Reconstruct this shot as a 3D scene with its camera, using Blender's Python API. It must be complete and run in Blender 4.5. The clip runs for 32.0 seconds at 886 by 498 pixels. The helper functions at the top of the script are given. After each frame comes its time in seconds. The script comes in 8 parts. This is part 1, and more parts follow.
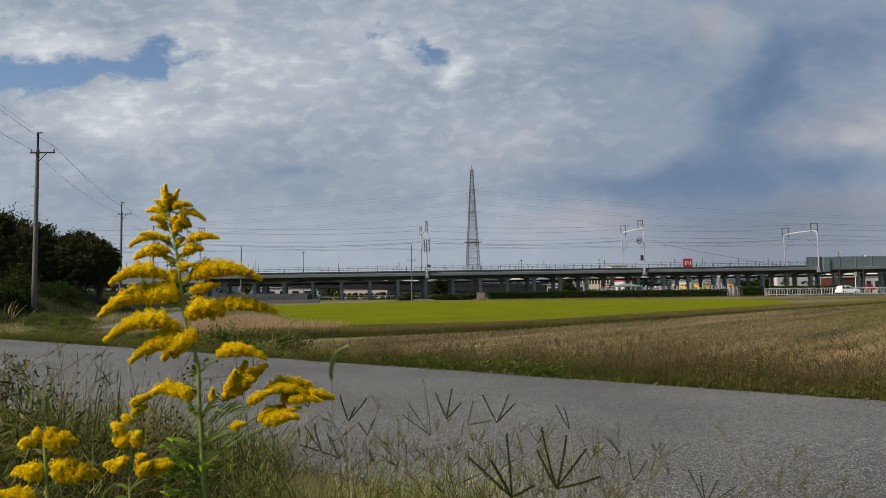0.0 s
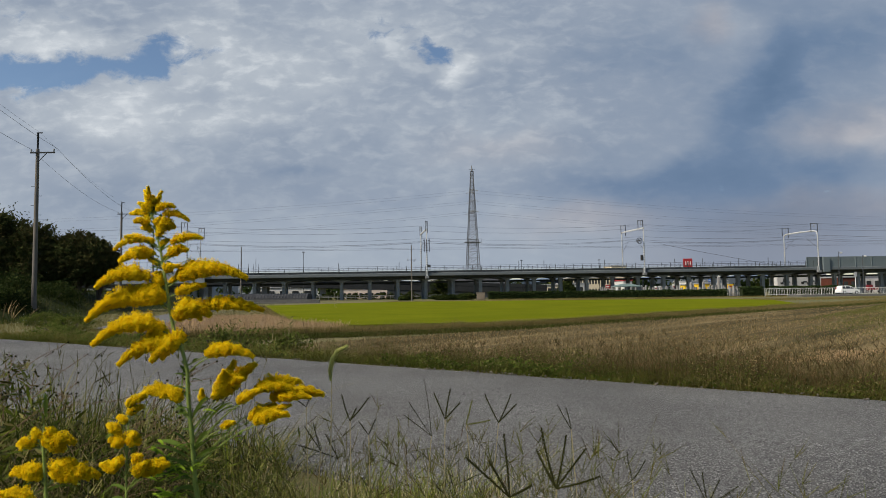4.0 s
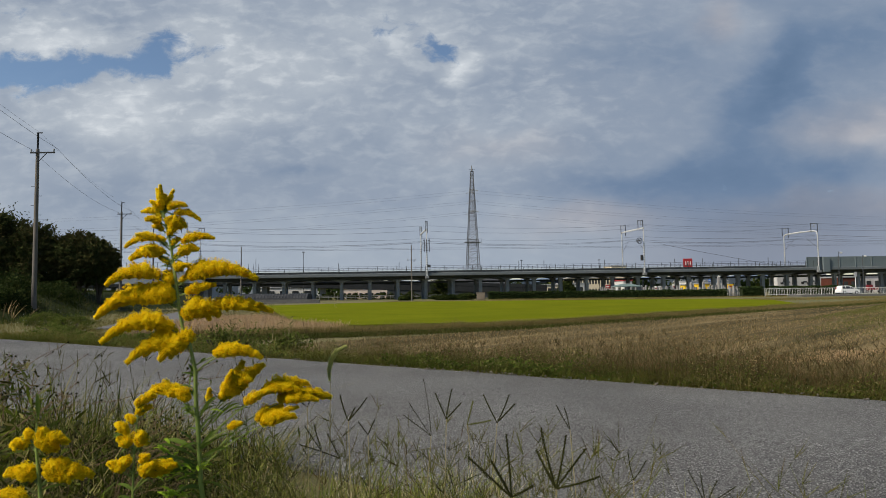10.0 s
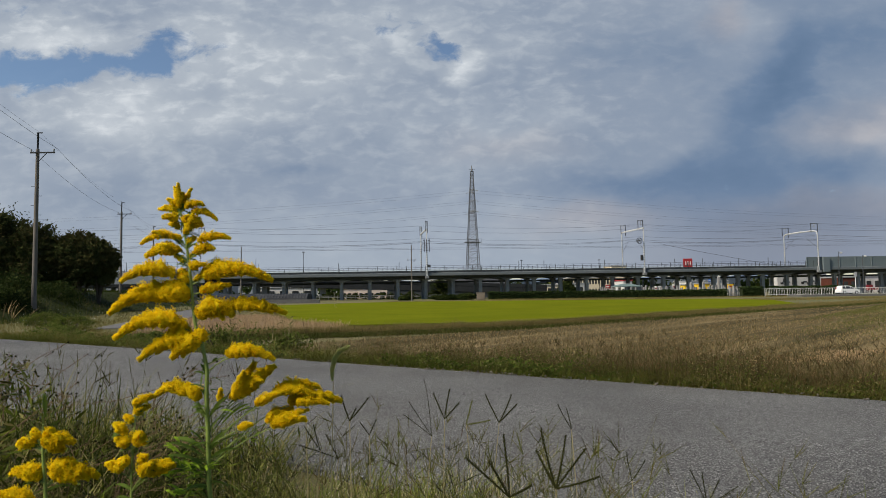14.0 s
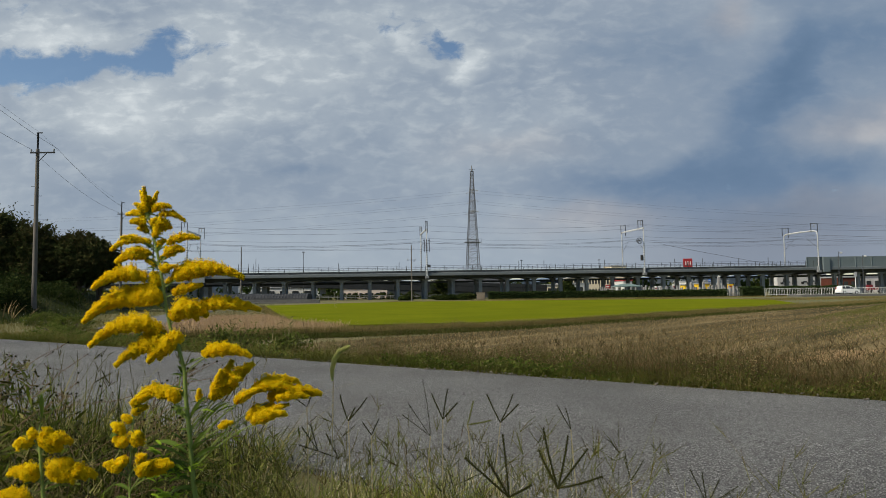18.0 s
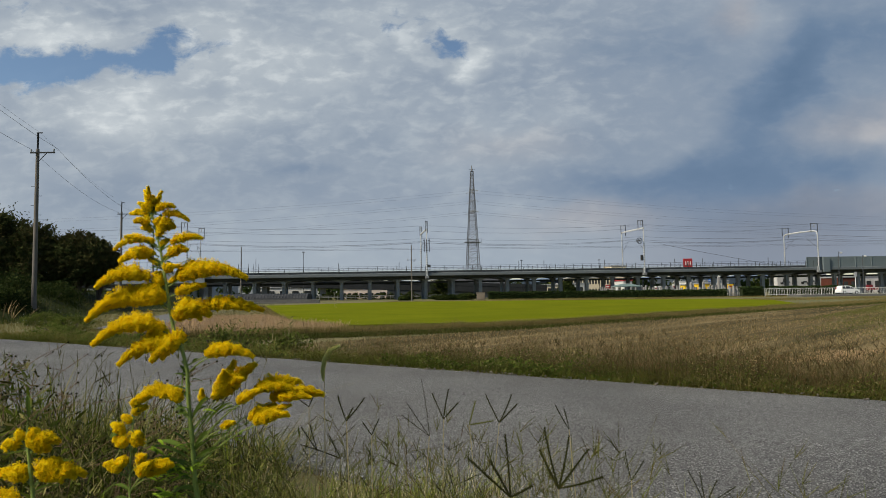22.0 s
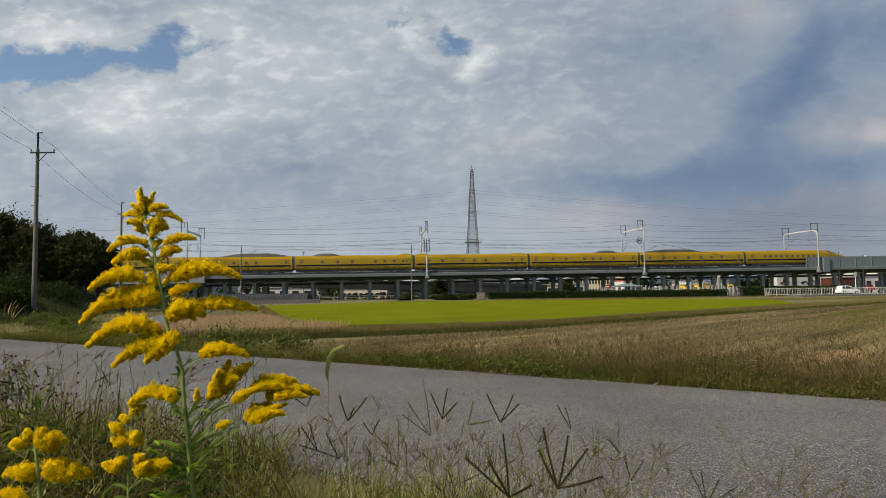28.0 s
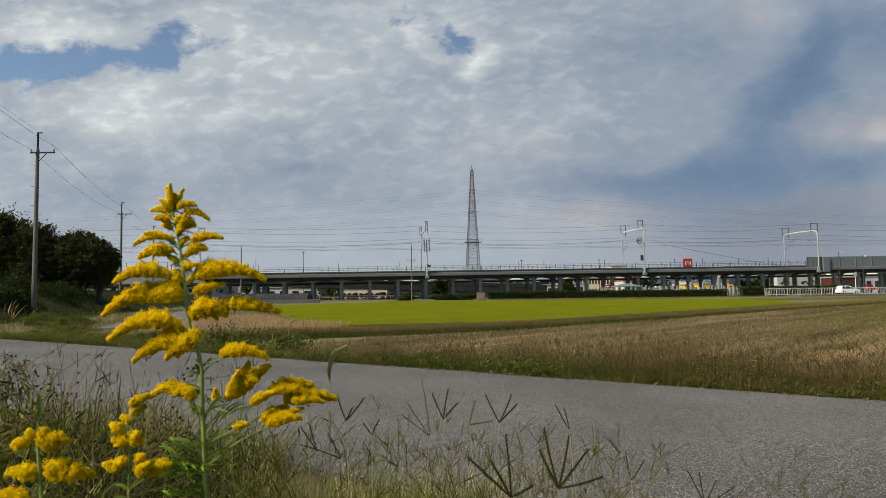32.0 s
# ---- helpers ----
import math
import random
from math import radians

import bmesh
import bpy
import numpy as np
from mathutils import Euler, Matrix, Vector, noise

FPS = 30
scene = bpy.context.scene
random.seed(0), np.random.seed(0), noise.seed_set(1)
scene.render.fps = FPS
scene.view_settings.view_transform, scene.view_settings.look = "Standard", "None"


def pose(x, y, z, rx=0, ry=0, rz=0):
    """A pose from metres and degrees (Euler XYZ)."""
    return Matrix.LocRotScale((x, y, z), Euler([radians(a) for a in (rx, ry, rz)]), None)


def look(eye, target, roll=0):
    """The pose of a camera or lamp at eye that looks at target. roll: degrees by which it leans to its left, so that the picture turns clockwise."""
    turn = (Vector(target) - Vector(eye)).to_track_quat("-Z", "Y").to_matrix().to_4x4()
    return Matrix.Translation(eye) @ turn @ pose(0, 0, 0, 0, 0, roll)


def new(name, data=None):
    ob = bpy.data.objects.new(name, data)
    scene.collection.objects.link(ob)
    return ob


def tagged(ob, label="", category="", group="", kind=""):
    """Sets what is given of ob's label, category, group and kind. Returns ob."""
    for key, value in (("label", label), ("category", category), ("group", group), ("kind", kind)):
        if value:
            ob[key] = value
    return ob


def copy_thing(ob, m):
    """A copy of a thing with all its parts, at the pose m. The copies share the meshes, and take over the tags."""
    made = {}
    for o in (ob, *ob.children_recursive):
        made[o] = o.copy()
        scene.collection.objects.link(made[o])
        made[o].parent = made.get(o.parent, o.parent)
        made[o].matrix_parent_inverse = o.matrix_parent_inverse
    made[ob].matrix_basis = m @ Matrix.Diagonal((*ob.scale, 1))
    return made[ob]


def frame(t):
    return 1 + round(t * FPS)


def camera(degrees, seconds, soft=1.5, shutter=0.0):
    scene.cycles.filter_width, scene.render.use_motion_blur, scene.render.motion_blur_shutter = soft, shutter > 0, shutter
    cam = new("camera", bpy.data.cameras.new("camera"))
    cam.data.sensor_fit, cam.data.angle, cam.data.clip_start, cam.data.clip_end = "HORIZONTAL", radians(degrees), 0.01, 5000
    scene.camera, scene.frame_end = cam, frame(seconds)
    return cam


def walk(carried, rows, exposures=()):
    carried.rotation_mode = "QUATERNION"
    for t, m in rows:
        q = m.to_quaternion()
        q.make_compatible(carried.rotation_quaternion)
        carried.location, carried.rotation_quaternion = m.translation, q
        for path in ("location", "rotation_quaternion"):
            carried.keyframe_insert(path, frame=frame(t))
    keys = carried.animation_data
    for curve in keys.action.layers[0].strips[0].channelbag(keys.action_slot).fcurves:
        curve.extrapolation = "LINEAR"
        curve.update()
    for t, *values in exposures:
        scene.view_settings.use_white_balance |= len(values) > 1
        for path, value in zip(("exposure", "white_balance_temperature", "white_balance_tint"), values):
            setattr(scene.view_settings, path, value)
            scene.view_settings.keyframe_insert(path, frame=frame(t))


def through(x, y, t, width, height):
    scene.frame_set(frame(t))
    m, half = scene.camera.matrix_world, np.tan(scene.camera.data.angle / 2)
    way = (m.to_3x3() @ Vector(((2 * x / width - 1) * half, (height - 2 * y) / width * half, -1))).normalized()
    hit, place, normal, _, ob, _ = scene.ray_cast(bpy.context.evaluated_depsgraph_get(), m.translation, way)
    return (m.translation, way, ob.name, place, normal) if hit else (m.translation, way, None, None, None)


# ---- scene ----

cam = camera(65.05, 32.0, soft=0.6)
STAND = look((0.0, 0.0, 0.9), (0.0, 100.0, 0.9 + 6.26), -0.65)
cam.data.dof.use_dof, cam.data.dof.focus_distance, cam.data.dof.aperture_fstop = True, 11.0, 9.0
walk(cam, [(0.0, STAND), (32.0, STAND)], exposures=[(0.0, 0.19, 6700, 10), (4.0, 0.16, 6600, 10), (14.0, 0.15, 6580, 10), (17.0, 0.15, 6600, 7), (21.0, 0.15, 6650, 7), (24.0, 0.19, 6800, 9), (27.0, 0.28, 6980, 9), (32.0, 0.28, 6980, 9)])

# ---- world and sun ----
SUN_AZ, SUN_EL = -118.0, 42.0      # degrees from the way the camera looks, to the right; height
world = bpy.data.worlds.new("sky")
scene.world = world
world.use_nodes = True
wn = world.node_tree.nodes
sky = wn.new("ShaderNodeTexSky")
sky.sky_type, sky.sun_disc = "NISHITA", False
sky.sun_elevation, sky.sun_rotation = radians(SUN_EL), radians(SUN_AZ)
sky.air_density, sky.dust_density, sky.ozone_density = 1.0, 0.25, 3.0
wn["Background"].inputs[1].default_value = 0.09
world.node_tree.links.new(sky.outputs[0], wn["Background"].inputs[0])

sun_data = bpy.data.lights.new("sun", "SUN")
sun_data.energy, sun_data.angle, sun_data.color = 5.0, radians(12.0), (1.0, 0.90, 0.74)
sun = new("sun", sun_data)
_a, _e = radians(SUN_AZ), radians(SUN_EL)
sun.matrix_world = look((math.sin(_a) * math.cos(_e) * 300, math.cos(_a) * math.cos(_e) * 300, math.sin(_e) * 300), (0, 0, 0))


# ---- materials ----
def tree_of(name):
    m = bpy.data.materials.new(name)
    m.use_nodes = True
    return m, m.node_tree.nodes, m.node_tree.links


def mat(name, c1, c2=None, rough=0.8, metal=0.0, scale=3.0, fine=40.0, bump=0.15, depth=0.01, stain=None, vary=0.0, gloss=None):
    """A weathered surface: two colours mixed at a large and a small scale, fine relief, optional dark stains."""
    m, n, l = tree_of(name)
    p = n["Principled BSDF"]
    c2 = c2 or tuple(v * 0.7 for v in c1)
    tc = n.new("ShaderNodeTexCoord")
    big, small = n.new("ShaderNodeTexNoise"), n.new("ShaderNodeTexNoise")
    for k, s, d in ((big, scale, 6), (small, fine, 4)):
        k.inputs["Scale"].default_value, k.inputs["Detail"].default_value = s, d
        l.new(tc.outputs["Object"], k.inputs["Vector"])
    mixf = n.new("ShaderNodeMath")
    mixf.operation = "MULTIPLY_ADD"
    l.new(small.outputs[0], mixf.inputs[0])
    mixf.inputs[1].default_value = 0.5
    half = n.new("ShaderNodeMath")
    half.operation = "MULTIPLY"
    half.inputs[1].default_value = 0.9
    l.new(big.outputs[0], half.inputs[0])
    l.new(half.outputs[0], mixf.inputs[2])
    ramp = n.new("ShaderNodeValToRGB")
    ramp.color_ramp.elements[0].position, ramp.color_ramp.elements[1].position = 0.45, 0.95
    ramp.color_ramp.elements[0].color, ramp.color_ramp.elements[1].color = (*c1, 1), (*c2, 1)
    if stain:
        e = ramp.color_ramp.elements.new(0.98)
        e.color = (*stain, 1)
    l.new(mixf.outputs[0], ramp.inputs[0])
    col = ramp.outputs[0]
    if vary:
        info, hsv, mr = n.new("ShaderNodeObjectInfo"), n.new("ShaderNodeHueSaturation"), n.new("ShaderNodeMapRange")
        mr.inputs[3].default_value, mr.inputs[4].default_value = 1 - vary, 1 + vary
        l.new(info.outputs["Random"], mr.inputs[0])
        l.new(mr.outputs[0], hsv.inputs["Value"])
        l.new(col, hsv.inputs["Color"])
        col = hsv.outputs[0]
    l.new(col, p.inputs["Base Color"])
    p.inputs["Roughness"].default_value, p.inputs["Metallic"].default_value = rough, metal
    p.inputs["Specular IOR Level"].default_value = gloss if gloss is not None else 0.12 if rough > 0.75 else 0.4
    if bump:
        b = n.new("ShaderNodeBump")
        b.inputs["Strength"].default_value, b.inputs["Distance"].default_value = bump, depth
        l.new(small.outputs[0], b.inputs["Height"])
        l.new(b.outputs[0], p.inputs["Normal"])
    return m


def leafy(name, colours, rough=0.6, through=0.35, patch=0.0, patch_scale=0.6, gloss=0.02):
    """Blades and leaves: each island takes its own colour from the row; light shines through.
    patch > 0 lets the colour also drift from place to place."""
    m, n, l = tree_of(name)
    p = n["Principled BSDF"]
    geo, ramp = n.new("ShaderNodeNewGeometry"), n.new("ShaderNodeValToRGB")
    els = ramp.color_ramp.elements
    while len(els) < len(colours):
        els.new(0.5)
    for i, c in enumerate(colours):
        els[i].position, els[i].color = i / max(1, len(colours) - 1), (*c, 1)
    fac = geo.outputs["Random Per Island"]
    if patch:
        tc, nz = n.new("ShaderNodeTexCoord"), n.new("ShaderNodeTexNoise")
        nz.inputs["Scale"].default_value, nz.inputs["Detail"].default_value = patch_scale, 5
        l.new(tc.outputs["Object"], nz.inputs["Vector"])
        mr = n.new("ShaderNodeMapRange")
        mr.inputs[1].default_value, mr.inputs[2].default_value = 0.3, 0.7
        l.new(nz.outputs[0], mr.inputs[0])
        mx = n.new("ShaderNodeMix")
        mx.inputs[0].default_value = patch
        l.new(fac, mx.inputs[2])
        l.new(mr.outputs[0], mx.inputs[3])
        fac = mx.outputs[0]
    l.new(fac, ramp.inputs[0])
    l.new(ramp.outputs[0], p.inputs["Base Color"])
    p.inputs["Roughness"].default_value = rough
    p.inputs["Specular IOR Level"].default_value = gloss
    tr, mix = n.new("ShaderNodeBsdfTranslucent"), n.new("ShaderNodeMixShader")
    l.new(ramp.outputs[0], tr.inputs[0])
    mix.inputs[0].default_value = through
    l.new(p.outputs[0], mix.inputs[1])
    l.new(tr.outputs[0], mix.inputs[2])
    l.new(mix.outputs[0], n["Material Output"].inputs[0])
    return m


def plain(name, c, rough=0.4, metal=0.0):
    return mat(name, c, tuple(v * 0.86 for v in c), rough=rough, metal=metal, scale=1.2, fine=14.0, bump=0.03)


# concrete in three tones: the darkest has the under-deck shade in its colour
SHADED_CONCRETE = mat("shaded viaduct concrete", (0.062, 0.071, 0.079), (0.04, 0.046, 0.051), scale=0.35, fine=5.0, rough=0.9, stain=(0.032, 0.035, 0.038), depth=0.03)
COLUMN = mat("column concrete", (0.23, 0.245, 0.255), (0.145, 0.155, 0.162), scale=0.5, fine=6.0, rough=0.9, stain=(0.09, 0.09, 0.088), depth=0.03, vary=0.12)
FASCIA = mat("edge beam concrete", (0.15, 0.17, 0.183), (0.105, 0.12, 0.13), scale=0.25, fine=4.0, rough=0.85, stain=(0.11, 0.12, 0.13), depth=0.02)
DARK_STEEL = mat("dark painted steel", (0.03, 0.034, 0.037), (0.018, 0.02, 0.023), scale=0.6, fine=9.0, rough=0.85)
BARRIER = mat("blue-grey panel", (0.13, 0.16, 0.17), (0.10, 0.125, 0.135), scale=0.4, fine=7.0, rough=0.55, vary=0.08)
GALV = mat("galvanised steel", (0.62, 0.63, 0.64), (0.42, 0.43, 0.44), scale=2.0, fine=25.0, rough=0.4, metal=0.25)
FENCE = mat("fence steel", (0.07, 0.074, 0.078), (0.045, 0.048, 0.052), scale=1.5, fine=15.0, rough=0.55, metal=0.4)
PYLON = mat("weathered lattice steel", (0.11, 0.11, 0.11), (0.07, 0.07, 0.072), scale=1.0, fine=12.0, rough=0.6, metal=0.4)
POLE = mat("pole concrete", (0.17, 0.155, 0.135), (0.11, 0.10, 0.09), scale=1.2, fine=16.0, rough=0.9, stain=(0.11, 0.10, 0.09))
WIRE = plain("wire", (0.06, 0.065, 0.075), rough=0.6)
BLACK = plain("black rubber", (0.02, 0.02, 0.021), rough=0.7)


# ---- tools ----
def part(name, bm, material, parent, label=""):
    """Links a bmesh (or a ready mesh) as one mesh object under a thing or a part."""
    if isinstance(bm, bpy.types.Mesh):
        me = bm
    else:
        me = bpy.data.meshes.new(name)
        bm.to_mesh(me)
        bm.free()
    if material and not me.materials:
        me.materials.append(material)
    ob = new(name, me)
    ob.parent = parent
    if label:
        ob["label"] = label
    return ob


def placed(name, me, parent, m, label=""):
    """One more object on a shared mesh."""
    ob = new(name, me)
    ob.parent = parent
    ob.matrix_basis = m
    if label:
        ob["label"] = label
    return ob


def thing(name, m, label, category, group="", kind=""):
    ob = new(name)
    ob.matrix_basis = m
    return tagged(ob, label, category, group, kind)


def mesh_of(name, bm, material):
    me = bpy.data.meshes.new(name)
    bm.to_mesh(me)
    bm.free()
    me.materials.append(material)
    return me


def box(bm, x, y, z, sx, sy, sz, bevel=0.0, m=None):
    """A box with its centre at x, y and its foot at z."""
    r = bmesh.ops.create_cube(bm, size=1.0, matrix=(m or Matrix()) @ Matrix.Translation((x, y, z + sz / 2)) @ Matrix.Diagonal((sx, sy, sz, 1)))
    if bevel:
        es = list({e for v in r["verts"] for e in v.link_edges})
        bmesh.ops.bevel(bm, geom=es, offset=bevel, segments=1, affect="EDGES")
    return bm


def cyl(bm, a, b, r1, r2=None, n=8):
    """A round bar from a to b."""
    a, b = Vector(a), Vector(b)
    d = b - a
    m = Matrix.Translation((a + b) / 2) @ d.to_track_quat("Z", "Y").to_matrix().to_4x4()
    bmesh.ops.create_cone(bm, cap_ends=True, segments=n, radius1=r1, radius2=r1 if r2 is None else r2, depth=d.length, matrix=m)
    return bm


def tube(bm, pts, r, n=6, r_end=None):
    """A bent round bar through the points, of radius r at the first and r_end at the last."""
    pts = [Vector(p) for p in pts]
    rings = []
    for i, p in enumerate(pts):
        d = (pts[min(i + 1, len(pts) - 1)] - pts[max(i - 1, 0)]).normalized()
        q = d.to_track_quat("Z", "Y")
        rr = r if r_end is None else r + (r_end - r) * i / (len(pts) - 1)
        rings.append([bm.verts.new(p + q @ Vector((math.cos(k * math.tau / n) * rr, math.sin(k * math.tau / n) * rr, 0))) for k in range(n)])
    for a, b in zip(rings, rings[1:]):
        for k in range(n):
            bm.faces.new((a[k], a[(k + 1) % n], b[(k + 1) % n], b[k]))
    bm.faces.new(rings[0][::-1])
    bm.faces.new(rings[-1])
    return bm


def loft(bm, rings, cap=True):
    """Skin between closed rings of points."""
    vs = [[bm.verts.new(p) for p in ring] for ring in rings]
    for a, b in zip(vs, vs[1:]):
        for k in range(len(a)):
            bm.faces.new((a[k], a[(k + 1) % len(a)], b[(k + 1) % len(a)], b[k]))
    if cap:
        bm.faces.new(vs[0][::-1])
        bm.faces.new(vs[-1])
    return bm


def smooth(me):
    for p in me.polygons:
        p.use_smooth = True
    return me


def sag(a, b, drop, n=12):
    a, b = Vector(a), Vector(b)
    return [a.lerp(b, i / n) - Vector((0, 0, drop * 4 * (i / n) * (1 - i / n))) for i in range(n + 1)]


def blades(name, roots, heights, widths, material, bend=0.35, lean=(0, 0), spread=0.25, seed=1, segs=3):
    """Many grass blades as one mesh: each a tapering strip that bends over. roots: n x 3."""
    rg = np.random.default_rng(seed)
    n = len(roots)
    az = rg.uniform(0, math.tau, n)
    dirx, diry = np.cos(az), np.sin(az)
    tilt = rg.normal(0, spread, n)
    bnd = np.abs(rg.normal(bend, bend * 0.6, n))
    side = np.stack([-diry, dirx, np.zeros(n)], 1)
    verts = np.zeros((n, 2 * segs + 1, 3))
    for k in range(segs + 1):
        s = k / segs
        out = (tilt * s + bnd * s ** 2) * heights
        up = heights * (s - 0.35 * bnd * s ** 2)
        c = roots + np.stack([dirx * out + lean[0] * s * heights, diry * out + lean[1] * s * heights, up], 1)
        if k == segs:
            verts[:, 2 * segs] = c
        else:
            w = (widths * (1 - 0.55 * s) / 2)[:, None]
            verts[:, 2 * k] = c - side * w
            verts[:, 2 * k + 1] = c + side * w
    per = 2 * segs + 1
    base = np.arange(n) * per
    quads = [np.stack([base + 2 * k, base + 2 * k + 1, base + 2 * k + 3, base + 2 * k + 2], 1) for k in range(segs - 1)]
    tris = np.stack([base + 2 * segs - 2, base + 2 * segs - 1, base + 2 * segs], 1)
    return raw_mesh(name, verts.reshape(-1, 3), [q for q in quads] + [tris], material)


def raw_mesh(name, verts, groups, material):
    """A mesh from arrays of points and of faces (each array holds faces with one number of corners)."""
    me = bpy.data.meshes.new(name)
    loops = np.concatenate([g.reshape(-1) for g in groups]).astype(np.int32)
    counts = np.concatenate([np.full(len(g), g.shape[1]) for g in groups])
    starts = np.concatenate([[0], np.cumsum(counts)[:-1]]).astype(np.int32)
    me.vertices.add(len(verts))
    me.vertices.foreach_set("co", np.ascontiguousarray(verts, dtype=np.float32).reshape(-1))
    me.loops.add(len(loops))
    me.loops.foreach_set("vertex_index", loops)
    me.polygons.add(len(counts))
    me.polygons.foreach_set("loop_start", starts)
    me.update(calc_edges=True)
    me.validate()
    me.materials.append(material)
    return me


def leaves(name, centres, size, material, seed=1, long=1.8):
    """Many small leaves as one mesh, each a folded diamond turned at random."""
    rg = np.random.default_rng(seed)
    n = len(centres)
    a = rg.normal(size=(n, 3))
    a /= np.linalg.norm(a, axis=1)[:, None]
    b = np.cross(a, rg.normal(size=(n, 3)))
    b /= np.linalg.norm(b, axis=1)[:, None]
    s = (size * rg.uniform(0.6, 1.3, n))[:, None]
    v = np.stack([centres - a * s * long / 2, centres + b * s / 2, centres + a * s * long / 2, centres - b * s / 2], 1)
    base = np.arange(n) * 4
    return raw_mesh(name, v.reshape(-1, 3), [np.stack([base, base + 1, base + 2, base + 3], 1)], material)


def clumps(count, radii, seed, per=60, tight=0.16, flat=0.0):
    """Points of a crown: clumps on and in an ellipsoid, each a small cloud of leaves, so that the outline is uneven and has gaps."""
    rg = np.random.default_rng(seed)
    d = rg.normal(size=(count, 3))
    d /= np.linalg.norm(d, axis=1)[:, None]
    r = rg.uniform(0.55, 1.05, count)[:, None]
    c = d * r
    c[:, 2] = np.maximum(c[:, 2], -0.75 + flat)
    pts = np.repeat(c, per, 0) + rg.normal(size=(count * per, 3)) * tight * rg.uniform(0.5, 1.4, (count, 1)).repeat(per, 0)
    return pts * np.array(radii)


# the way along the road, and across it towards the fields
ALONG, ACROSS = Vector((0.807, -0.591, 0)), Vector((0.591, 0.807, 0))
NEAR_EDGE, FAR_EDGE, FIELD_Z = 2.55, 6.6, -0.5


def road_xy(s, t):
    return ALONG.x * t + ACROSS.x * s, ALONG.y * t + ACROSS.y * s


def ground_z(s):
    """Height of the ground at the distance s across the road: the road lies on a low bank above the fields."""
    if s < NEAR_EDGE:
        return -0.03 - 0.02 * min(3.0, NEAR_EDGE - s)
    if s < FAR_EDGE:
        return -0.04
    k = min(1.0, (s - FAR_EDGE) / 2.6)
    return -0.02 + (FIELD_Z + 0.02) * k * k * (3 - 2 * k)


def gz(s):
    s = np.asarray(s)
    k = np.clip((s - FAR_EDGE) / 2.6, 0, 1)
    return np.where(s < NEAR_EDGE, -0.03 - 0.02 * np.minimum(3.0, NEAR_EDGE - s), np.where(s < FAR_EDGE, -0.04, -0.02 + (FIELD_Z + 0.02) * k * k * (3 - 2 * k)))


# ---- sky: a drifting sheet of cloud ----
CLOUD_H = 120.0


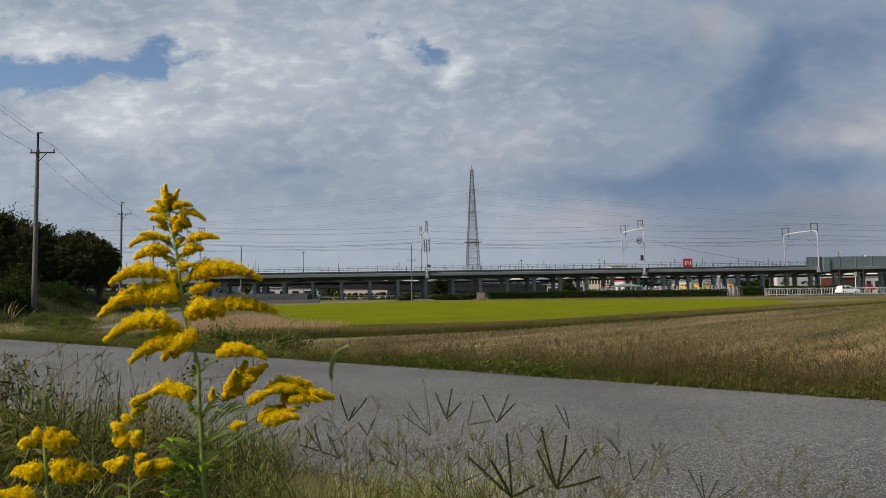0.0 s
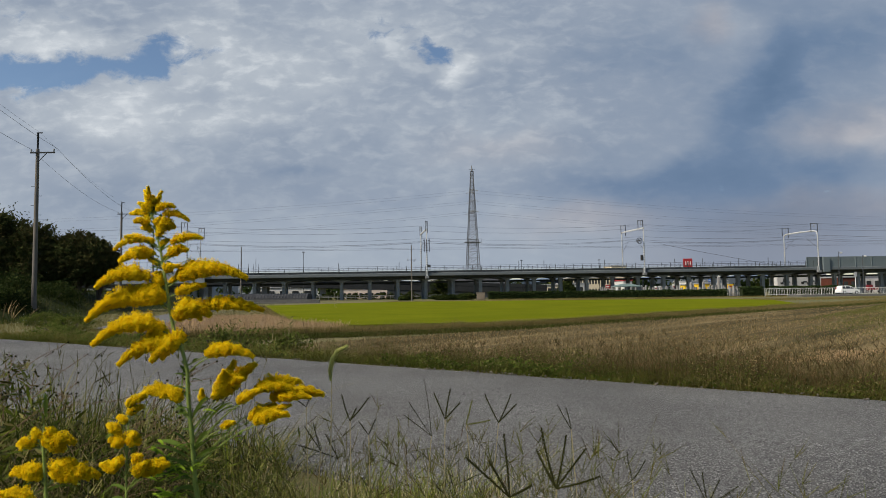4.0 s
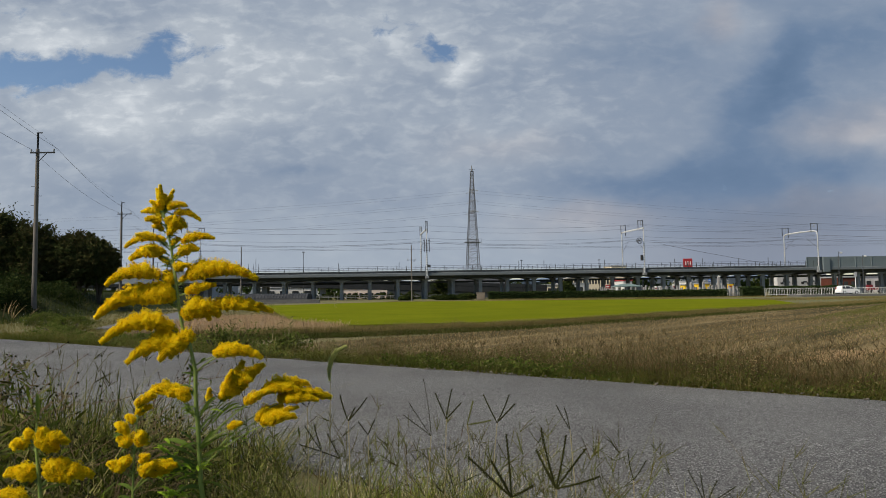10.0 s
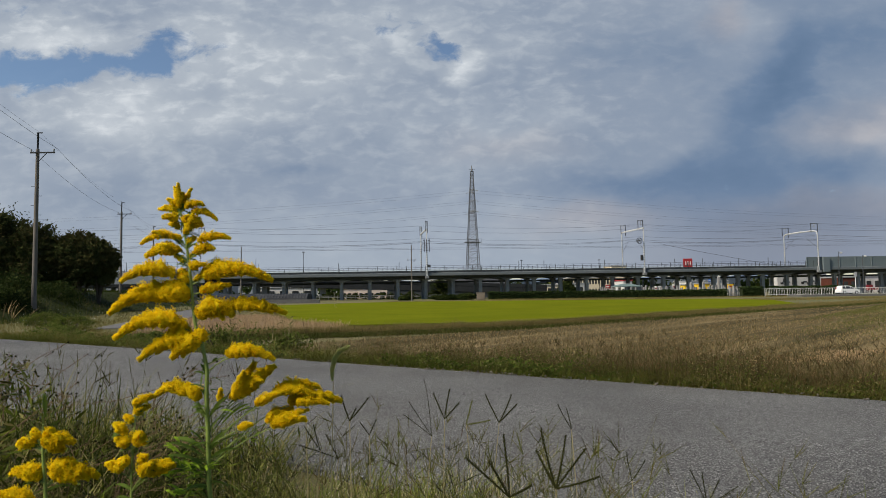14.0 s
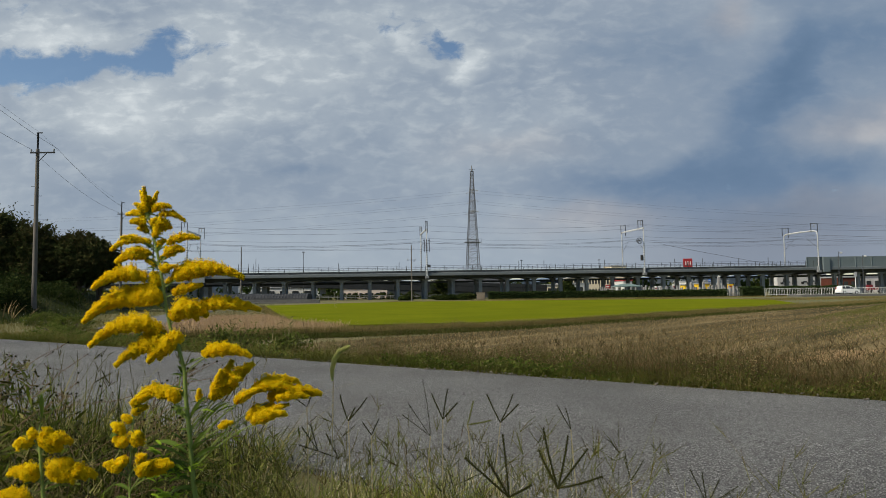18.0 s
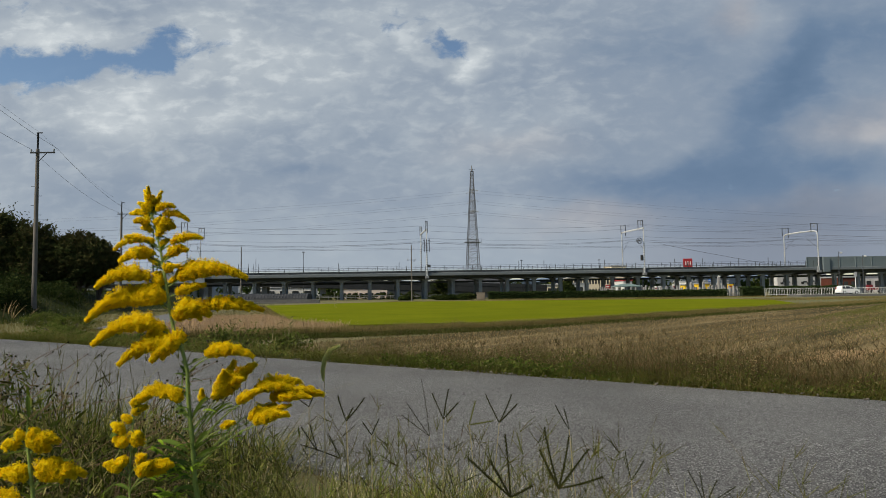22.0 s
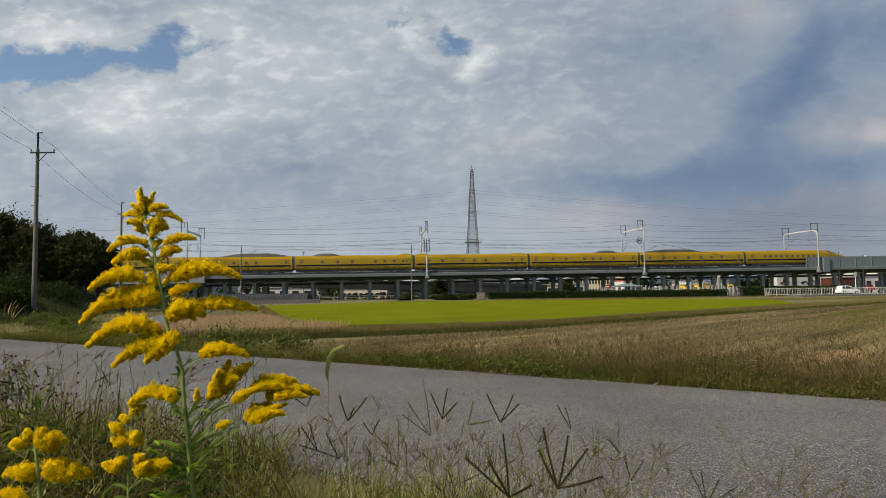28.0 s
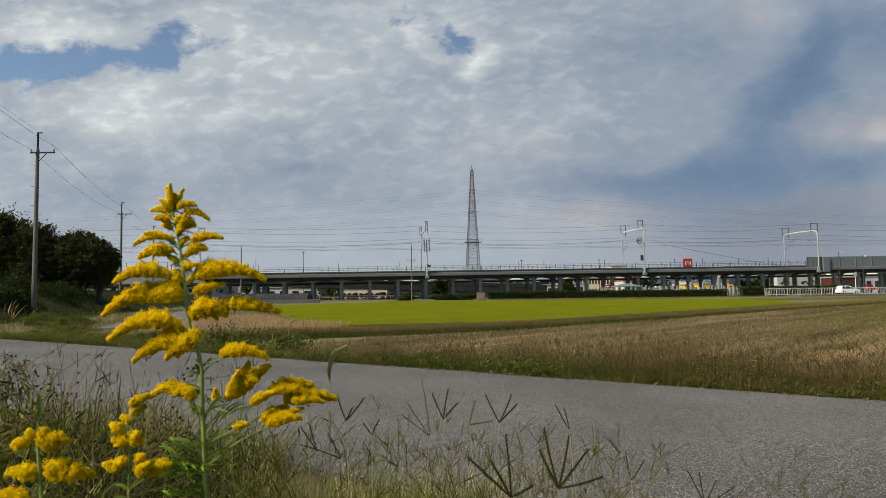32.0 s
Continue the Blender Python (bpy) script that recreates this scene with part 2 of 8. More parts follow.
def cloud_material():
    m, n, l = tree_of("cloud")
    n.remove(n["Principled BSDF"])

    def sock(node, i, v):
        if isinstance(v, (int, float)):
            node.inputs[i].default_value = v
        else:
            l.new(v, node.inputs[i])

    def calc(op, a, b=0.0, c=0.0, clamp=False):
        k = n.new("ShaderNodeMath")
        k.operation, k.use_clamp = op, clamp
        sock(k, 0, a), sock(k, 1, b), sock(k, 2, c)
        return k.outputs[0]

    def noise_at(vec, scale, detail, rough=0.55, twist=0.0):
        k = n.new("ShaderNodeTexNoise")
        k.inputs["Scale"].default_value, k.inputs["Detail"].default_value = scale, detail
        k.inputs["Roughness"].default_value, k.inputs["Distortion"].default_value = rough, twist
        l.new(vec, k.inputs["Vector"])
        return k.outputs[0]

    tc, sep = n.new("ShaderNodeTexCoord"), n.new("ShaderNodeSeparateXYZ")
    l.new(tc.outputs["Object"], sep.inputs[0])
    # side and rise of the line of sight, in units of about 4.6 degrees
    inv = calc("DIVIDE", 12.3, sep.outputs[1])
    u = calc("MULTIPLY", sep.outputs[0], inv)
    v = calc("MULTIPLY", CLOUD_H, inv)
    comb = n.new("ShaderNodeCombineXYZ")
    l.new(u, comb.inputs[0])
    l.new(calc("MULTIPLY", v, 1.5), comb.inputs[1])
    p = comb.outputs[0]
    flat = n.new("ShaderNodeCombineXYZ")
    wob = n.new("ShaderNodeTexNoise")
    wob.inputs["Scale"].default_value, wob.inputs["Detail"].default_value = 0.55, 5
    l.new(p, wob.inputs["Vector"])
    wsep = n.new("ShaderNodeSeparateXYZ")
    l.new(wob.outputs["Color"], wsep.inputs[0])
    l.new(calc("ADD", u, calc("MULTIPLY_ADD", wsep.outputs[0], 2.2, -1.1)), flat.inputs[0])
    l.new(calc("ADD", v, calc("MULTIPLY_ADD", wsep.outputs[1], 1.2, -0.6)), flat.inputs[1])

    def blob(x, y, rx, ry, turn=0.0, hard=0.0):
        k = n.new("ShaderNodeMapping")
        k.vector_type = "TEXTURE"
        k.inputs["Location"].default_value = (x, y, 0)
        k.inputs["Rotation"].default_value = (0, 0, radians(turn))
        k.inputs["Scale"].default_value = (rx, ry, 1)
        l.new(flat.outputs[0], k.inputs["Vector"])
        d = n.new("ShaderNodeVectorMath")
        d.operation = "LENGTH"
        l.new(k.outputs[0], d.inputs[0])
        r = n.new("ShaderNodeMapRange")
        r.interpolation_type = "SMOOTHSTEP"
        r.inputs[1].default_value, r.inputs[2].default_value = 1.0, hard
        l.new(d.outputs["Value"], r.inputs[0])
        return r.outputs[0]

    soft = noise_at(p, 0.42, 7, 0.5, 0.4)
    fluff = noise_at(p, 1.35, 7, 0.5, 0.3)
    wisp = noise_at(p, 5.0, 6, 0.6, 0.3)
    CLOUD_SHADE = [  # side, rise, half width, half height, turn, strength: darker (-) and brighter (+) masses
        (5.6, 3.3, 2.1, 0.95, 48, -0.30), (5.4, 2.0, 3.6, 0.75, 5, -0.24), (7.0, 4.2, 2.2, 1.1, 20, -0.16), (2.4, 1.9, 2.6, 0.6, 0, -0.14),
        (3.2, 4.2, 1.8, 1.2, 30, -0.10), (4.9, 5.0, 1.6, 0.5, -15, 0.10), (7.3, 2.8, 1.5, 0.6, 22, 0.22), (6.0, 0.9, 3.6, 1.1, 0, -0.26),
        (-3.2, 4.0, 3.2, 1.7, 0, 0.16), (-7.0, 4.7, 2.0, 0.42, -8, 0.24), (-5.8, 3.2, 3.4, 0.6, 0, 0.22), (-7.0, 3.95, 0.9, 0.16, 3, 0.2), (0.3, 3.95, 0.5, 0.35, 15, 0.26),
        (-0.9, 4.45, 0.5, 0.3, -30, 0.22), (1.4, 3.0, 2.4, 0.9, 10, 0.08), (-3.0, 1.7, 5.0, 0.8, 0, -0.06), (-2.8, 2.2, 1.2, 0.25, 0, -0.10)]
    # the left of the sky is mottled, the right is smooth
    calm = n.new("ShaderNodeMapRange")
    calm.interpolation_type = "SMOOTHSTEP"
    calm.inputs[1].default_value, calm.inputs[2].default_value, calm.inputs[3].default_value, calm.inputs[4].default_value = 1.0, 5.0, 1.0, 0.35
    l.new(u, calm.inputs[0])
    shade = calc("MULTIPLY_ADD", soft, 0.34, 0.448)
    shade = calc("MULTIPLY_ADD", calm.outputs[0], 0.20, calc("SUBTRACT", shade, 0.20))
    # lower down the cloud is smoother
    low = n.new("ShaderNodeMapRange")
    low.interpolation_type = "SMOOTHSTEP"
    low.inputs[1].default_value, low.inputs[2].default_value, low.inputs[3].default_value = 1.4, 3.4, 0.48
    l.new(v, low.inputs[0])
    lively = calc("MULTIPLY", calm.outputs[0], low.outputs[0])
    ripple = calc("MULTIPLY_ADD", wisp, 0.07, calc("MULTIPLY_ADD", fluff, 0.20, -0.135))
    shade = calc("MULTIPLY_ADD", ripple, lively, shade)
    # rows of small cottony puffs
    wide = n.new("ShaderNodeCombineXYZ")
    l.new(u, wide.inputs[0])
    l.new(calc("MULTIPLY", v, 2.1), wide.inputs[1])
    puff = n.new("ShaderNodeMapRange")
    puff.interpolation_type = "SMOOTHSTEP"
    puff.inputs[1].default_value, puff.inputs[2].default_value, puff.inputs[3].default_value, puff.inputs[4].default_value = 0.42, 0.74, -0.035, 0.115
    l.new(noise_at(wide.outputs[0], 2.2, 7, 0.55, 0.3), puff.inputs[0])
    shade = calc("MULTIPLY_ADD", puff.outputs[0], lively, shade)
    for x, y, rx, ry, turn, k in CLOUD_SHADE:
        shade = calc("MULTIPLY_ADD", blob(x, y, rx, ry, turn), k, shade)
    # gaps of clear sky; the lit rim of thin cloud is painted brighter round them
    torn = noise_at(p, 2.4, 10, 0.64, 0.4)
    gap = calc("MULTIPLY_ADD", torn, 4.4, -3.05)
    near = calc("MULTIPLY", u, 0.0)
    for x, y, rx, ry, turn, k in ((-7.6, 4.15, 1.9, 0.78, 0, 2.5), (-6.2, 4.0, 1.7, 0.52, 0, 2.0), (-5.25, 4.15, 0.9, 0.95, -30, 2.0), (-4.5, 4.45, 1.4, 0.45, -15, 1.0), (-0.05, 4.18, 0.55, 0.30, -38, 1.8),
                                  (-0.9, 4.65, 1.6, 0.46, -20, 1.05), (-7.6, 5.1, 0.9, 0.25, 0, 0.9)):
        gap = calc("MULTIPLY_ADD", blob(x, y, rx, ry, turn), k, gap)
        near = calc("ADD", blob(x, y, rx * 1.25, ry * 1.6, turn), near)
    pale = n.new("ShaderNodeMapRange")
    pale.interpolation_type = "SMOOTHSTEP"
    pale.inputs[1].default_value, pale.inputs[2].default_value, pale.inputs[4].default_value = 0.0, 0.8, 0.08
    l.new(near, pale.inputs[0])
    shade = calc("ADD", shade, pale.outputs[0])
    ramp = n.new("ShaderNodeValToRGB")
    els = ramp.color_ramp.elements
    els[0].position, els[0].color = 0.0, (0.09, 0.165, 0.287, 1)
    els[1].position, els[1].color = 1.0, (0.725, 0.775, 0.825, 1)
    for pos, c in ((0.3, (0.162, 0.242, 0.375, 1)), (0.55, (0.30, 0.365, 0.468, 1)), (0.78, (0.466, 0.525, 0.60, 1))):
        els.new(pos).color = c
    l.new(shade, ramp.inputs[0])
    # faint pink where low light strikes the cloud, put into its colour
    rosy_light = calc("MULTIPLY", u, 0.0)
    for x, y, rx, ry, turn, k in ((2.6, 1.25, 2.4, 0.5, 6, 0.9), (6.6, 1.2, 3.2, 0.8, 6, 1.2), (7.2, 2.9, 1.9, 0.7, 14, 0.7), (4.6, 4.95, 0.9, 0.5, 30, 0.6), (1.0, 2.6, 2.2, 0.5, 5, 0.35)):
        rosy_light = calc("MULTIPLY_ADD", blob(x, y, rx, ry, turn), k, rosy_light)
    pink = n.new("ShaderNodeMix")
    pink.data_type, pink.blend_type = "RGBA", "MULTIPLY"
    l.new(calc("MULTIPLY", rosy_light, calc("MULTIPLY_ADD", fluff, 0.8, 0.4), clamp=True), pink.inputs[0])
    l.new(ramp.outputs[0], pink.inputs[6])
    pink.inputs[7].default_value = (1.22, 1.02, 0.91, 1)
    # haze towards the horizon
    haze = n.new("ShaderNodeMapRange")
    haze.interpolation_type = "SMOOTHSTEP"
    haze.inputs[1].default_value, haze.inputs[2].default_value = 1.9, 0.55
    l.new(v, haze.inputs[0])
    hz = n.new("ShaderNodeMix")
    hz.data_type = "RGBA"
    l.new(calc("MULTIPLY", haze.outputs[0], 0.55), hz.inputs[0])
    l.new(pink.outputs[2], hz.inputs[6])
    air = n.new("ShaderNodeMix")
    air.data_type = "RGBA"
    l.new(calm.outputs[0], air.inputs[0])
    air.inputs[6].default_value, air.inputs[7].default_value = (0.305, 0.297, 0.335, 1), (0.41, 0.475, 0.56, 1)
    l.new(air.outputs[2], hz.inputs[7])
    gs = n.new("ShaderNodeMapRange")
    gs.interpolation_type = "SMOOTHSTEP"
    gs.inputs[1].default_value, gs.inputs[2].default_value = -0.1, 1.35
    l.new(gap, gs.inputs[0])
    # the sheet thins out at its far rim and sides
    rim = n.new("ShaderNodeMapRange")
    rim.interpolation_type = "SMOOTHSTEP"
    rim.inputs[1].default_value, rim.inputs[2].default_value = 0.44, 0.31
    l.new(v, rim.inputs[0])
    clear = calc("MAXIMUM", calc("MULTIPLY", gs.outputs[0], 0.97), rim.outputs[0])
    em, tr, mix = n.new("ShaderNodeEmission"), n.new("ShaderNodeBsdfTransparent"), n.new("ShaderNodeMixShader")
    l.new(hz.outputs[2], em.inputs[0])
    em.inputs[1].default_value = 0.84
    l.new(clear, mix.inputs[0])
    l.new(em.outputs[0], mix.inputs[1])
    l.new(tr.outputs[0], mix.inputs[2])
    l.new(mix.outputs[0], n["Material Output"].inputs[0])
    return m


def build_clouds():
    bm = bmesh.new()
    ys = [262, 400, 700, 1200, 2200, 4900]
    rows = [[bm.verts.new((k / 4 * y * 0.95, y, CLOUD_H)) for k in range(-4, 5)] for y in ys]
    for a, b in zip(rows, rows[1:]):
        for k in range(8):
            bm.faces.new((a[k], a[k + 1], b[k + 1], b[k]))
    me = mesh_of("cloud_layer", bm, cloud_material())
    ob = new("cloud_layer", me)
    ob.location = (0, 0, 0.9)
    return tagged(ob, "grey and white broken cloud with gaps of blue sky", "sky", kind="structure")


cloud_layer = build_clouds()


# ---- ground, road, fields ----
def ground_material():
    """Dry grass and earth; dull green farther out."""
    return mat("field earth and short grass", (0.16, 0.135, 0.07), (0.10, 0.11, 0.045), scale=0.15, fine=3.0, rough=1.0, bump=0.6, depth=0.05)


def road_material():
    m, n, l = tree_of("worn asphalt")
    p = n["Principled BSDF"]
    tc = n.new("ShaderNodeTexCoord")
    vor, nz, big = n.new("ShaderNodeTexVoronoi"), n.new("ShaderNodeTexNoise"), n.new("ShaderNodeTexNoise")
    vor.inputs["Scale"].default_value = 165.0
    nz.inputs["Scale"].default_value, nz.inputs["Detail"].default_value = 30.0, 6
    big.inputs["Scale"].default_value, big.inputs["Detail"].default_value = 0.55, 4
    for k in (vor, nz, big):
        l.new(tc.outputs["Object"], k.inputs["Vector"])
    # pale stone chips in dark binder
    chips = n.new("ShaderNodeValToRGB")
    e = chips.color_ramp.elements
    e[0].position, e[0].color = 0.12, (0.030, 0.030, 0.030, 1)
    e[1].position, e[1].color = 0.95, (0.44, 0.445, 0.435, 1)
    e.new(0.66).color = (0.146, 0.148, 0.146, 1)
    l.new(vor.outputs["Color"], chips.inputs[0])
    wear = n.new("ShaderNodeMix")
    wear.data_type, wear.blend_type = "RGBA", "MULTIPLY"
    wear.inputs[0].default_value = 0.75
    tone = n.new("ShaderNodeValToRGB")
    t = tone.color_ramp.elements
    t[0].position, t[0].color = 0.35, (0.62, 0.61, 0.60, 1)
    t[1].position, t[1].color = 0.65, (1.0, 0.995, 0.98, 1)
    l.new(big.outputs[0], tone.inputs[0])
    l.new(chips.outputs[0], wear.inputs[6])
    l.new(tone.outputs[0], wear.inputs[7])
    l.new(wear.outputs[2], p.inputs["Base Color"])
    p.inputs["Roughness"].default_value = 0.85
    p.inputs["Specular IOR Level"].default_value = 0.2
    b = n.new("ShaderNodeBump")
    b.inputs["Strength"].default_value, b.inputs["Distance"].default_value = 0.7, 0.006
    l.new(vor.outputs["Distance"], b.inputs["Height"])
    l.new(b.outputs[0], p.inputs["Normal"])
    return m


def build_ground():
    bm = bmesh.new()
    ss = [-4500, -1500, -400, -100, -30, -10, -4, -1, 1, 2, 2.5, 2.56, 6.55, 6.62, 7.0, 7.4, 7.8, 8.2, 8.6, 9.0, 9.3, 11, 15, 25, 60, 150, 400, 1500, 4500]
    ts = [-4500, -1500, -400, -120, -60] + list(range(-40, 41, 2)) + [60, 120, 400, 1500, 4500]
    rows = []
    for s in ss:
        row = []
        for t in ts:
            x, y = road_xy(s, t)
            z = ground_z(s)
            if abs(t) < 60 and abs(s) < 30 and not NEAR_EDGE - 0.2 < s < FAR_EDGE + 0.2:
                z += 0.03 * noise.noise((x * 0.7, y * 0.7, 0))
            row.append(bm.verts.new((x, y, z)))
        rows.append(row)
    for a, b in zip(rows, rows[1:]):
        for k in range(len(ts) - 1):
            bm.faces.new((a[k], a[k + 1], b[k + 1], b[k]))
    ob = new("ground", mesh_of("ground", bm, ground_material()))
    return tagged(ob, "flat farmland of earth and short grass", "ground", kind="structure")


def build_road():
    bm = bmesh.new()
    rg = random.Random(5)
    ts = [-300, -120, -60] + [i * 0.5 for i in range(-60, 41)] + [40, 100, 300]
    rows = []
    for t in ts:
        e1, e2 = NEAR_EDGE + rg.uniform(-0.05, 0.05), FAR_EDGE + rg.uniform(-0.03, 0.03)
        row = []
        for s, z in ((e1, -0.06), (e1, -0.006), (e1 + 0.12, 0.0), (3.6, 0.018), (4.6, 0.03), (5.6, 0.018), (e2 - 0.1, 0.0), (e2, -0.006), (e2, -0.06)):
            x, y = road_xy(s, t)
            row.append(bm.verts.new((x, y, z)))
        rows.append(row)
    for a, b in zip(rows, rows[1:]):
        for k in range(len(a) - 1):
            bm.faces.new((a[k + 1], a[k], b[k], b[k + 1]))
    ob = new("road", mesh_of("road", bm, road_material()))
    return tagged(ob, "worn grey asphalt farm road with pale stone chips", "road", kind="structure")


build_ground()
build_road()

# field corners on the plan
RICE = [(-18.5, 72.0), (-8.8, 37.8), (-5.9, 28.5), (-3.4, 25.4), (2.6, 27.0), (7.0, 31.2), (12.6, 37.3), (19.7, 44.8), (27.0, 53.0), (34.0, 72.0), (34.0, 88.0), (-6.0, 92.0)]
STUBBLE = [(-5.0, 18.0), (9.5, 2.2), (40.0, 2.2), (95.0, 60.0), (60.0, 82.0), (39.3, 61.7), (16.5, 39.3), (8.0, 31.0), (2.3, 24.8), (-1.5, 21.8), (-3.6, 19.7)]


def inside(poly, x, y):
    """Which of the points x, y lie in the polygon."""
    hit = np.zeros(len(x), bool)
    for (x0, y0), (x1, y1) in zip(poly, poly[1:] + poly[:1]):
        cut = ((y0 > y) != (y1 > y)) & (x < (x1 - x0) * (y - y0) / ((y1 - y0) or 1e-9) + x0)
        hit ^= cut
    return hit


def sheet(name, poly, z, material, label, category):
    bm = bmesh.new()
    top = [bm.verts.new((x, y, z)) for x, y in poly]
    f = bm.faces.new(top)
    if f.normal.z < 0:
        f.normal_flip()
    r = bmesh.ops.extrude_face_region(bm, geom=[f])
    for g in r["geom"]:
        if isinstance(g, bmesh.types.BMVert):
            g.co.z -= 0.3
    bmesh.ops.recalc_face_normals(bm, faces=bm.faces)
    return tagged(new(name, mesh_of(name, bm, material)), label, category, kind="structure")


def scatter(poly, n, seed, near=None):
    """Random places in a polygon, denser towards the camera where near is given."""
    rg = np.random.default_rng(seed)
    xs, ys = zip(*poly)
    got = []
    while sum(len(g) for g in got) < n:
        x, y = rg.uniform(min(xs), max(xs), 4 * n), rg.uniform(min(ys), max(ys), 4 * n)
        ok = inside(poly, x, y)
        if near:
            ok &= rg.uniform(0, 1, 4 * n) < np.clip((near / np.hypot(x, y)) ** 1.6, 0, 1)
        ok &= np.abs(x) < 0.75 * y + 2
        got.append(np.stack([x[ok], y[ok]], 1))
    return np.concatenate(got)[:n]


RICE_BLADE = leafy("ripening rice", [(0.142, 0.165, 0.012), (0.122, 0.152, 0.010), (0.175, 0.180, 0.016), (0.102, 0.138, 0.009)], rough=1.0, through=0.4, patch=0.5, patch_scale=0.12, gloss=0.0)
STRAW = leafy("straw", [(0.25, 0.185, 0.092), (0.14, 0.105, 0.05), (0.40, 0.30, 0.16), (0.07, 0.054, 0.023), (0.10, 0.09, 0.03)], through=0.2, patch=0.3, patch_scale=0.25)
DRY_RED = leafy("seeding dry grass", [(0.07, 0.05, 0.02), (0.07, 0.07, 0.02), (0.085, 0.048, 0.023), (0.115, 0.082, 0.036), (0.05, 0.06, 0.014), (0.04, 0.048, 0.012)], through=0.2)
VERGE = leafy("verge grass", [(0.044, 0.075, 0.011), (0.075, 0.098, 0.016), (0.095, 0.10, 0.022), (0.145, 0.12, 0.042), (0.035, 0.06, 0.009)], through=0.3, patch=0.6, patch_scale=0.5)
REGROWTH = leafy("regrowth", [(0.085, 0.105, 0.024), (0.11, 0.12, 0.03), (0.14, 0.13, 0.042), (0.075, 0.095, 0.02)], through=0.2)
FUZZ = leafy("seed heads", [(0.095, 0.07, 0.028), (0.066, 0.07, 0.019), (0.13, 0.093, 0.04), (0.14, 0.078, 0.04), (0.054, 0.058, 0.016), (0.30, 0.23, 0.12)], through=0.2, patch=0.25, patch_scale=0.9)
WEED = leafy("green weed leaves", [(0.045, 0.075, 0.012), (0.085, 0.12, 0.022), (0.13, 0.155, 0.034), (0.15, 0.14, 0.045)], through=0.35)


LEVEE_DRY = leafy("levee dry grass", [(0.18, 0.145, 0.055), (0.135, 0.125, 0.036), (0.24, 0.18, 0.08), (0.115, 0.118, 0.028)], through=0.35, patch=0.4, patch_scale=0.3)
LEVEE_GREEN = leafy("levee green grass", [(0.036, 0.05, 0.011), (0.052, 0.064, 0.015), (0.075, 0.08, 0.022), (0.10, 0.092, 0.034)], through=0.25, patch=0.4, patch_scale=0.3)
TAN = leafy("tan seeding grass", [(0.42, 0.29, 0.17), (0.35, 0.235, 0.13), (0.48, 0.35, 0.22), (0.28, 0.21, 0.10)], through=0.35)


FURROW = (0.672, 0.741)    # the way of the harvested rows


def soil_material():
    """Dry soil under chaff, streaked along the rows of the harvest."""
    m, n, l = tree_of("stubble soil")
    p = n["Principled BSDF"]
    tc, mp = n.new("ShaderNodeTexCoord"), n.new("ShaderNodeMapping")
    mp.vector_type = "TEXTURE"
    mp.inputs["Rotation"].default_value = (0, 0, math.atan2(FURROW[1], FURROW[0]))
    mp.inputs["Scale"].default_value = (12.0, 1.0, 1.0)
    l.new(tc.outputs["Object"], mp.inputs["Vector"])
    streak, grain = n.new("ShaderNodeTexNoise"), n.new("ShaderNodeTexNoise")
    streak.inputs["Scale"].default_value, streak.inputs["Detail"].default_value = 0.9, 5
    grain.inputs["Scale"].default_value, grain.inputs["Detail"].default_value = 9.0, 5
    l.new(mp.outputs[0], streak.inputs["Vector"])
    l.new(tc.outputs["Object"], grain.inputs["Vector"])
    add = n.new("ShaderNodeMath")
    add.operation = "MULTIPLY_ADD"
    l.new(grain.outputs[0], add.inputs[0])
    add.inputs[1].default_value = 0.45
    l.new(streak.outputs[0], add.inputs[2])
    ramp = n.new("ShaderNodeValToRGB")
    e = ramp.color_ramp.elements
    e[0].position, e[0].color = 0.50, (0.036, 0.033, 0.013, 1)
    e[1].position, e[1].color = 0.92, (0.20, 0.155, 0.082, 1)
    e.new(0.72).color = (0.085, 0.068, 0.032, 1)
    l.new(add.outputs[0], ramp.inputs[0])
    l.new(ramp.outputs[0], p.inputs["Base Color"])
    p.inputs["Roughness"].default_value = 1.0
    p.inputs["Specular IOR Level"].default_value = 0.05
    bp = n.new("ShaderNodeBump")
    bp.inputs["Strength"].default_value, bp.inputs["Distance"].default_value = 0.8, 0.05
    l.new(add.outputs[0], bp.inputs["Height"])
    l.new(bp.outputs[0], p.inputs["Normal"])
    return m


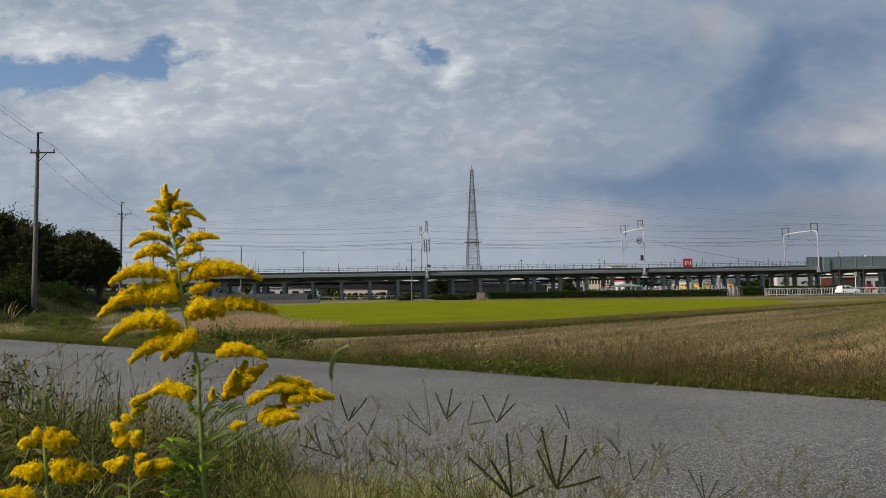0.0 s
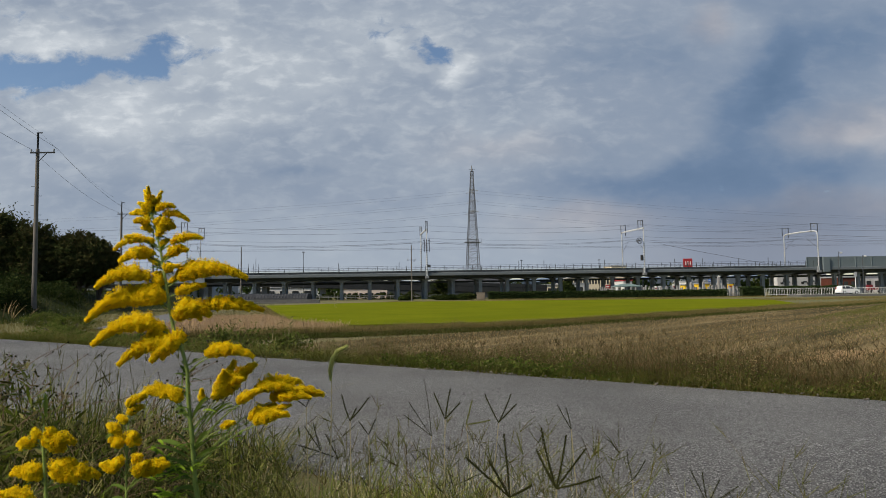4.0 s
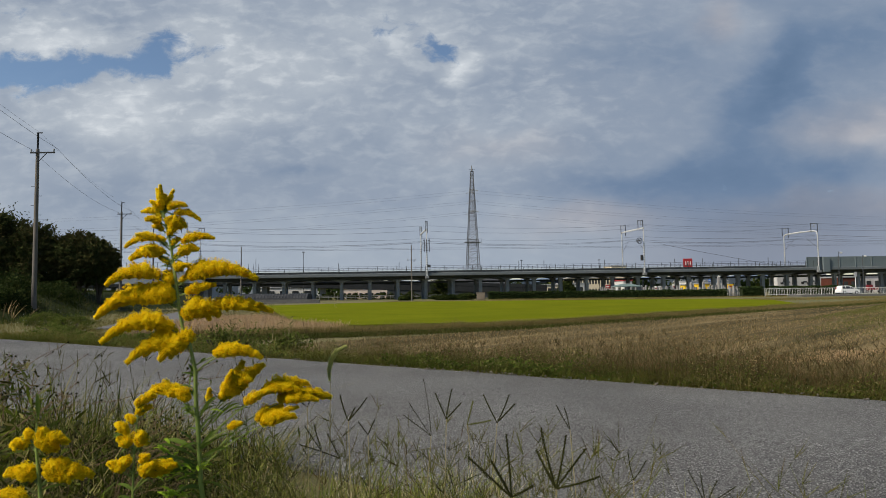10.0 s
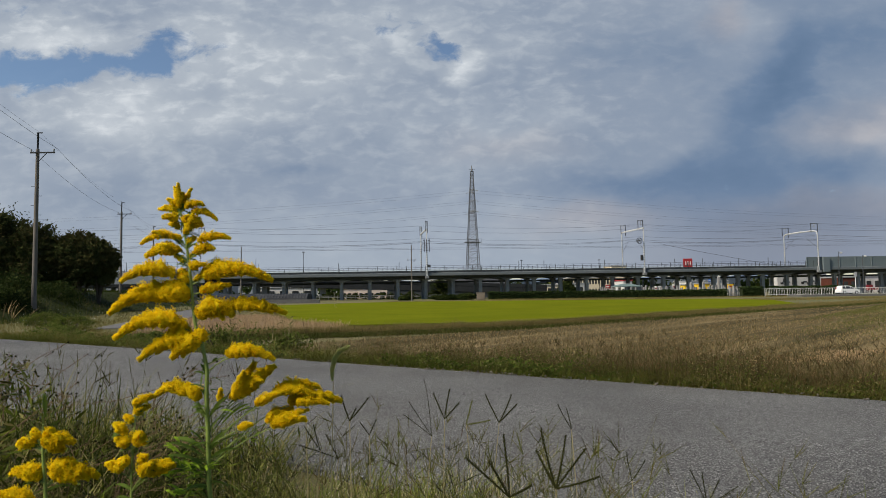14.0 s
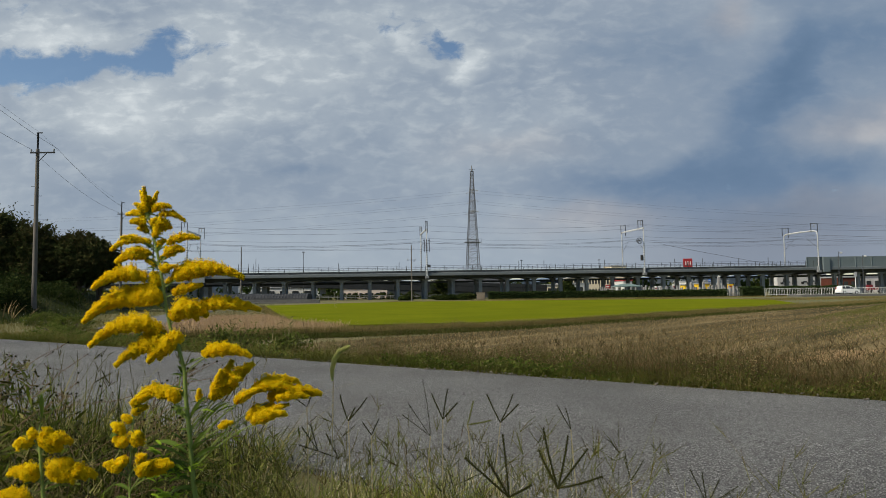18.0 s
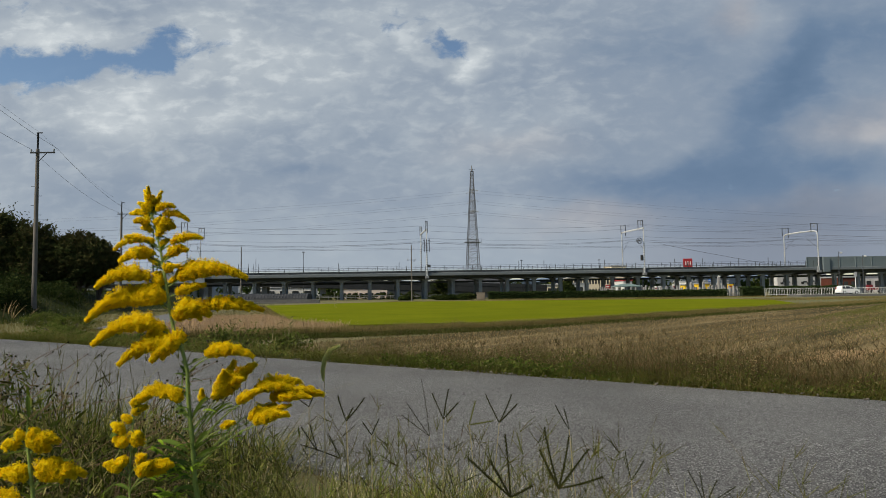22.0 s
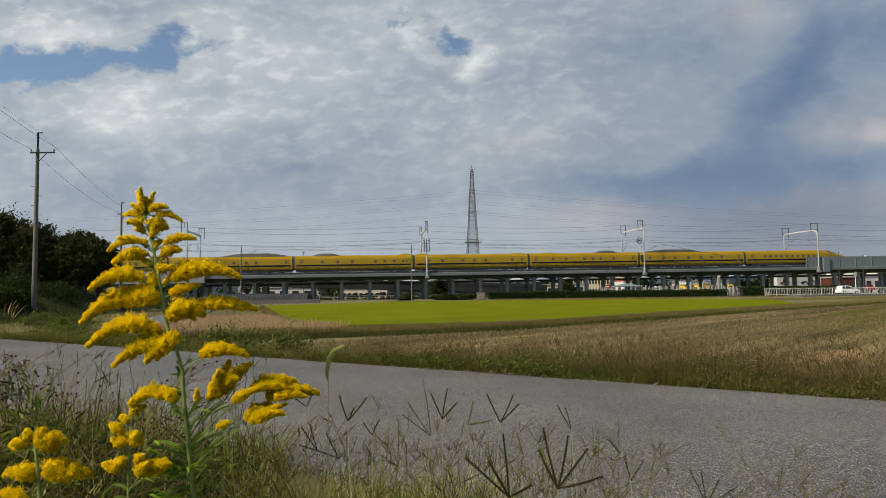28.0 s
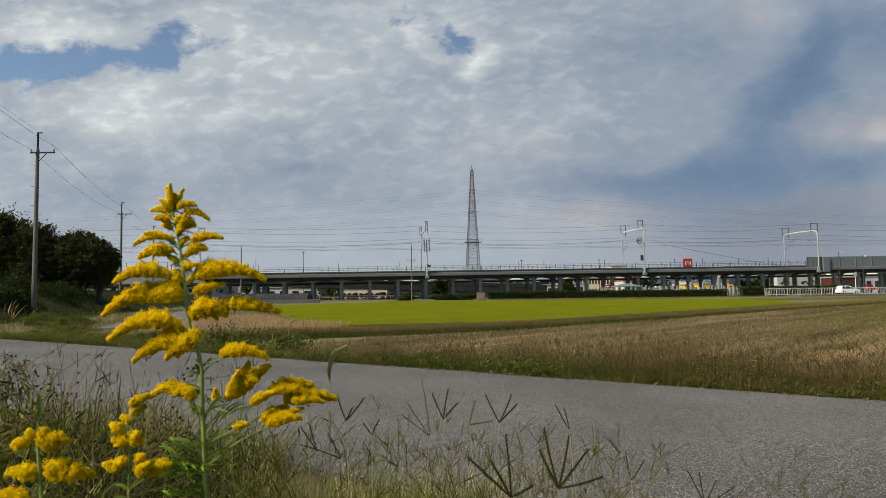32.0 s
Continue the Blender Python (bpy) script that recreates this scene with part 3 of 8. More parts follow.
def build_fields():
    soil = soil_material()
    sheet("stubble_field", STUBBLE, FIELD_Z + 0.03, soil, "harvested rice field of pale stubble and soil", "field")
    def pressed(row):
        return (row % 6 == 0) | (row % 18 == 1)

    # stubble: cut tufts on a planting grid, straight pale stalks; here and there a row that the harvester pressed flat
    rg = np.random.default_rng(11)
    row_dir = np.array(FURROW)
    off = np.array([-row_dir[1], row_dir[0]])
    ia, ib = np.meshgrid(np.arange(-20, 420), np.arange(-190, 190))
    a, b = ia.reshape(-1) * 0.22 + rg.normal(0, 0.035, ia.size), ib.reshape(-1) * 0.30 + rg.normal(0, 0.03, ia.size)
    row = ib.reshape(-1)
    p = a[:, None] * row_dir + b[:, None] * off
    far = np.hypot(p[:, 0], p[:, 1])
    bare = pressed(row)
    keep = inside(STUBBLE, p[:, 0], p[:, 1]) & ~bare & (far < 62) & (np.abs(p[:, 0]) < 0.72 * p[:, 1] + 1.5) & (rg.uniform(0, 1, len(p)) < np.clip(26.0 / far, 0.35, 1.0))
    p, far = p[keep], far[keep]
    per = 9
    q = np.repeat(p, per, 0) + rg.normal(0, 0.032, (len(p) * per, 2))
    fq = np.repeat(far, per)
    pick = rg.uniform(0, 1, len(q)) < np.clip(22.0 / fq, 0.4, 1.0)
    q, fq = q[pick], fq[pick]
    roots = np.column_stack([q, np.full(len(q), FIELD_Z + 0.03)])
    me = blades("stubble", roots, rg.uniform(0.04, 0.095, len(q)), rg.uniform(0.006, 0.011, len(q)) * np.clip(fq / 24.0, 1.0, 2.2), STRAW, bend=0.15, spread=0.28, seed=3, segs=2)
    tagged(new("stubble", me), "short pale straw stubble in planted rows", "stubble", kind="stuff")
    n = 42000
    p = scatter(STUBBLE, n, 12, near=15)
    n = len(p)
    me = blades("loose_straw", np.column_stack([p, np.full(n, FIELD_Z + 0.03)]), rg.uniform(0.02, 0.05, n), rg.uniform(0.006, 0.014, n), STRAW, bend=0.7, spread=1.6, seed=2, segs=2)
    tagged(new("loose_straw", me), "loose dry straw lying on the harvested field", "straw", kind="stuff")
    # green regrowth at the far end of the stubble
    q = scatter([(3.0, 14.0), (12.0, 6.0), (40.0, 20.0), (80.0, 62.0), (58.0, 80.0), (36.0, 57.0)], 90000, 13, near=30)
    across = q[:, 1] * FURROW[0] - q[:, 0] * FURROW[1]
    wave = np.sin(across * 2.2) * 0.3 + np.sin(across * 0.7) * 0.3
    q = q[rg.uniform(0, 1, len(q)) < np.clip((q[:, 0] / q[:, 1] - 0.40) / 0.30 + wave * 0.9, 0.0, 0.95) * np.clip((q[:, 1] - 18.0) / 22.0, 0, 1)]
    me = blades("regrowth", np.column_stack([q, np.full(len(q), FIELD_Z + 0.03)]), rg.uniform(0.05, 0.11, len(q)), rg.uniform(0.010, 0.024, len(q)), REGROWTH, bend=0.5, spread=0.7, seed=4, segs=2)
    tagged(new("regrowth", me), "thin green regrowth among the stubble", "grass", kind="stuff")
    # a heap of pale chaff where the harvester turned
    n = 2300
    a, b = rg.normal(0, 1.0, n), rg.normal(0, 0.28, n)
    b = b + 0.3 * np.sin(a * 2.1)
    q = np.column_stack([8.0 + a * 1.15 - b * 0.5, 14.2 + a * 0.55 + b, np.full(n, FIELD_Z + 0.03)])
    me = blades("chaff", q, rg.uniform(0.02, 0.06, n), rg.uniform(0.01, 0.02, n), TAN, bend=0.6, spread=1.4, seed=6, segs=2)
    tagged(new("chaff", me), "pale chaff scattered on the stubble", "chaff", kind="stuff")
    # standing rice: a dense crop
    body = mat("rice crop", (0.148, 0.164, 0.010), (0.098, 0.122, 0.009), scale=0.25, fine=9.0, rough=1.0, bump=1.0, depth=0.08, gloss=0.0)
    sheet("rice_crop", RICE, FIELD_Z + 0.26, body, "dense yellow-green ripening rice crop", "rice")
    p = scatter(RICE, 80000, 21, near=34)
    roots = np.column_stack([p, np.full(len(p), FIELD_Z + 0.02)])
    me = blades("rice_plants", roots, rg.uniform(0.25, 0.33, len(p)), rg.uniform(0.02, 0.04, len(p)), RICE_BLADE, bend=0.5, spread=0.35, seed=5, segs=3)
    tagged(new("rice_plants", me), "yellow-green ears and leaves of ripening rice", "rice", kind="stuff")


build_fields()


def strip(a, b, half, n, seed):
    """Random places along a line on the plan."""
    rg = np.random.default_rng(seed)
    a, b = np.array(a), np.array(b)
    k = rg.uniform(0, 1, n)[:, None]
    d = (b - a) / np.linalg.norm(b - a)
    return a + (b - a) * k + np.array([-d[1], d[0]]) * rg.normal(0, half, n)[:, None]


def build_levee():
    """Grass on the bank between the rice and the stubble: dark green below, a pale brown seeding fringe against the rice."""
    rg = np.random.default_rng(31)
    line = [(-13.0, 21.5), (-6.0, 22.0), (-2.3, 23.4), (2.4, 25.7), (9.0, 32.2), (17.5, 41.0), (40.0, 63.0), (62.0, 84.0)]
    low, tall = [], []
    for i, (a, b) in enumerate(zip(line, line[1:])):
        low.append(strip(a, b, 0.45, 7000 if i < 3 else 5000, 40 + i))
        tall.append(strip((a[0] - 0.2, a[1] + 0.72), (b[0] - 0.2, b[1] + 0.72), 0.30, 13000 if i < 5 else 9000, 50 + i))
    for i, (a, b) in enumerate(zip(RICE, RICE[1:9])):
        tall.append(strip((a[0] - 0.1, a[1] - 0.3), (b[0] - 0.1, b[1] - 0.3), 0.16, 9000, 60 + i))
    for name, pts, h, w, m, label, bd in (("levee_grass", low, 0.22, 0.016, LEVEE_GREEN, "dark green grass on the bank between two fields", 0.6),
                                      ("levee_dry_grass", tall, 0.40, 0.008, LEVEE_DRY, "pale brown seeding grass along the rice", 0.55)):
        p = np.concatenate(pts)
        roots = np.column_stack([p, np.full(len(p), FIELD_Z)])
        lump = 0.92 + 0.07 * np.sin(p[:, 0] * 2.3 + 2 * np.sin(p[:, 0] * 0.7))
        me = blades(name, roots, rg.uniform(0.55, 1.05, len(p)) * h * lump, np.full(len(p), w) * np.clip(p[:, 1] / 30.0, 0.8, 2.0), m, bend=bd, spread=0.65, seed=8, segs=3)
        tagged(new(name, me), label, "grass", kind="stuff")


build_levee()


def build_back_strip():
    """Yellowish grass between the fields and the lane behind them."""
    rg = np.random.default_rng(33)
    p = np.concatenate([strip((33.0, 84.0), (80.0, 104.0), 3.0, 9000, 34), strip((-8.0, 100.0), (36.0, 108.0), 3.5, 9000, 35), strip((28.0, 55.0), (78.0, 100.0), 1.6, 8000, 36), strip((8.0, 122.0), (62.0, 124.0), 1.5, 8000, 37)])
    roots = np.column_stack([p, np.full(len(p), FIELD_Z)])
    me = blades("field_edge_grass", roots, rg.uniform(0.12, 0.32, len(p)), rg.uniform(0.02, 0.045, len(p)), LEVEE_DRY, bend=0.4, spread=0.4, seed=38, segs=2)
    tagged(new("field_edge_grass", me), "yellowish rough grass at the far edge of the fields", "grass", kind="stuff")


build_back_strip()


def road_scatter(n, seed, s0, s1, t0, t1, power=1.0):
    rg = np.random.default_rng(seed)
    s, t = s0 + (s1 - s0) * rg.uniform(0, 1, n) ** power, rg.uniform(t0, t1, n)
    x = ALONG.x * t + ACROSS.x * s
    y = ALONG.y * t + ACROSS.y * s
    return np.column_stack([x, y, gz(s)]), s, t


ROUGH = leafy("rough grass", [(0.05, 0.06, 0.009), (0.08, 0.082, 0.014), (0.11, 0.095, 0.022), (0.165, 0.13, 0.048), (0.042, 0.05, 0.008)], gloss=0.03, through=0.25, patch=0.5, patch_scale=0.35)


LITTER = leafy("dead grass litter", [(0.30, 0.245, 0.125), (0.17, 0.13, 0.06), (0.50, 0.42, 0.25), (0.10, 0.07, 0.03), (0.38, 0.32, 0.17), (0.22, 0.11, 0.05)], through=0.2, rough=0.7, gloss=0.03)
VERGE_BITS = leafy("verge leaf bits", [(0.045, 0.08, 0.012), (0.10, 0.13, 0.022), (0.03, 0.05, 0.009), (0.15, 0.135, 0.038), (0.055, 0.085, 0.014), (0.30, 0.24, 0.12), (0.09, 0.058, 0.027)], through=0.3, patch=0.25, patch_scale=0.9)


def build_far_verge():
    rg = np.random.default_rng(61)
    # low green grass at the road's edge
    r, s, t = road_scatter(70000, 62, FAR_EDGE + 0.03, FAR_EDGE + 1.3, -22, 5.0)
    lump = 0.7 + 0.45 * np.sin(t * 3.1 + 2 * np.sin(s * 4 + t)) * np.sin(t * 1.3 + 2)
    me = blades("verge_grass", r, rg.uniform(0.06, 0.26, len(r)) * lump + 0.02, rg.uniform(0.003, 0.007, len(r)), VERGE, bend=0.9, spread=1.0, seed=9)
    tagged(new("verge_grass", me), "green and straw-coloured grass along the road", "grass", kind="stuff")
    # fine seeding grass on the slope, reddish, leaning every way
    r, s, t = road_scatter(80000, 63, FAR_EDGE + 0.25, FAR_EDGE + 2.9, -7, 5.2, 0.8)
    lump = 0.75 + 0.3 * np.sin(t * 2.1 + 1.5 * np.sin(s * 3)) + 0.2 * np.sin(t * 5.3 + s * 4)
    me = blades("dry_grass", r, (0.26 + 0.55 * rg.uniform(0, 1, len(r)) ** 1.3) * (0.72 + 0.055 * (t + 7)) * lump, rg.uniform(0.0014, 0.0032, len(r)), DRY_RED, bend=0.8, spread=0.85, seed=10)
    tagged(new("dry_grass", me), "reddish dry seeding grass beyond the road", "grass", kind="stuff")
    # seed heads and small leaves that make the tops look fuzzy
    r, s, t = road_scatter(150000, 65, FAR_EDGE + 0.12, FAR_EDGE + 3.0, -7, 5.3, 0.85)
    lump = 0.6 + 0.3 * np.sin(t * 2.1 + 1.5 * np.sin(s * 3)) + 0.25 * np.sin(t * 5.3 + s * 4)
    r[:, 2] += rg.uniform(0, 1, len(r)) ** 1.4 * 0.76 * lump * np.clip((s - FAR_EDGE) / 0.6, 0.3, 1) * (0.72 + 0.055 * (t + 7))
    tagged(new("seed_heads", leaves("seed_heads", r, 0.0065, FUZZ, 66, 3.0)), "fine seed heads and leaflets on the verge grass", "grass", kind="stuff")
    # small leaves and bits of straw low on the slope
    r, s, t = road_scatter(70000, 71, FAR_EDGE + 0.05, FAR_EDGE + 1.6, -7, 5.3, 1.2)
    r[:, 2] += rg.uniform(0, 1, len(r)) ** 1.3 * 0.30 * (0.6 + 0.5 * np.sin(t * 2.7 + 2 * np.sin(s * 3 + t)))
    tagged(new("verge_leaves", leaves("verge_leaves", r, 0.0085, VERGE_BITS, 72, 2.8)), "small green and straw-coloured leaves low in the verge grass", "grass", kind="stuff")
    r, s, t = road_scatter(7000, 73, FAR_EDGE - 0.12, FAR_EDGE + 0.12, -16, 5.3)
    pick = np.sin(t * 2.3 + 2 * np.sin(t * 0.9)) + rg.normal(0, 0.6, len(t)) > 0.2
    r = r[pick]
    r[:, 2] += 0.004
    tagged(new("edge_litter", leaves("edge_litter", r, 0.0075, LITTER, 74, 2.2)), "pale dead leaves and grit along the road's edge", "litter", kind="stuff")
    r, s, t = road_scatter(16000, 64, FAR_EDGE + 0.2, FAR_EDGE + 4.0, -24, -6)
    me = blades("tall_verge_grass", r, rg.uniform(0.1, 0.32, len(r)), rg.uniform(0.004, 0.009, len(r)), ROUGH, bend=0.7, spread=0.8, seed=13)
    tagged(new("tall_verge_grass", me), "green and dry grass between road and field", "grass", kind="stuff")


build_far_verge()


def build_rough_ground():
    """Uneven weeds on the waste ground beyond the road, beside the rice."""
    area = [(-60.0, 62.0), (-16.0, 66.0), (-9.5, 38.0), (-6.3, 28.0), (-5.0, 22.5), (-6.0, 14.0), (-20.0, 24.0), (-60.0, 50.0)]
    rg = np.random.default_rng(66)
    p = scatter(area, 46000, 67, near=20)
    p = p[(np.abs((p[:, 0] + 17.5) * 0.969 + (p[:, 1] - 45.5) * 0.247) > 1.25 + rg.normal(0, 0.3, len(p))) | (p[:, 1] < 30.9 + 0.5 * np.sin(p[:, 0] * 3.0))]
    lump = 0.6 + 0.5 * np.sin(p[:, 0] * 1.1 + 2 * np.sin(p[:, 1] * 0.5)) * np.sin(p[:, 1] * 0.8 + p[:, 0] * 0.3)
    h = rg.uniform(0.08, 0.34, len(p)) * lump + 0.03
    h = np.where((p[:, 1] < 30.3) & (np.abs(p[:, 0] / p[:, 1] + 0.44) < 0.05), h * 0.5, h)
    roots = np.column_stack([p, np.full(len(p), FIELD_Z)])
    me = blades("rough_grass", roots, h, rg.uniform(0.006, 0.016, len(p)), ROUGH, bend=0.7, spread=0.8, seed=68)
    tagged(new("rough_grass", me), "rough green and straw-coloured grass on waste ground", "grass", kind="stuff")
    p = scatter([(-10.0, 22.0), (-4.0, 23.2), (-3.4, 25.4), (-6.0, 28.0), (-9.3, 37.0), (-12.5, 36.0)], 16000, 69)
    roots = np.column_stack([p, np.full(len(p), FIELD_Z)])
    me = blades("tan_grass", roots, rg.uniform(0.3, 0.55, len(p)), np.full(len(p), 0.018), TAN, bend=0.35, spread=0.35, seed=70)
    tagged(new("tan_grass", me), "pale brown dry grass beside the rice", "grass", kind="stuff")
    # broad-leaved weeds at the road's edge
    for k, (t0, t1, n, h) in enumerate(((-6.0, -3.4, 7000, 0.17), (-3.2, 3.0, 3000, 0.06), (-14.0, -7.5, 5000, 0.12))):
        r, s, t = road_scatter(n, 75 + k, FAR_EDGE + 0.08, FAR_EDGE + 0.9, t0, t1)
        lump = 0.5 + 0.5 * np.sin(t * 4.3) * np.sin(t * 1.7 + s * 5)
        r[:, 2] += rg.uniform(0, 1, n) * h * (0.3 + lump)
        tagged(new("roadside_weeds", leaves("roadside_weeds", r, 0.023, WEED, 78 + k, 1.9)), "green broad-leaved weeds along the road", "weeds", kind="stuff")
    # crumbled stones along the asphalt's edge
    r, s, t = road_scatter(420, 83, FAR_EDGE - 0.08, FAR_EDGE + 0.14, -12, 4)
    bm = bmesh.new()
    for q in r:
        k = rg.uniform(0.004, 0.018)
        bmesh.ops.create_icosphere(bm, subdivisions=1, radius=1, matrix=Matrix.Translation((q[0], q[1], 0.0)) @ Matrix.Diagonal((k * rg.uniform(0.7, 1.3), k, k * 0.7, 1)))
    stone = mat("pale crumbled stone", (0.22, 0.20, 0.17), (0.07, 0.06, 0.05), scale=6.0, fine=60.0)
    tagged(new("edge_stones", mesh_of("edge_stones", bm, stone)), "small pale stones and crumbs along the asphalt", "stones", kind="stuff")


build_rough_ground()


# ---- the railway viaduct ----
LINE = pose(-31.2, 147.7, 0, 0, -0.39, 7.35)    # x along the line to the right, y across it, away from the camera
DECK_A, DECK_B = -460.0, 1900.0
SPAN = 5.92
SLAB_Z, RAIL_Z = 4.66, 5.30
COLUMN_X, BARRIER_X = 3.6, 113.3
PORTALS = [(-70.0, False, False), (-21.0, False, False), (27.3, False, False), (74.9, False, True), (116.0, True, False)]   # place along the line, arched beam, signal box


def extrude_x(bm, prof, x0, x1):
    """A closed profile of (y, z) drawn along x."""
    a = [bm.verts.new((x0, y, z)) for y, z in prof]
    b = [bm.verts.new((x1, y, z)) for y, z in prof]
    for k in range(len(prof)):
        bm.faces.new((a[k], a[(k + 1) % len(prof)], b[(k + 1) % len(prof)], b[k]))
    bm.faces.new(a[::-1]), bm.faces.new(b)
    bmesh.ops.recalc_face_normals(bm, faces=bm.faces)
    return bm


def build_viaduct():
    v = thing("viaduct", LINE, "long grey concrete railway viaduct on rows of columns", "viaduct", kind="structure")
    # slab with sloping edges; shade is put into its concrete colour
    part("deck", extrude_x(bmesh.new(), [(-5.75, SLAB_Z - 0.28), (-5.75, SLAB_Z), (5.75, SLAB_Z), (5.75, SLAB_Z - 0.28), (3.6, SLAB_Z - 0.62), (-3.6, SLAB_Z - 0.62)], DECK_A, DECK_B), SHADED_CONCRETE, v)
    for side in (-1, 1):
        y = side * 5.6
        part("parapet", extrude_x(bmesh.new(), [(y - 0.1, SLAB_Z + 0.004), (y - 0.1, SLAB_Z + 0.66), (y + 0.1, SLAB_Z + 0.66), (y + 0.1, SLAB_Z + 0.004)], DECK_A, DECK_B), SHADED_CONCRETE, v, "low parapet wall, shade put into its dark concrete")
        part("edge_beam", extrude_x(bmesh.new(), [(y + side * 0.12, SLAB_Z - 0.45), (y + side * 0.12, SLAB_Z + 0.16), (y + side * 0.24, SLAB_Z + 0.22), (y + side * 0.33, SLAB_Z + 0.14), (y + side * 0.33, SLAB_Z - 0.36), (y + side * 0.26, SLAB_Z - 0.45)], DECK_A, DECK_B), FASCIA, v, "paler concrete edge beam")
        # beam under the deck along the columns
        part("girder", extrude_x(bmesh.new(), [(side * 2.9 - 0.42, SLAB_Z - 1.05), (side * 2.9 - 0.42, SLAB_Z - 0.63), (side * 2.9 + 0.42, SLAB_Z - 0.63), (side * 2.9 + 0.42, SLAB_Z - 1.05)], DECK_A, DECK_B), SHADED_CONCRETE, v)
    # ballast and rails
    ballast = mat("ballast", (0.16, 0.14, 0.125), (0.10, 0.09, 0.08), scale=1.0, fine=16.0, rough=1.0, bump=0.9, depth=0.05)
    rail_steel = mat("rail steel", (0.30, 0.25, 0.21), (0.22, 0.17, 0.14), rough=0.45, metal=0.7)
    for y in (-2.15, 2.15):
        part("ballast", extrude_x(bmesh.new(), [(y - 1.7, SLAB_Z + 0.004), (y - 1.3, RAIL_Z - 0.15), (y + 1.3, RAIL_Z - 0.15), (y + 1.7, SLAB_Z + 0.004)], DECK_A, DECK_B), ballast, v)
        for g in (-0.72, 0.72):
            part("rail", extrude_x(bmesh.new(), [(y + g - 0.035, RAIL_Z - 0.146), (y + g - 0.035, RAIL_Z), (y + g + 0.035, RAIL_Z), (y + g + 0.035, RAIL_Z - 0.146)], DECK_A, DECK_B), rail_steel, v)
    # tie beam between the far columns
    part("tie_beam", extrude_x(bmesh.new(), [(2.72, SLAB_Z - 1.85), (2.72, SLAB_Z - 1.45), (3.08, SLAB_Z - 1.45), (3.08, SLAB_Z - 1.85)], COLUMN_X - 12 * SPAN, COLUMN_X + 25 * SPAN), SHADED_CONCRETE, v)
    # columns with haunches that make shallow arches
    bm = bmesh.new()
    box(bm, 0, 0, -7.0, 0.72, 0.8, 7.0 + SLAB_Z - 1.05, bevel=0.05)
    for k in (-1, 1):
        prof = [(k * 0.36, -1.05), (k * 0.36, -1.55), (k * 0.65, -1.32), (k * 1.15, -1.18), (k * 1.8, -1.09), (k * 2.5, -1.05)]
        a = [bm.verts.new((x, -0.36, SLAB_Z + z)) for x, z in prof]
        b = [bm.verts.new((x, 0.36, SLAB_Z + z)) for x, z in prof]
        for i in range(6):
            bm.faces.new((a[i], a[(i + 1) % 6], b[(i + 1) % 6], b[i]))
        bm.faces.new(a), bm.faces.new(b[::-1])
    bmesh.ops.recalc_face_normals(bm, faces=bm.faces)
    col = mesh_of("column", bm, COLUMN)
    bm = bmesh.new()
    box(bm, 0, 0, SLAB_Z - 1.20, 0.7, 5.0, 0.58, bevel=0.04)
    beam = mesh_of("cross_beam", bm, SHADED_CONCRETE)
    xs = [COLUMN_X + SPAN * i for i in range(-14, 26)]
    for x in xs:
        for y in (-2.9, 2.9):
            placed("column", col, v, pose(x, y, 0))
        placed("cross_beam", beam, v, pose(x, 0, 0))
    far = bmesh.new()
    x = COLUMN_X + SPAN * 26
    while x < DECK_B:
        for y in (-2.9, 2.9):
            box(far, x, y, -0.0068 * x - 1.5, 0.8, 0.85, 0.0068 * x + 1.5 + SLAB_Z - 1.25)
        x += SPAN * 2
    x = COLUMN_X - SPAN * 15
    while x > DECK_A:
        for y in (-2.9, 2.9):
            box(far, x, y, -1.5, 0.8, 0.85, 1.5 + SLAB_Z - 1.25)
        x -= SPAN * 2
    tagged(part("far_columns", far, COLUMN, v), kind="stuff")
    return v


viaduct = build_viaduct()


def build_railing():
    """Post-and-wire fence on the parapet."""
    r = thing("viaduct_railing", LINE, "thin grey steel post-and-rail fence on the viaduct", "railing")
    top = SLAB_Z + 1.71
    x0, x1 = -75.0, 118.0
    for y in (-5.78, 5.6):
        for z in (SLAB_Z + 0.95, SLAB_Z + 1.3, top - 0.06):
            bm = bmesh.new()
            box(bm, (x0 + x1) / 2, y, z, x1 - x0, 0.035, 0.035)
            part("rail_bar", bm, FENCE, r)
    bm = bmesh.new()
    box(bm, 0, 0, SLAB_Z + 0.13, 0.09, 0.09, 1.58, bevel=0.01)
    post = mesh_of("post", bm, FENCE)
    bm = bmesh.new()
    box(bm, 0, 0, SLAB_Z + 0.13, 0.06, 0.06, 1.05, bevel=0.008)
    short = mesh_of("short_post", bm, FENCE)
    n = int((x1 - x0) / 2.0)
    for i in range(n + 1):
        placed("post", post, r, pose(x0 + 2.0 * i, -5.78, 0))
        placed("short_post", short, r, pose(x0 + 2.0 * i + 1.0, -5.78, 0))
    for i in range(0, n + 1, 2):
        placed("post", post, r, pose(x0 + 2.0 * i, 5.6, 0))
    # a taller mast here and there
    bm = bmesh.new()
    box(bm, 0, 0, SLAB_Z + 0.13, 0.09, 0.09, 2.35, bevel=0.01)
    mast = mesh_of("tall_post", bm, FENCE)
    for x in (-24, -16.5, -8, 9, 21.5, 36, 47, 52.5, 66, 82, 88.5, 97, 104):
        placed("tall_post", mast, r, pose(x, -5.85, 0))
    return r


build_railing()


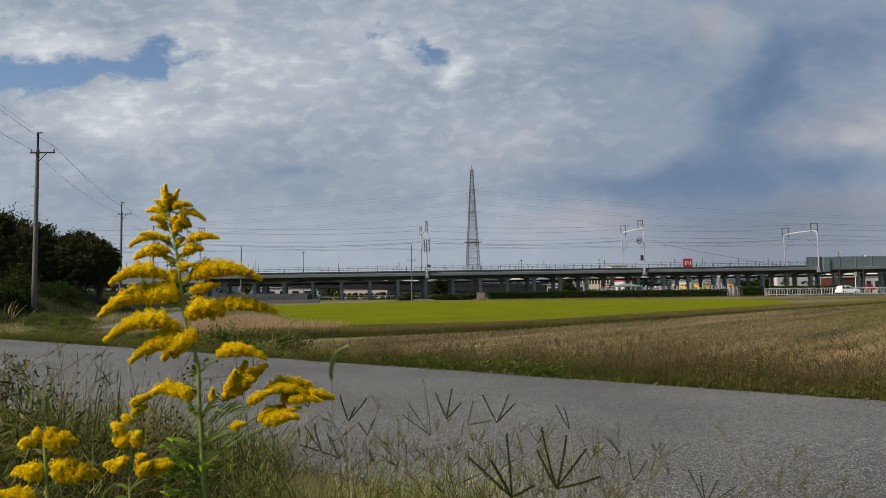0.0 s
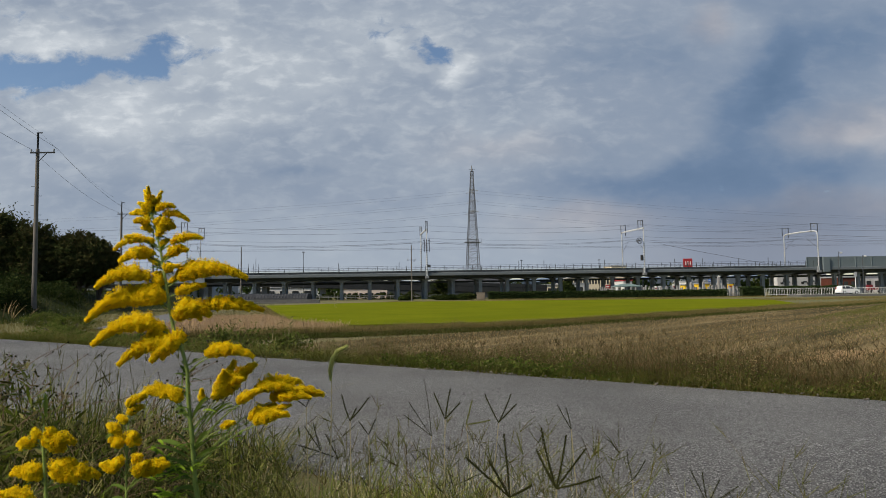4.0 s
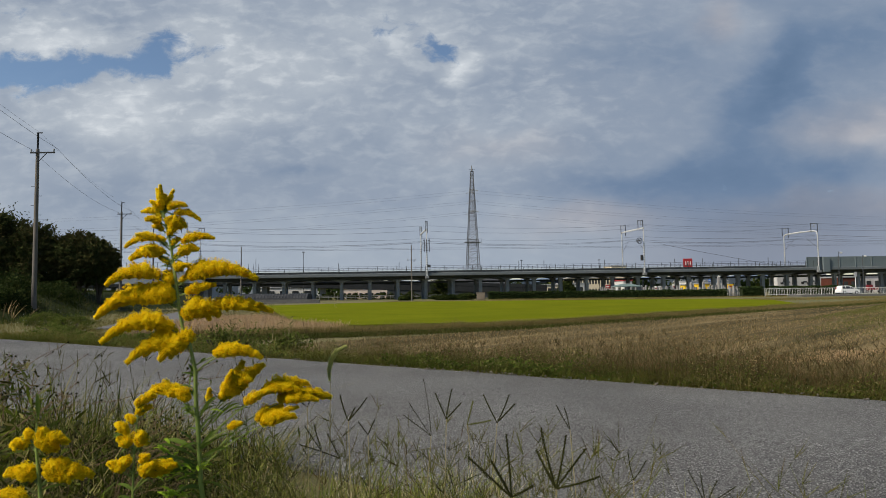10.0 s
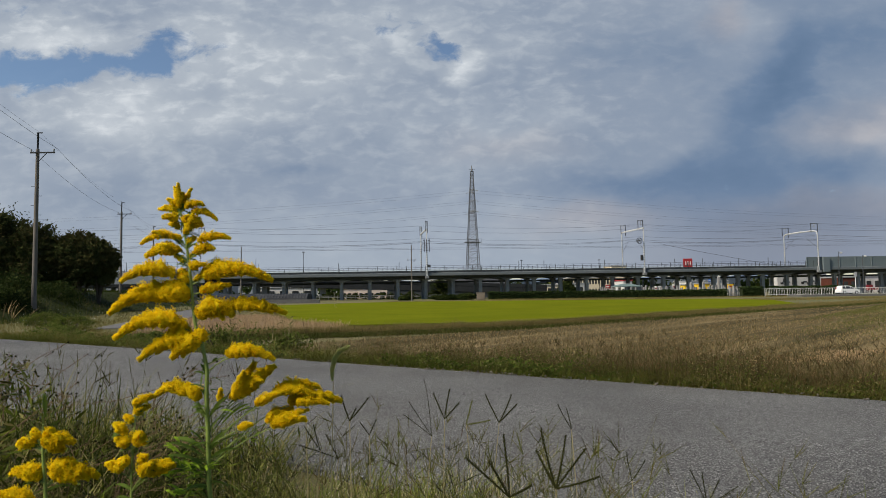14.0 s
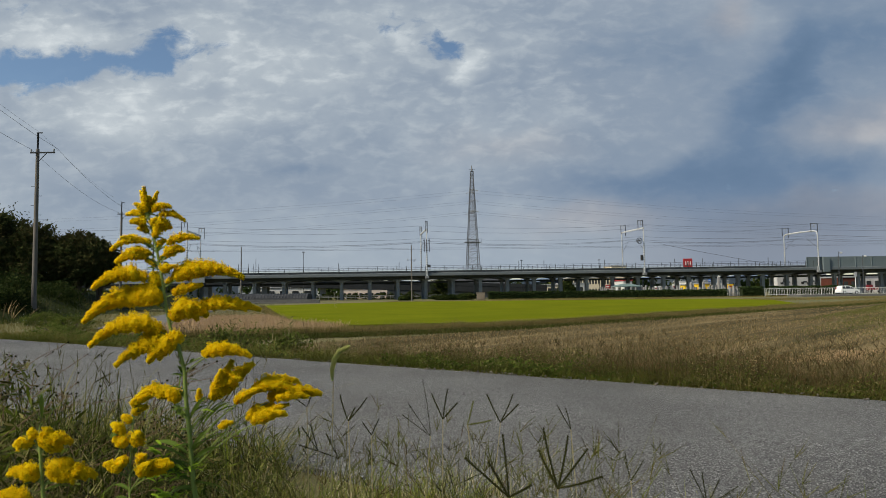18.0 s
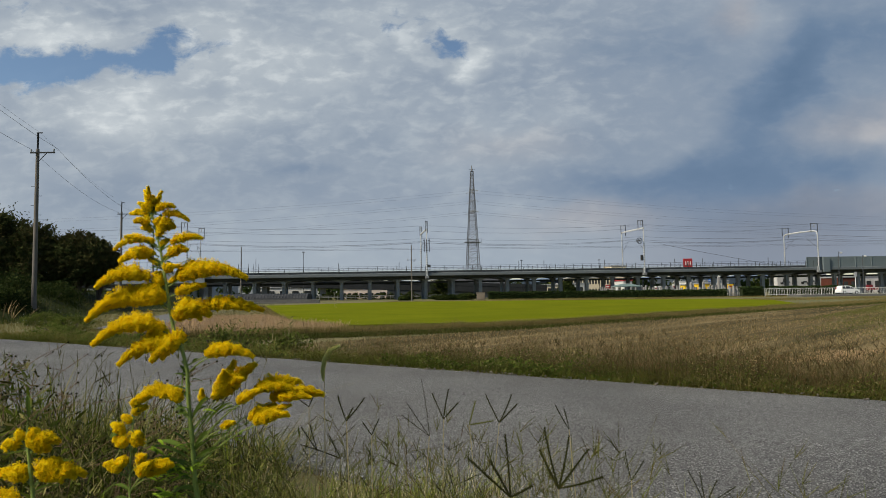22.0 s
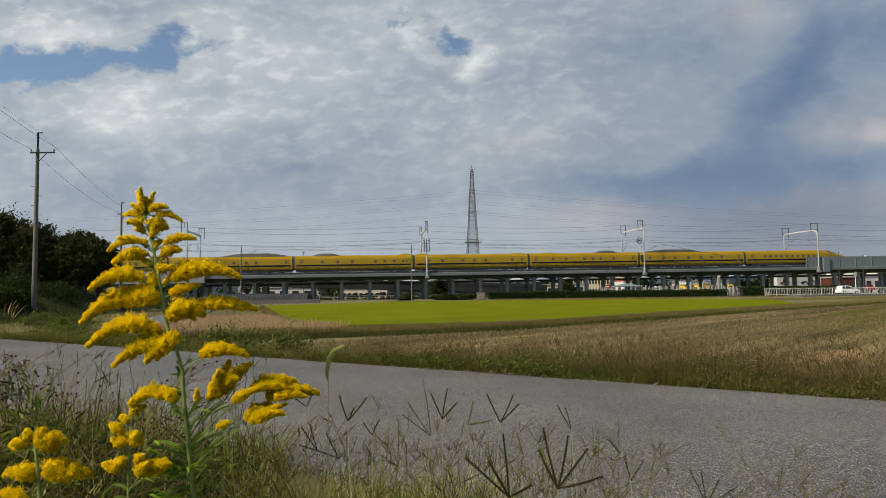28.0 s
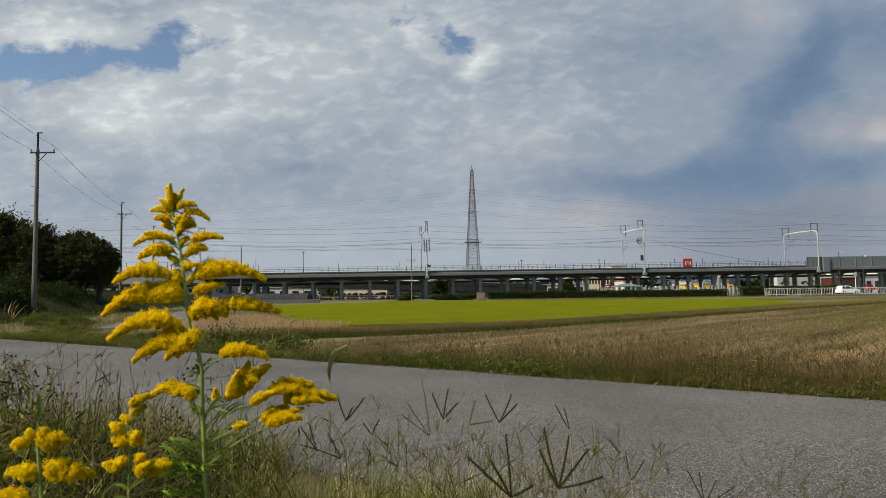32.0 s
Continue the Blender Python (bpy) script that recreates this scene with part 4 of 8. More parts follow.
def build_side_wall():
    """Concrete parapet section with a tall mesh fence, where the road bridge joins."""
    w = thing("parapet_section", LINE, "pale blue-grey concrete parapet with a tall mesh fence", "parapet")
    x0, x1 = -50.0, -17.5
    slab = mat("parapet concrete", (0.24, 0.265, 0.28), (0.18, 0.20, 0.215), scale=0.3, fine=5.0, rough=0.85)
    bm = bmesh.new()
    box(bm, 0, 0, 0, 5.4, 0.22, 2.4, bevel=0.03)
    panel = mesh_of("wall_panel", bm, slab)
    for i in range(6):
        placed("wall_panel", panel, w, pose(x0 + 2.7 + 5.42 * i, -6.35, SLAB_Z - 1.2))
    bm = bmesh.new()
    box(bm, (x0 + x1) / 2, -6.0, SLAB_Z - 1.75, x1 - x0, 0.8, 0.52, bevel=0.03)
    part("soffit_beam", bm, DARK_STEEL, w, "dark beam below the wall")
    bm = bmesh.new()
    box(bm, 0, 0, 0, 0.07, 0.07, 1.85, bevel=0.01)
    post = mesh_of("fence_post", bm, DARK_STEEL)
    k = x0
    while k < -6.0:
        placed("fence_post", post, w, pose(k, -6.35 if k < x1 else -5.9, SLAB_Z + (1.2 if k < x1 else 0.6)))
        k += 1.95
    for z in (0.95, 1.8):
        bm = bmesh.new()
        box(bm, (x0 + x1) / 2, -6.35, SLAB_Z + 1.2 + z, x1 - x0, 0.03, 0.03)
        part("fence_rail", bm, DARK_STEEL, w)
    for x in (-42.0, -33.2, -27.0):
        bm = bmesh.new()
        box(bm, x, -4.6, -2.0, 1.9, 2.6, SLAB_Z + 0.3, bevel=0.05)
        part("pier", bm, SHADED_CONCRETE, w)
    return w


build_side_wall()


def build_barrier():
    """Tall noise barrier on the far end of the visible stretch."""
    b = thing("noise_barrier", LINE, "blue-grey panelled noise barrier on the viaduct", "barrier")
    bm = bmesh.new()
    box(bm, 0, 0, 0, 3.94, 0.12, 2.45, bevel=0.02)
    for k in range(1, 3):
        box(bm, 0, -0.064, 0.8 * k, 3.9, 0.012, 0.03)
    panel = mesh_of("panel", bm, BARRIER)
    bm = bmesh.new()
    box(bm, 0, 0, -0.5, 0.14, 0.2, 2.97, bevel=0.02)
    post = mesh_of("barrier_post", bm, BARRIER)
    for i in range(26):
        placed("panel", panel, b, pose(BARRIER_X + 2 + 4 * i, -5.75, SLAB_Z + 0.1))
        placed("barrier_post", post, b, pose(BARRIER_X + 4 * i, -5.83, SLAB_Z + 0.1))
    bm = bmesh.new()
    box(bm, BARRIER_X + 4.6, -6.05, SLAB_Z - 0.9, 1.7, 0.4, 3.35, bevel=0.05)
    part("joint_cover", bm, BARRIER, b, "paler box over the deck joint")
    return b


build_barrier()


# ---- the yellow train ----
YELLOW = mat("yellow train paint", (0.31, 0.20, 0.006), (0.26, 0.168, 0.005), scale=0.3, fine=4.0, rough=0.25, bump=0.02)
TRAIN_DARK = mat("dark underframe", (0.045, 0.045, 0.045), (0.025, 0.025, 0.025), scale=1.0, fine=8.0, rough=0.7)
TRAIN_BLUE = mat("dark blue stripe", (0.006, 0.007, 0.012), (0.009, 0.010, 0.017), rough=0.6, bump=0.0, gloss=0.1)
HUMP = mat("grey roof hood", (0.085, 0.08, 0.068), (0.055, 0.052, 0.044), scale=0.6, fine=8.0, rough=0.6)
TRAIN_GLASS = plain("train window glass", (0.10, 0.09, 0.08), rough=0.1)
TRAIN_PANE = plain("shaded train window", (0.085, 0.072, 0.05), rough=0.3)


def section(w, top, low, n=5):
    """Outline of the car body across the line: straight sides that lean in, rounded roof."""
    h = w / 2
    pts = [(-h * 0.90, low), (-h * 0.985, low + 0.35), (-h, low + (top - low) * 0.38), (-h * 0.965, low + (top - low) * 0.66)]
    for i in range(n + 1):
        a = math.pi * (1 - i / n)
        pts.append((math.cos(a) * h * 0.93, low + (top - low) * 0.78 + math.sin(a) ** 0.8 * (top - low) * 0.22 if 0 < i < n else low + (top - low) * 0.78))
    return pts + [(-y, z) for y, z in pts[3::-1]]


def build_train():
    """Seven cars; the nose points to -x. The body's foot is at the rails."""
    tr = thing("train", LINE @ pose(0, -2.15, RAIL_Z), "yellow high-speed inspection train with a dark blue stripe", "train")
    pane = bmesh.new()
    box(pane, 0, 0, -0.28, 0.6, 0.02, 0.56, bevel=0.008)
    pane = mesh_of("window", pane, TRAIN_PANE)
    door = bmesh.new()
    box(door, 0, 0, 0, 0.86, 0.02, 1.9, bevel=0.009)
    door = mesh_of("door", door, YELLOW)
    slot = bmesh.new()
    box(slot, 0, 0, -0.32, 0.30, 0.02, 0.62, bevel=0.008)
    slot = mesh_of("door_window", slot, TRAIN_GLASS)
    # window places per car, as shares of its length; dark hoods and pale hoods on the roofs
    rows = [[.33, .38, .43, .48, .53, .58, .63, .68, .73, .78], [.2, .32, .52, .62, .7], [.23, .36, .48, .68, .76, .84, .92],
            [.12, .24, .42, .52, .62, .86], [.21, .33, .5, .575, .65, .77], [.09, .22, .33, .46, .58, .68, .78], [.17, .22, .27, .32, .37, .42, .47, .52, .57, .62]]
    hoods = [[], [(0.40, 0.97, 0.62, HUMP)], [(0.14, 0.38, 0.45, HUMP), (0.88, 0.99, 0.25, YELLOW)], [(0.01, 0.12, 0.25, YELLOW), (0.86, 0.97, 0.14, YELLOW)],
             [(0.10, 0.25, 0.14, YELLOW), (0.61, 0.82, 0.45, HUMP)], [(0.05, 0.60, 0.55, HUMP)], []]
    x = 0.0
    for car in range(7):
        length = 27.35 if car in (0, 6) else 25.0
        a, b = x + 0.25, x + length - 0.25
        full = section(3.35, 3.62, 0.55)
        bm = bmesh.new()
        if car in (0, 6):
            rings = []
            # long low nose
            for k, (s, top, w, low) in enumerate([(0.0, 1.35, 0.7, 0.75), (0.25, 1.62, 1.5, 0.62), (0.9, 1.95, 2.2, 0.57), (2.0, 2.25, 2.75, 0.55), (3.6, 2.62, 3.1, 0.55), (5.0, 3.05, 3.28, 0.55), (6.6, 3.45, 3.34, 0.55), (8.4, 3.62, 3.35, 0.55)]):
                px = a + s if car == 0 else b - s
                rings.append([(px, y, z) for y, z in section(w, top, low)])
            rings.append([((b if car == 0 else a), y, z) for y, z in full])
            loft(bm, rings)
        else:
            loft(bm, [[(a, y, z) for y, z in full], [(b, y, z) for y, z in full]])
        bmesh.ops.recalc_face_normals(bm, faces=bm.faces)
        body = part("car_body", bm, YELLOW, tr)
        nose = 9.0 if car in (0, 6) else 0.3
        s0, s1 = (a + nose, b - 0.3) if car == 0 else (a + 0.3, b - nose) if car == 6 else (a + 0.3, b - 0.3)
        for side in (-1, 1):
            bm = bmesh.new()
            box(bm, (s0 + s1) / 2, side * 1.665, 1.33, s1 - s0, 0.05, 0.30, bevel=0.02)
            part("stripe", bm, TRAIN_BLUE, body, "dark blue stripe")
            bm = bmesh.new()
            box(bm, (s0 + s1) / 2, side * 1.655, 1.12, s1 - s0, 0.03, 0.05)
            part("thin_stripe", bm, TRAIN_BLUE, body, "thin dark stripe")
        for share in rows[car]:
            placed("window", pane, body, pose(a + share * (b - a), -1.655, 2.18))
        if car in (0, 6):
            dx = [a + 9.3, b - 1.4] if car == 0 else [a + 1.4, b - 9.3]
            bm = bmesh.new()
            px = a + 5.6 if car == 0 else b - 5.6
            k = 1 if car == 0 else -1
            loft(bm, [[(px - k * 1.5, -0.9, 2.72), (px - k * 1.5, 0.9, 2.72), (px - k * 1.5, 0.8, 2.82), (px - k * 1.5, -0.8, 2.82)],
                      [(px + k * 0.9, -1.2, 3.05), (px + k * 0.9, 1.2, 3.05), (px + k * 0.9, 0.9, 3.48), (px + k * 0.9, -0.9, 3.48)]])
            part("windscreen", bm, TRAIN_GLASS, body, "dark windscreen")
        else:
            dx = [b - 1.3] if car % 2 else [a + 1.3, b - 1.3]
        for d in dx:
            placed("door", door, body, pose(d, -1.665, 1.0))
            placed("door_window", slot, body, pose(d, -1.685, 2.25))
        for h0, h1, hh, hm in hoods[car]:
            bm = bmesh.new()
            p0, p1 = a + h0 * (b - a), a + h1 * (b - a)
            rings = []
            for s, top in ((0, 0.02), (0.2, 0.75), (0.35, 1.0), (0.7, 1.0), (0.82, 0.75), (1, 0.02)):
                px, w = p0 + s * (p1 - p0), 1.25 - 0.25 * (1 - top)
                rings.append([(px, -w, 3.35), (px, -w * 0.85, 3.5 + hh * top * 0.8), (px, -w * 0.5, 3.56 + hh * top), (px, w * 0.5, 3.56 + hh * top), (px, w * 0.85, 3.5 + hh * top * 0.8), (px, w, 3.35)])
            loft(bm, rings)
            part("roof_hood", bm, hm, body, "raised roof hood")
        if car in (1, 5):
            bm = bmesh.new()
            px = a + 0.62 * (b - a) if car == 1 else a + 0.1 * (b - a)
            tube(bm, [(px, 0, 4.0), (px + 0.9, 0, 4.35), (px + 1.7, 0, 4.75)], 0.04)
            box(bm, px + 1.7, 0, 4.75, 0.12, 1.9, 0.06)
            part("pantograph", bm, TRAIN_DARK, body, "dark pantograph arm")
        bm = bmesh.new()
        box(bm, (a + b) / 2, 0, 0.2, b - a - (3.0 if car in (0, 6) else 0.4), 2.85, 0.42)
        part("underframe", bm, TRAIN_DARK, body)
        wheel = bmesh.new()
        for c in (0.14, 0.86):
            for k in (-1.25, 1.25):
                for y in (-0.72, 0.72):
                    cyl(wheel, (a + c * (b - a) + k, y - 0.07, 0.43), (a + c * (b - a) + k, y + 0.07, 0.43), 0.43, n=14)
        part("bogie_wheels", wheel, TRAIN_DARK, body)
        if car < 6:
            bm = bmesh.new()
            loft(bm, [[(px, y * 0.96, 0.6 + (z - 0.55) * 0.96) for y, z in full] for px in (b - 0.02, b + 0.52)])
            part("gangway", bm, TRAIN_DARK, tr, "dark gangway between cars")
        x += length
    return tr


train = build_train()


# ---- catenary portals, wires ----
INSUL = plain("insulator", (0.30, 0.30, 0.29), rough=0.3)


bm = bmesh.new()
cyl(bm, (0, 0, 0), (0, 0, 0.2), 0.165, n=10)
box(bm, 0, 0, 0.08, 0.5, 0.05, 0.05)
BAND = mesh_of("band", bm, mat("band steel", (0.30, 0.31, 0.32), (0.20, 0.21, 0.22), scale=2.0, fine=20.0, rough=0.5))


def build_portal(x, arched, signal=False):
    """A two-legged steel portal over both tracks, with hangers on top."""
    p = thing("catenary_portal", LINE @ pose(x, 0, 0), "galvanised steel catenary portal over the railway tracks", "catenary portal", group="portals along the viaduct")
    near, far, top = -6.15, 6.15, SLAB_Z + (8.5 if arched else 9.35)
    half = 0.22 if 20 < x < 40 else 0.8 if arched else 0.55
    for y in (near, far):
        bm = bmesh.new()
        cyl(bm, (0, y, SLAB_Z - 0.9), (0, y, top if not arched else top - 0.8), 0.14, 0.11, n=10)
        leg = part("leg", bm, GALV, p)
        bm = bmesh.new()
        box(bm, 0, y, SLAB_Z - 1.0, 0.75, 0.75, 0.55, bevel=0.05)
        box(bm, 0, y * 0.965, SLAB_Z - 0.6, 0.5, 0.6, 1.1, bevel=0.04)
        part("foot_bracket", bm, COLUMN, leg, "pale concrete mast footing")
        for k in range(11):
            placed("band", BAND, leg, pose(0, y, SLAB_Z + 0.8 + 0.5 * k))
    bm = bmesh.new()
    if arched:
        pts = [(0, near, top - 0.8), (0, near + 0.25, top - 0.25), (0, near + 0.9, top), (0, 0, top + 0.1), (0, far - 0.9, top), (0, far - 0.25, top - 0.25), (0, far, top - 0.8)]
        tube(bm, pts, 0.17, n=8)
    else:
        box(bm, 0, 0, top - 0.2, 0.28, far - near + 0.4, 0.32, bevel=0.03)
    part("beam", bm, GALV, p, "bright crossbeam")
    for y in (near + 0.2, far - 0.2):
        bm = bmesh.new()
        o = 0.0 if half < 0.3 else -0.55 if y < 0 else 0.3
        for k in (-half, half):
            box(bm, o + k, y, top + 0.12 - (0.9 if k > 0 else 0.5), 0.12, 0.12, 2.5 if k > 0 else 2.1)
        box(bm, o, y, top + 1.55, 2 * half + 0.1, 0.1, 0.1)
        part("top_frame", bm, FENCE, p, "dark rectangular wire frame")
        bm = bmesh.new()
        cyl(bm, (o, y, top + 0.75), (o, y, top + 1.55), 0.07, n=8)
        part("insulator", bm, INSUL, p)
    for y, tk in ((near, -2.15), (far, 2.15)):
        k = 1 if y < 0 else -1
        bm = bmesh.new()
        tube(bm, [(0, y, SLAB_Z + 6.4), (0, tk, SLAB_Z + 6.9)], 0.035)
        tube(bm, [(0, y, SLAB_Z + 4.6), (0, tk + k * -0.4, SLAB_Z + 6.8)], 0.035)
        tube(bm, [(0, tk - k * 0.9, SLAB_Z + 5.6), (0, tk, SLAB_Z + 5.35)], 0.03)
        part("cantilever", bm, FENCE, p)
    if 20 < x < 40:
        for k in (-0.55, 0.0, 0.5):
            bm = bmesh.new()
            cyl(bm, (k, near - 0.3, SLAB_Z + 4.6), (k, near - 0.3, SLAB_Z + 7.2), 0.07, n=8)
            for z in range(4):
                cyl(bm, (k, near - 0.3, SLAB_Z + 4.8 + 0.7 * z), (k, near - 0.3, SLAB_Z + 4.95 + 0.7 * z), 0.15, n=8)
            part("insulator_stack", bm, DARK_STEEL, p, "dark stacked insulators")
        bm = bmesh.new()
        box(bm, 0.4, near, SLAB_Z + 1.4, 0.7, 0.5, 0.5, bevel=0.04)
        part("switch_box", bm, FENCE, p)
    if signal:
        bm = bmesh.new()
        box(bm, -0.55, near, SLAB_Z + 2.2, 0.5, 0.4, 1.2, bevel=0.06)
        part("signal_box", bm, BLACK, p, "black signal box")
        bm = bmesh.new()
        r = 0.62
        ring = [(-1.1 + r * math.cos(a), near - 0.3, SLAB_Z + 6.5 + r * math.sin(a)) for a in [k * math.tau / 16 for k in range(17)]]
        tube(bm, ring, 0.06)
        for a in range(6):
            tube(bm, [(-1.1, near - 0.3, SLAB_Z + 6.5), (-1.1 + r * math.cos(a * 1.05), near - 0.3, SLAB_Z + 6.5 + r * math.sin(a * 1.05))], 0.05)
        part("tension_wheel", bm, BLACK, p, "dark spoked tension wheel")
    return p


for px, arched, sig in PORTALS:
    build_portal(px, arched, sig)


def build_wires():
    """Catenary and feeder wires over the tracks, one thing per wire."""
    stops = [-270, -220, -170, -120, -70] + [p[0] for p in PORTALS[1:]] + [170, 220, 270]
    for name, y, z, drop in (("contact_wire", -2.15, RAIL_Z + 5.0, 0.05), ("contact_wire", 2.15, RAIL_Z + 5.0, 0.05), ("messenger_wire", -2.15, RAIL_Z + 6.5, 0.9),
                             ("messenger_wire", 2.15, RAIL_Z + 6.5, 0.9), ("feeder_wire", -5.95, SLAB_Z + 10.1, 0.7), ("feeder_wire", 5.95, SLAB_Z + 10.1, 0.7),
                             ("earth_wire", -6.2, SLAB_Z + 7.4, 0.6), ("earth_wire", 6.2, SLAB_Z + 7.4, 0.6)):
        bm = bmesh.new()
        pts = []
        for a, b in zip(stops, stops[1:]):
            pts += sag((a, y, z), (b, y, z), drop, 10)[:-1]
        tube(bm, pts, 0.018, n=4)
        ob = new(name, mesh_of(name, bm, WIRE))
        ob.matrix_basis = LINE
        tagged(ob, "thin dark overhead wire along the railway", "wire", group="overhead wires")


build_wires()


# ---- lattice pylon ----
def build_pylon(x, y, h):
    p = thing("pylon", pose(x, y, FIELD_Z, 0, 0, 8), "tall weathered steel lattice power pylon", "pylon")

    def half(z):
        """Half width of the tower at height z."""
        return 0.42 + (2.2 - 0.42) * max(0.0, 1 - z / (h * 0.90)) ** 1.0

    levels = [0]
    while levels[-1] < h * 0.93:
        levels.append(levels[-1] + max(1.1, half(levels[-1]) * 1.15))
    levels[-1] = h * 0.95
    for sx, sy in ((-1, -1), (1, -1), (1, 1), (-1, 1)):
        bm = bmesh.new()
        tube(bm, [(sx * half(z), sy * half(z), z) for z in levels], 0.11, n=4, r_end=0.06)
        part("leg", bm, PYLON, p)
    for face in range(4):
        turn = Matrix.Rotation(face * math.pi / 2, 4, "Z")
        bm = bmesh.new()
        for a, b in zip(levels, levels[1:]):
            for k in (-1, 1):
                tube(bm, [turn @ Vector((k * half(a), -half(a), a)), turn @ Vector((-k * half(b), -half(b), b))], 0.04, n=4)
            tube(bm, [turn @ Vector((-half(b), -half(b), b)), turn @ Vector((half(b), -half(b), b))], 0.05, n=4)
        part("bracing", bm, PYLON, p)
    # arms along the line of sight, with insulators
    for z, r in ((0.80, 2.6), (0.72, 2.9), (0.64, 3.2)):
        for k in (-1, 1):
            bm = bmesh.new()
            tip = (0, k * r, h * z)
            for sx in (-1, 1):
                tube(bm, [(sx * half(h * z), k * half(h * z), h * z + 0.5), tip], 0.06, n=4)
                tube(bm, [(sx * half(h * z), k * half(h * z), h * z - 0.2), tip], 0.06, n=4)
            arm = part("cross_arm", bm, PYLON, p)
            bm = bmesh.new()
            for s in (-1, 1):
                for i in range(6):
                    cyl(bm, (s * (0.2 + 0.18 * i), k * r, h * z - 0.05 * i), (s * (0.3 + 0.18 * i), k * r, h * z - 0.05 * i), 0.13, n=8)
            part("insulator_string", bm, INSUL, arm, "grey insulator string")
    bm = bmesh.new()
    cyl(bm, (0, 0, h * 0.95), (0, 0, h), 0.28, 0.03, n=6)
    box(bm, 0, 0, h * 0.965, 1.7, 0.06, 0.06)
    part("peak", bm, PYLON, p)
    bm = bmesh.new()
    box(bm, 0, 0, h * 0.41, 4.6, 3.2, 0.12)
    for k in range(7):
        cyl(bm, (-2.22 + 0.74 * k, -1.55, h * 0.41), (-2.22 + 0.74 * k, -1.55, h * 0.41 + 0.9), 0.04, n=5)
    box(bm, 0, -1.55, h * 0.41 + 0.9, 4.5, 0.06, 0.06)
    part("platform", bm, PYLON, p, "narrow maintenance platform")
    return p


PYL = (8.6, 200.0, 38.3)
build_pylon(*PYL)


def lone_wire(name, a, b, drop, label, r=0.03, group="", n=16):
    bm = bmesh.new()
    tube(bm, sag(a, b, drop, n), r, n=4)
    return tagged(new(name, mesh_of(name, bm, WIRE)), label, "wire", group)


def build_power_lines():
    x, y, h = PYL
    for z in (0.80, 0.72, 0.64):
        for k in (-1, 1):
            zz = FIELD_Z + h * z - 0.3
            lone_wire("power_line", (x - 1.2, y + k * 2.8, zz), (x - 320, y + k * 2.8 - 18, zz - 3), 7.0, "thin high-voltage line from the pylon", 0.012, "power lines")
            lone_wire("power_line", (x + 1.2, y + k * 2.8, zz), (x + 330, y + k * 2.8 + 40, zz - 2), 7.0, "thin high-voltage line from the pylon", 0.012, "power lines")


build_power_lines()


# ---- utility poles ----
def build_pole(x, y, h, r=0.17, arm=0.92, drop=0.0, steps=True, tip=True, lean=0.0, kind_label="tall weathered concrete utility pole with a steel crossarm"):
    p = thing("utility_pole", pose(x, y, FIELD_Z, 0, lean, 0), kind_label, "utility pole", group="utility poles")
    bm = bmesh.new()
    cyl(bm, (0, 0, -0.5), (0, 0, h), r, r * 0.62, n=14)
    part("shaft", bm, POLE, p)
    if tip:
        bm = bmesh.new()
        cyl(bm, (0, 0, h - 0.3), (0, 0, h + 1.1), 0.06, n=8)
        box(bm, 0.12, 0, h + 1.05, 0.4, 0.05, 0.06)
        part("wire_bracket", bm, DARK_STEEL, p, "dark steel earth-wire bracket")
    if arm:
        bm = bmesh.new()
        box(bm, (0.45 * arm if not drop else 0.0), -0.16, h - drop - 0.30, 1.75 * arm, 0.08, 0.09, bevel=0.01)
        tube(bm, [(0.1, -0.16, h - drop - 0.9), (0.75 * arm, -0.16, h - drop - 0.28)], 0.025)
        a = part("crossarm", bm, DARK_STEEL, p, "dark steel crossarm")
        for k in ((-0.35, 1.25) if not drop else (-0.8, 0.8)):
            bm = bmesh.new()
            cyl(bm, (k * arm, -0.16, h - drop - 0.2), (k * arm, -0.16, h - drop - 0.02), 0.05, n=8)
            part("insulator", bm, INSUL, a, "pale pin insulator")
    if steps:
        for k in range(9):
            s = 1 if k % 2 else -1
            bm = bmesh.new()
            cyl(bm, (0, 0, 3.6 + 0.62 * k), (s * 0.36, 0, 3.6 + 0.62 * k), 0.014, n=5)
            part("step_bolt", bm, DARK_STEEL, p)
    return p


POLES = [(-15.8, 10.5, 11.0), (-26.3, 44.7, 11.0), (-36.7, 79.0, 11.0), (-44.7, 107.0, 11.0)]
for px, py, ph in POLES:
    build_pole(px, py, ph, lean=0.0)
for (ax, ay, ah), (bx, by, bh) in zip(POLES, POLES[1:]):
    for k in (-0.38, 1.37):
        lone_wire("pole_wire", (ax + k, ay - 0.16, ah + FIELD_Z), (bx + k, by - 0.16, bh + FIELD_Z), 0.55, "dark cable strung between utility poles", 0.011, "pole wires")
    lone_wire("pole_wire", (ax + 0.2, ay, ah + 0.55 + FIELD_Z + 0.5), (bx + 0.2, by, bh + 0.55 + FIELD_Z + 0.5), 0.45, "dark cable strung between utility poles", 0.006, "pole wires")
lone_wire("guy_wire", (47.2, 150.4, 10.9), (77.6, 155.0, 5.6), 0.15, "dark stay cable that slopes down to the viaduct", 0.03)


# ---- bank, trees, hedge ----
def bank_z(x, y):
    """Height of the grassy bank below the trees; its foot runs beside the line of poles."""
    d = np.clip((-x - 24.0 - 0.206 * (y - 43.5)) / 6.0, 0, 1)
    k = np.clip((y - 34.0) / 8.0, 0, 1)
    return FIELD_Z - 0.03 + 1.9 * d * d * (3 - 2 * d) * k * k * (3 - 2 * k)


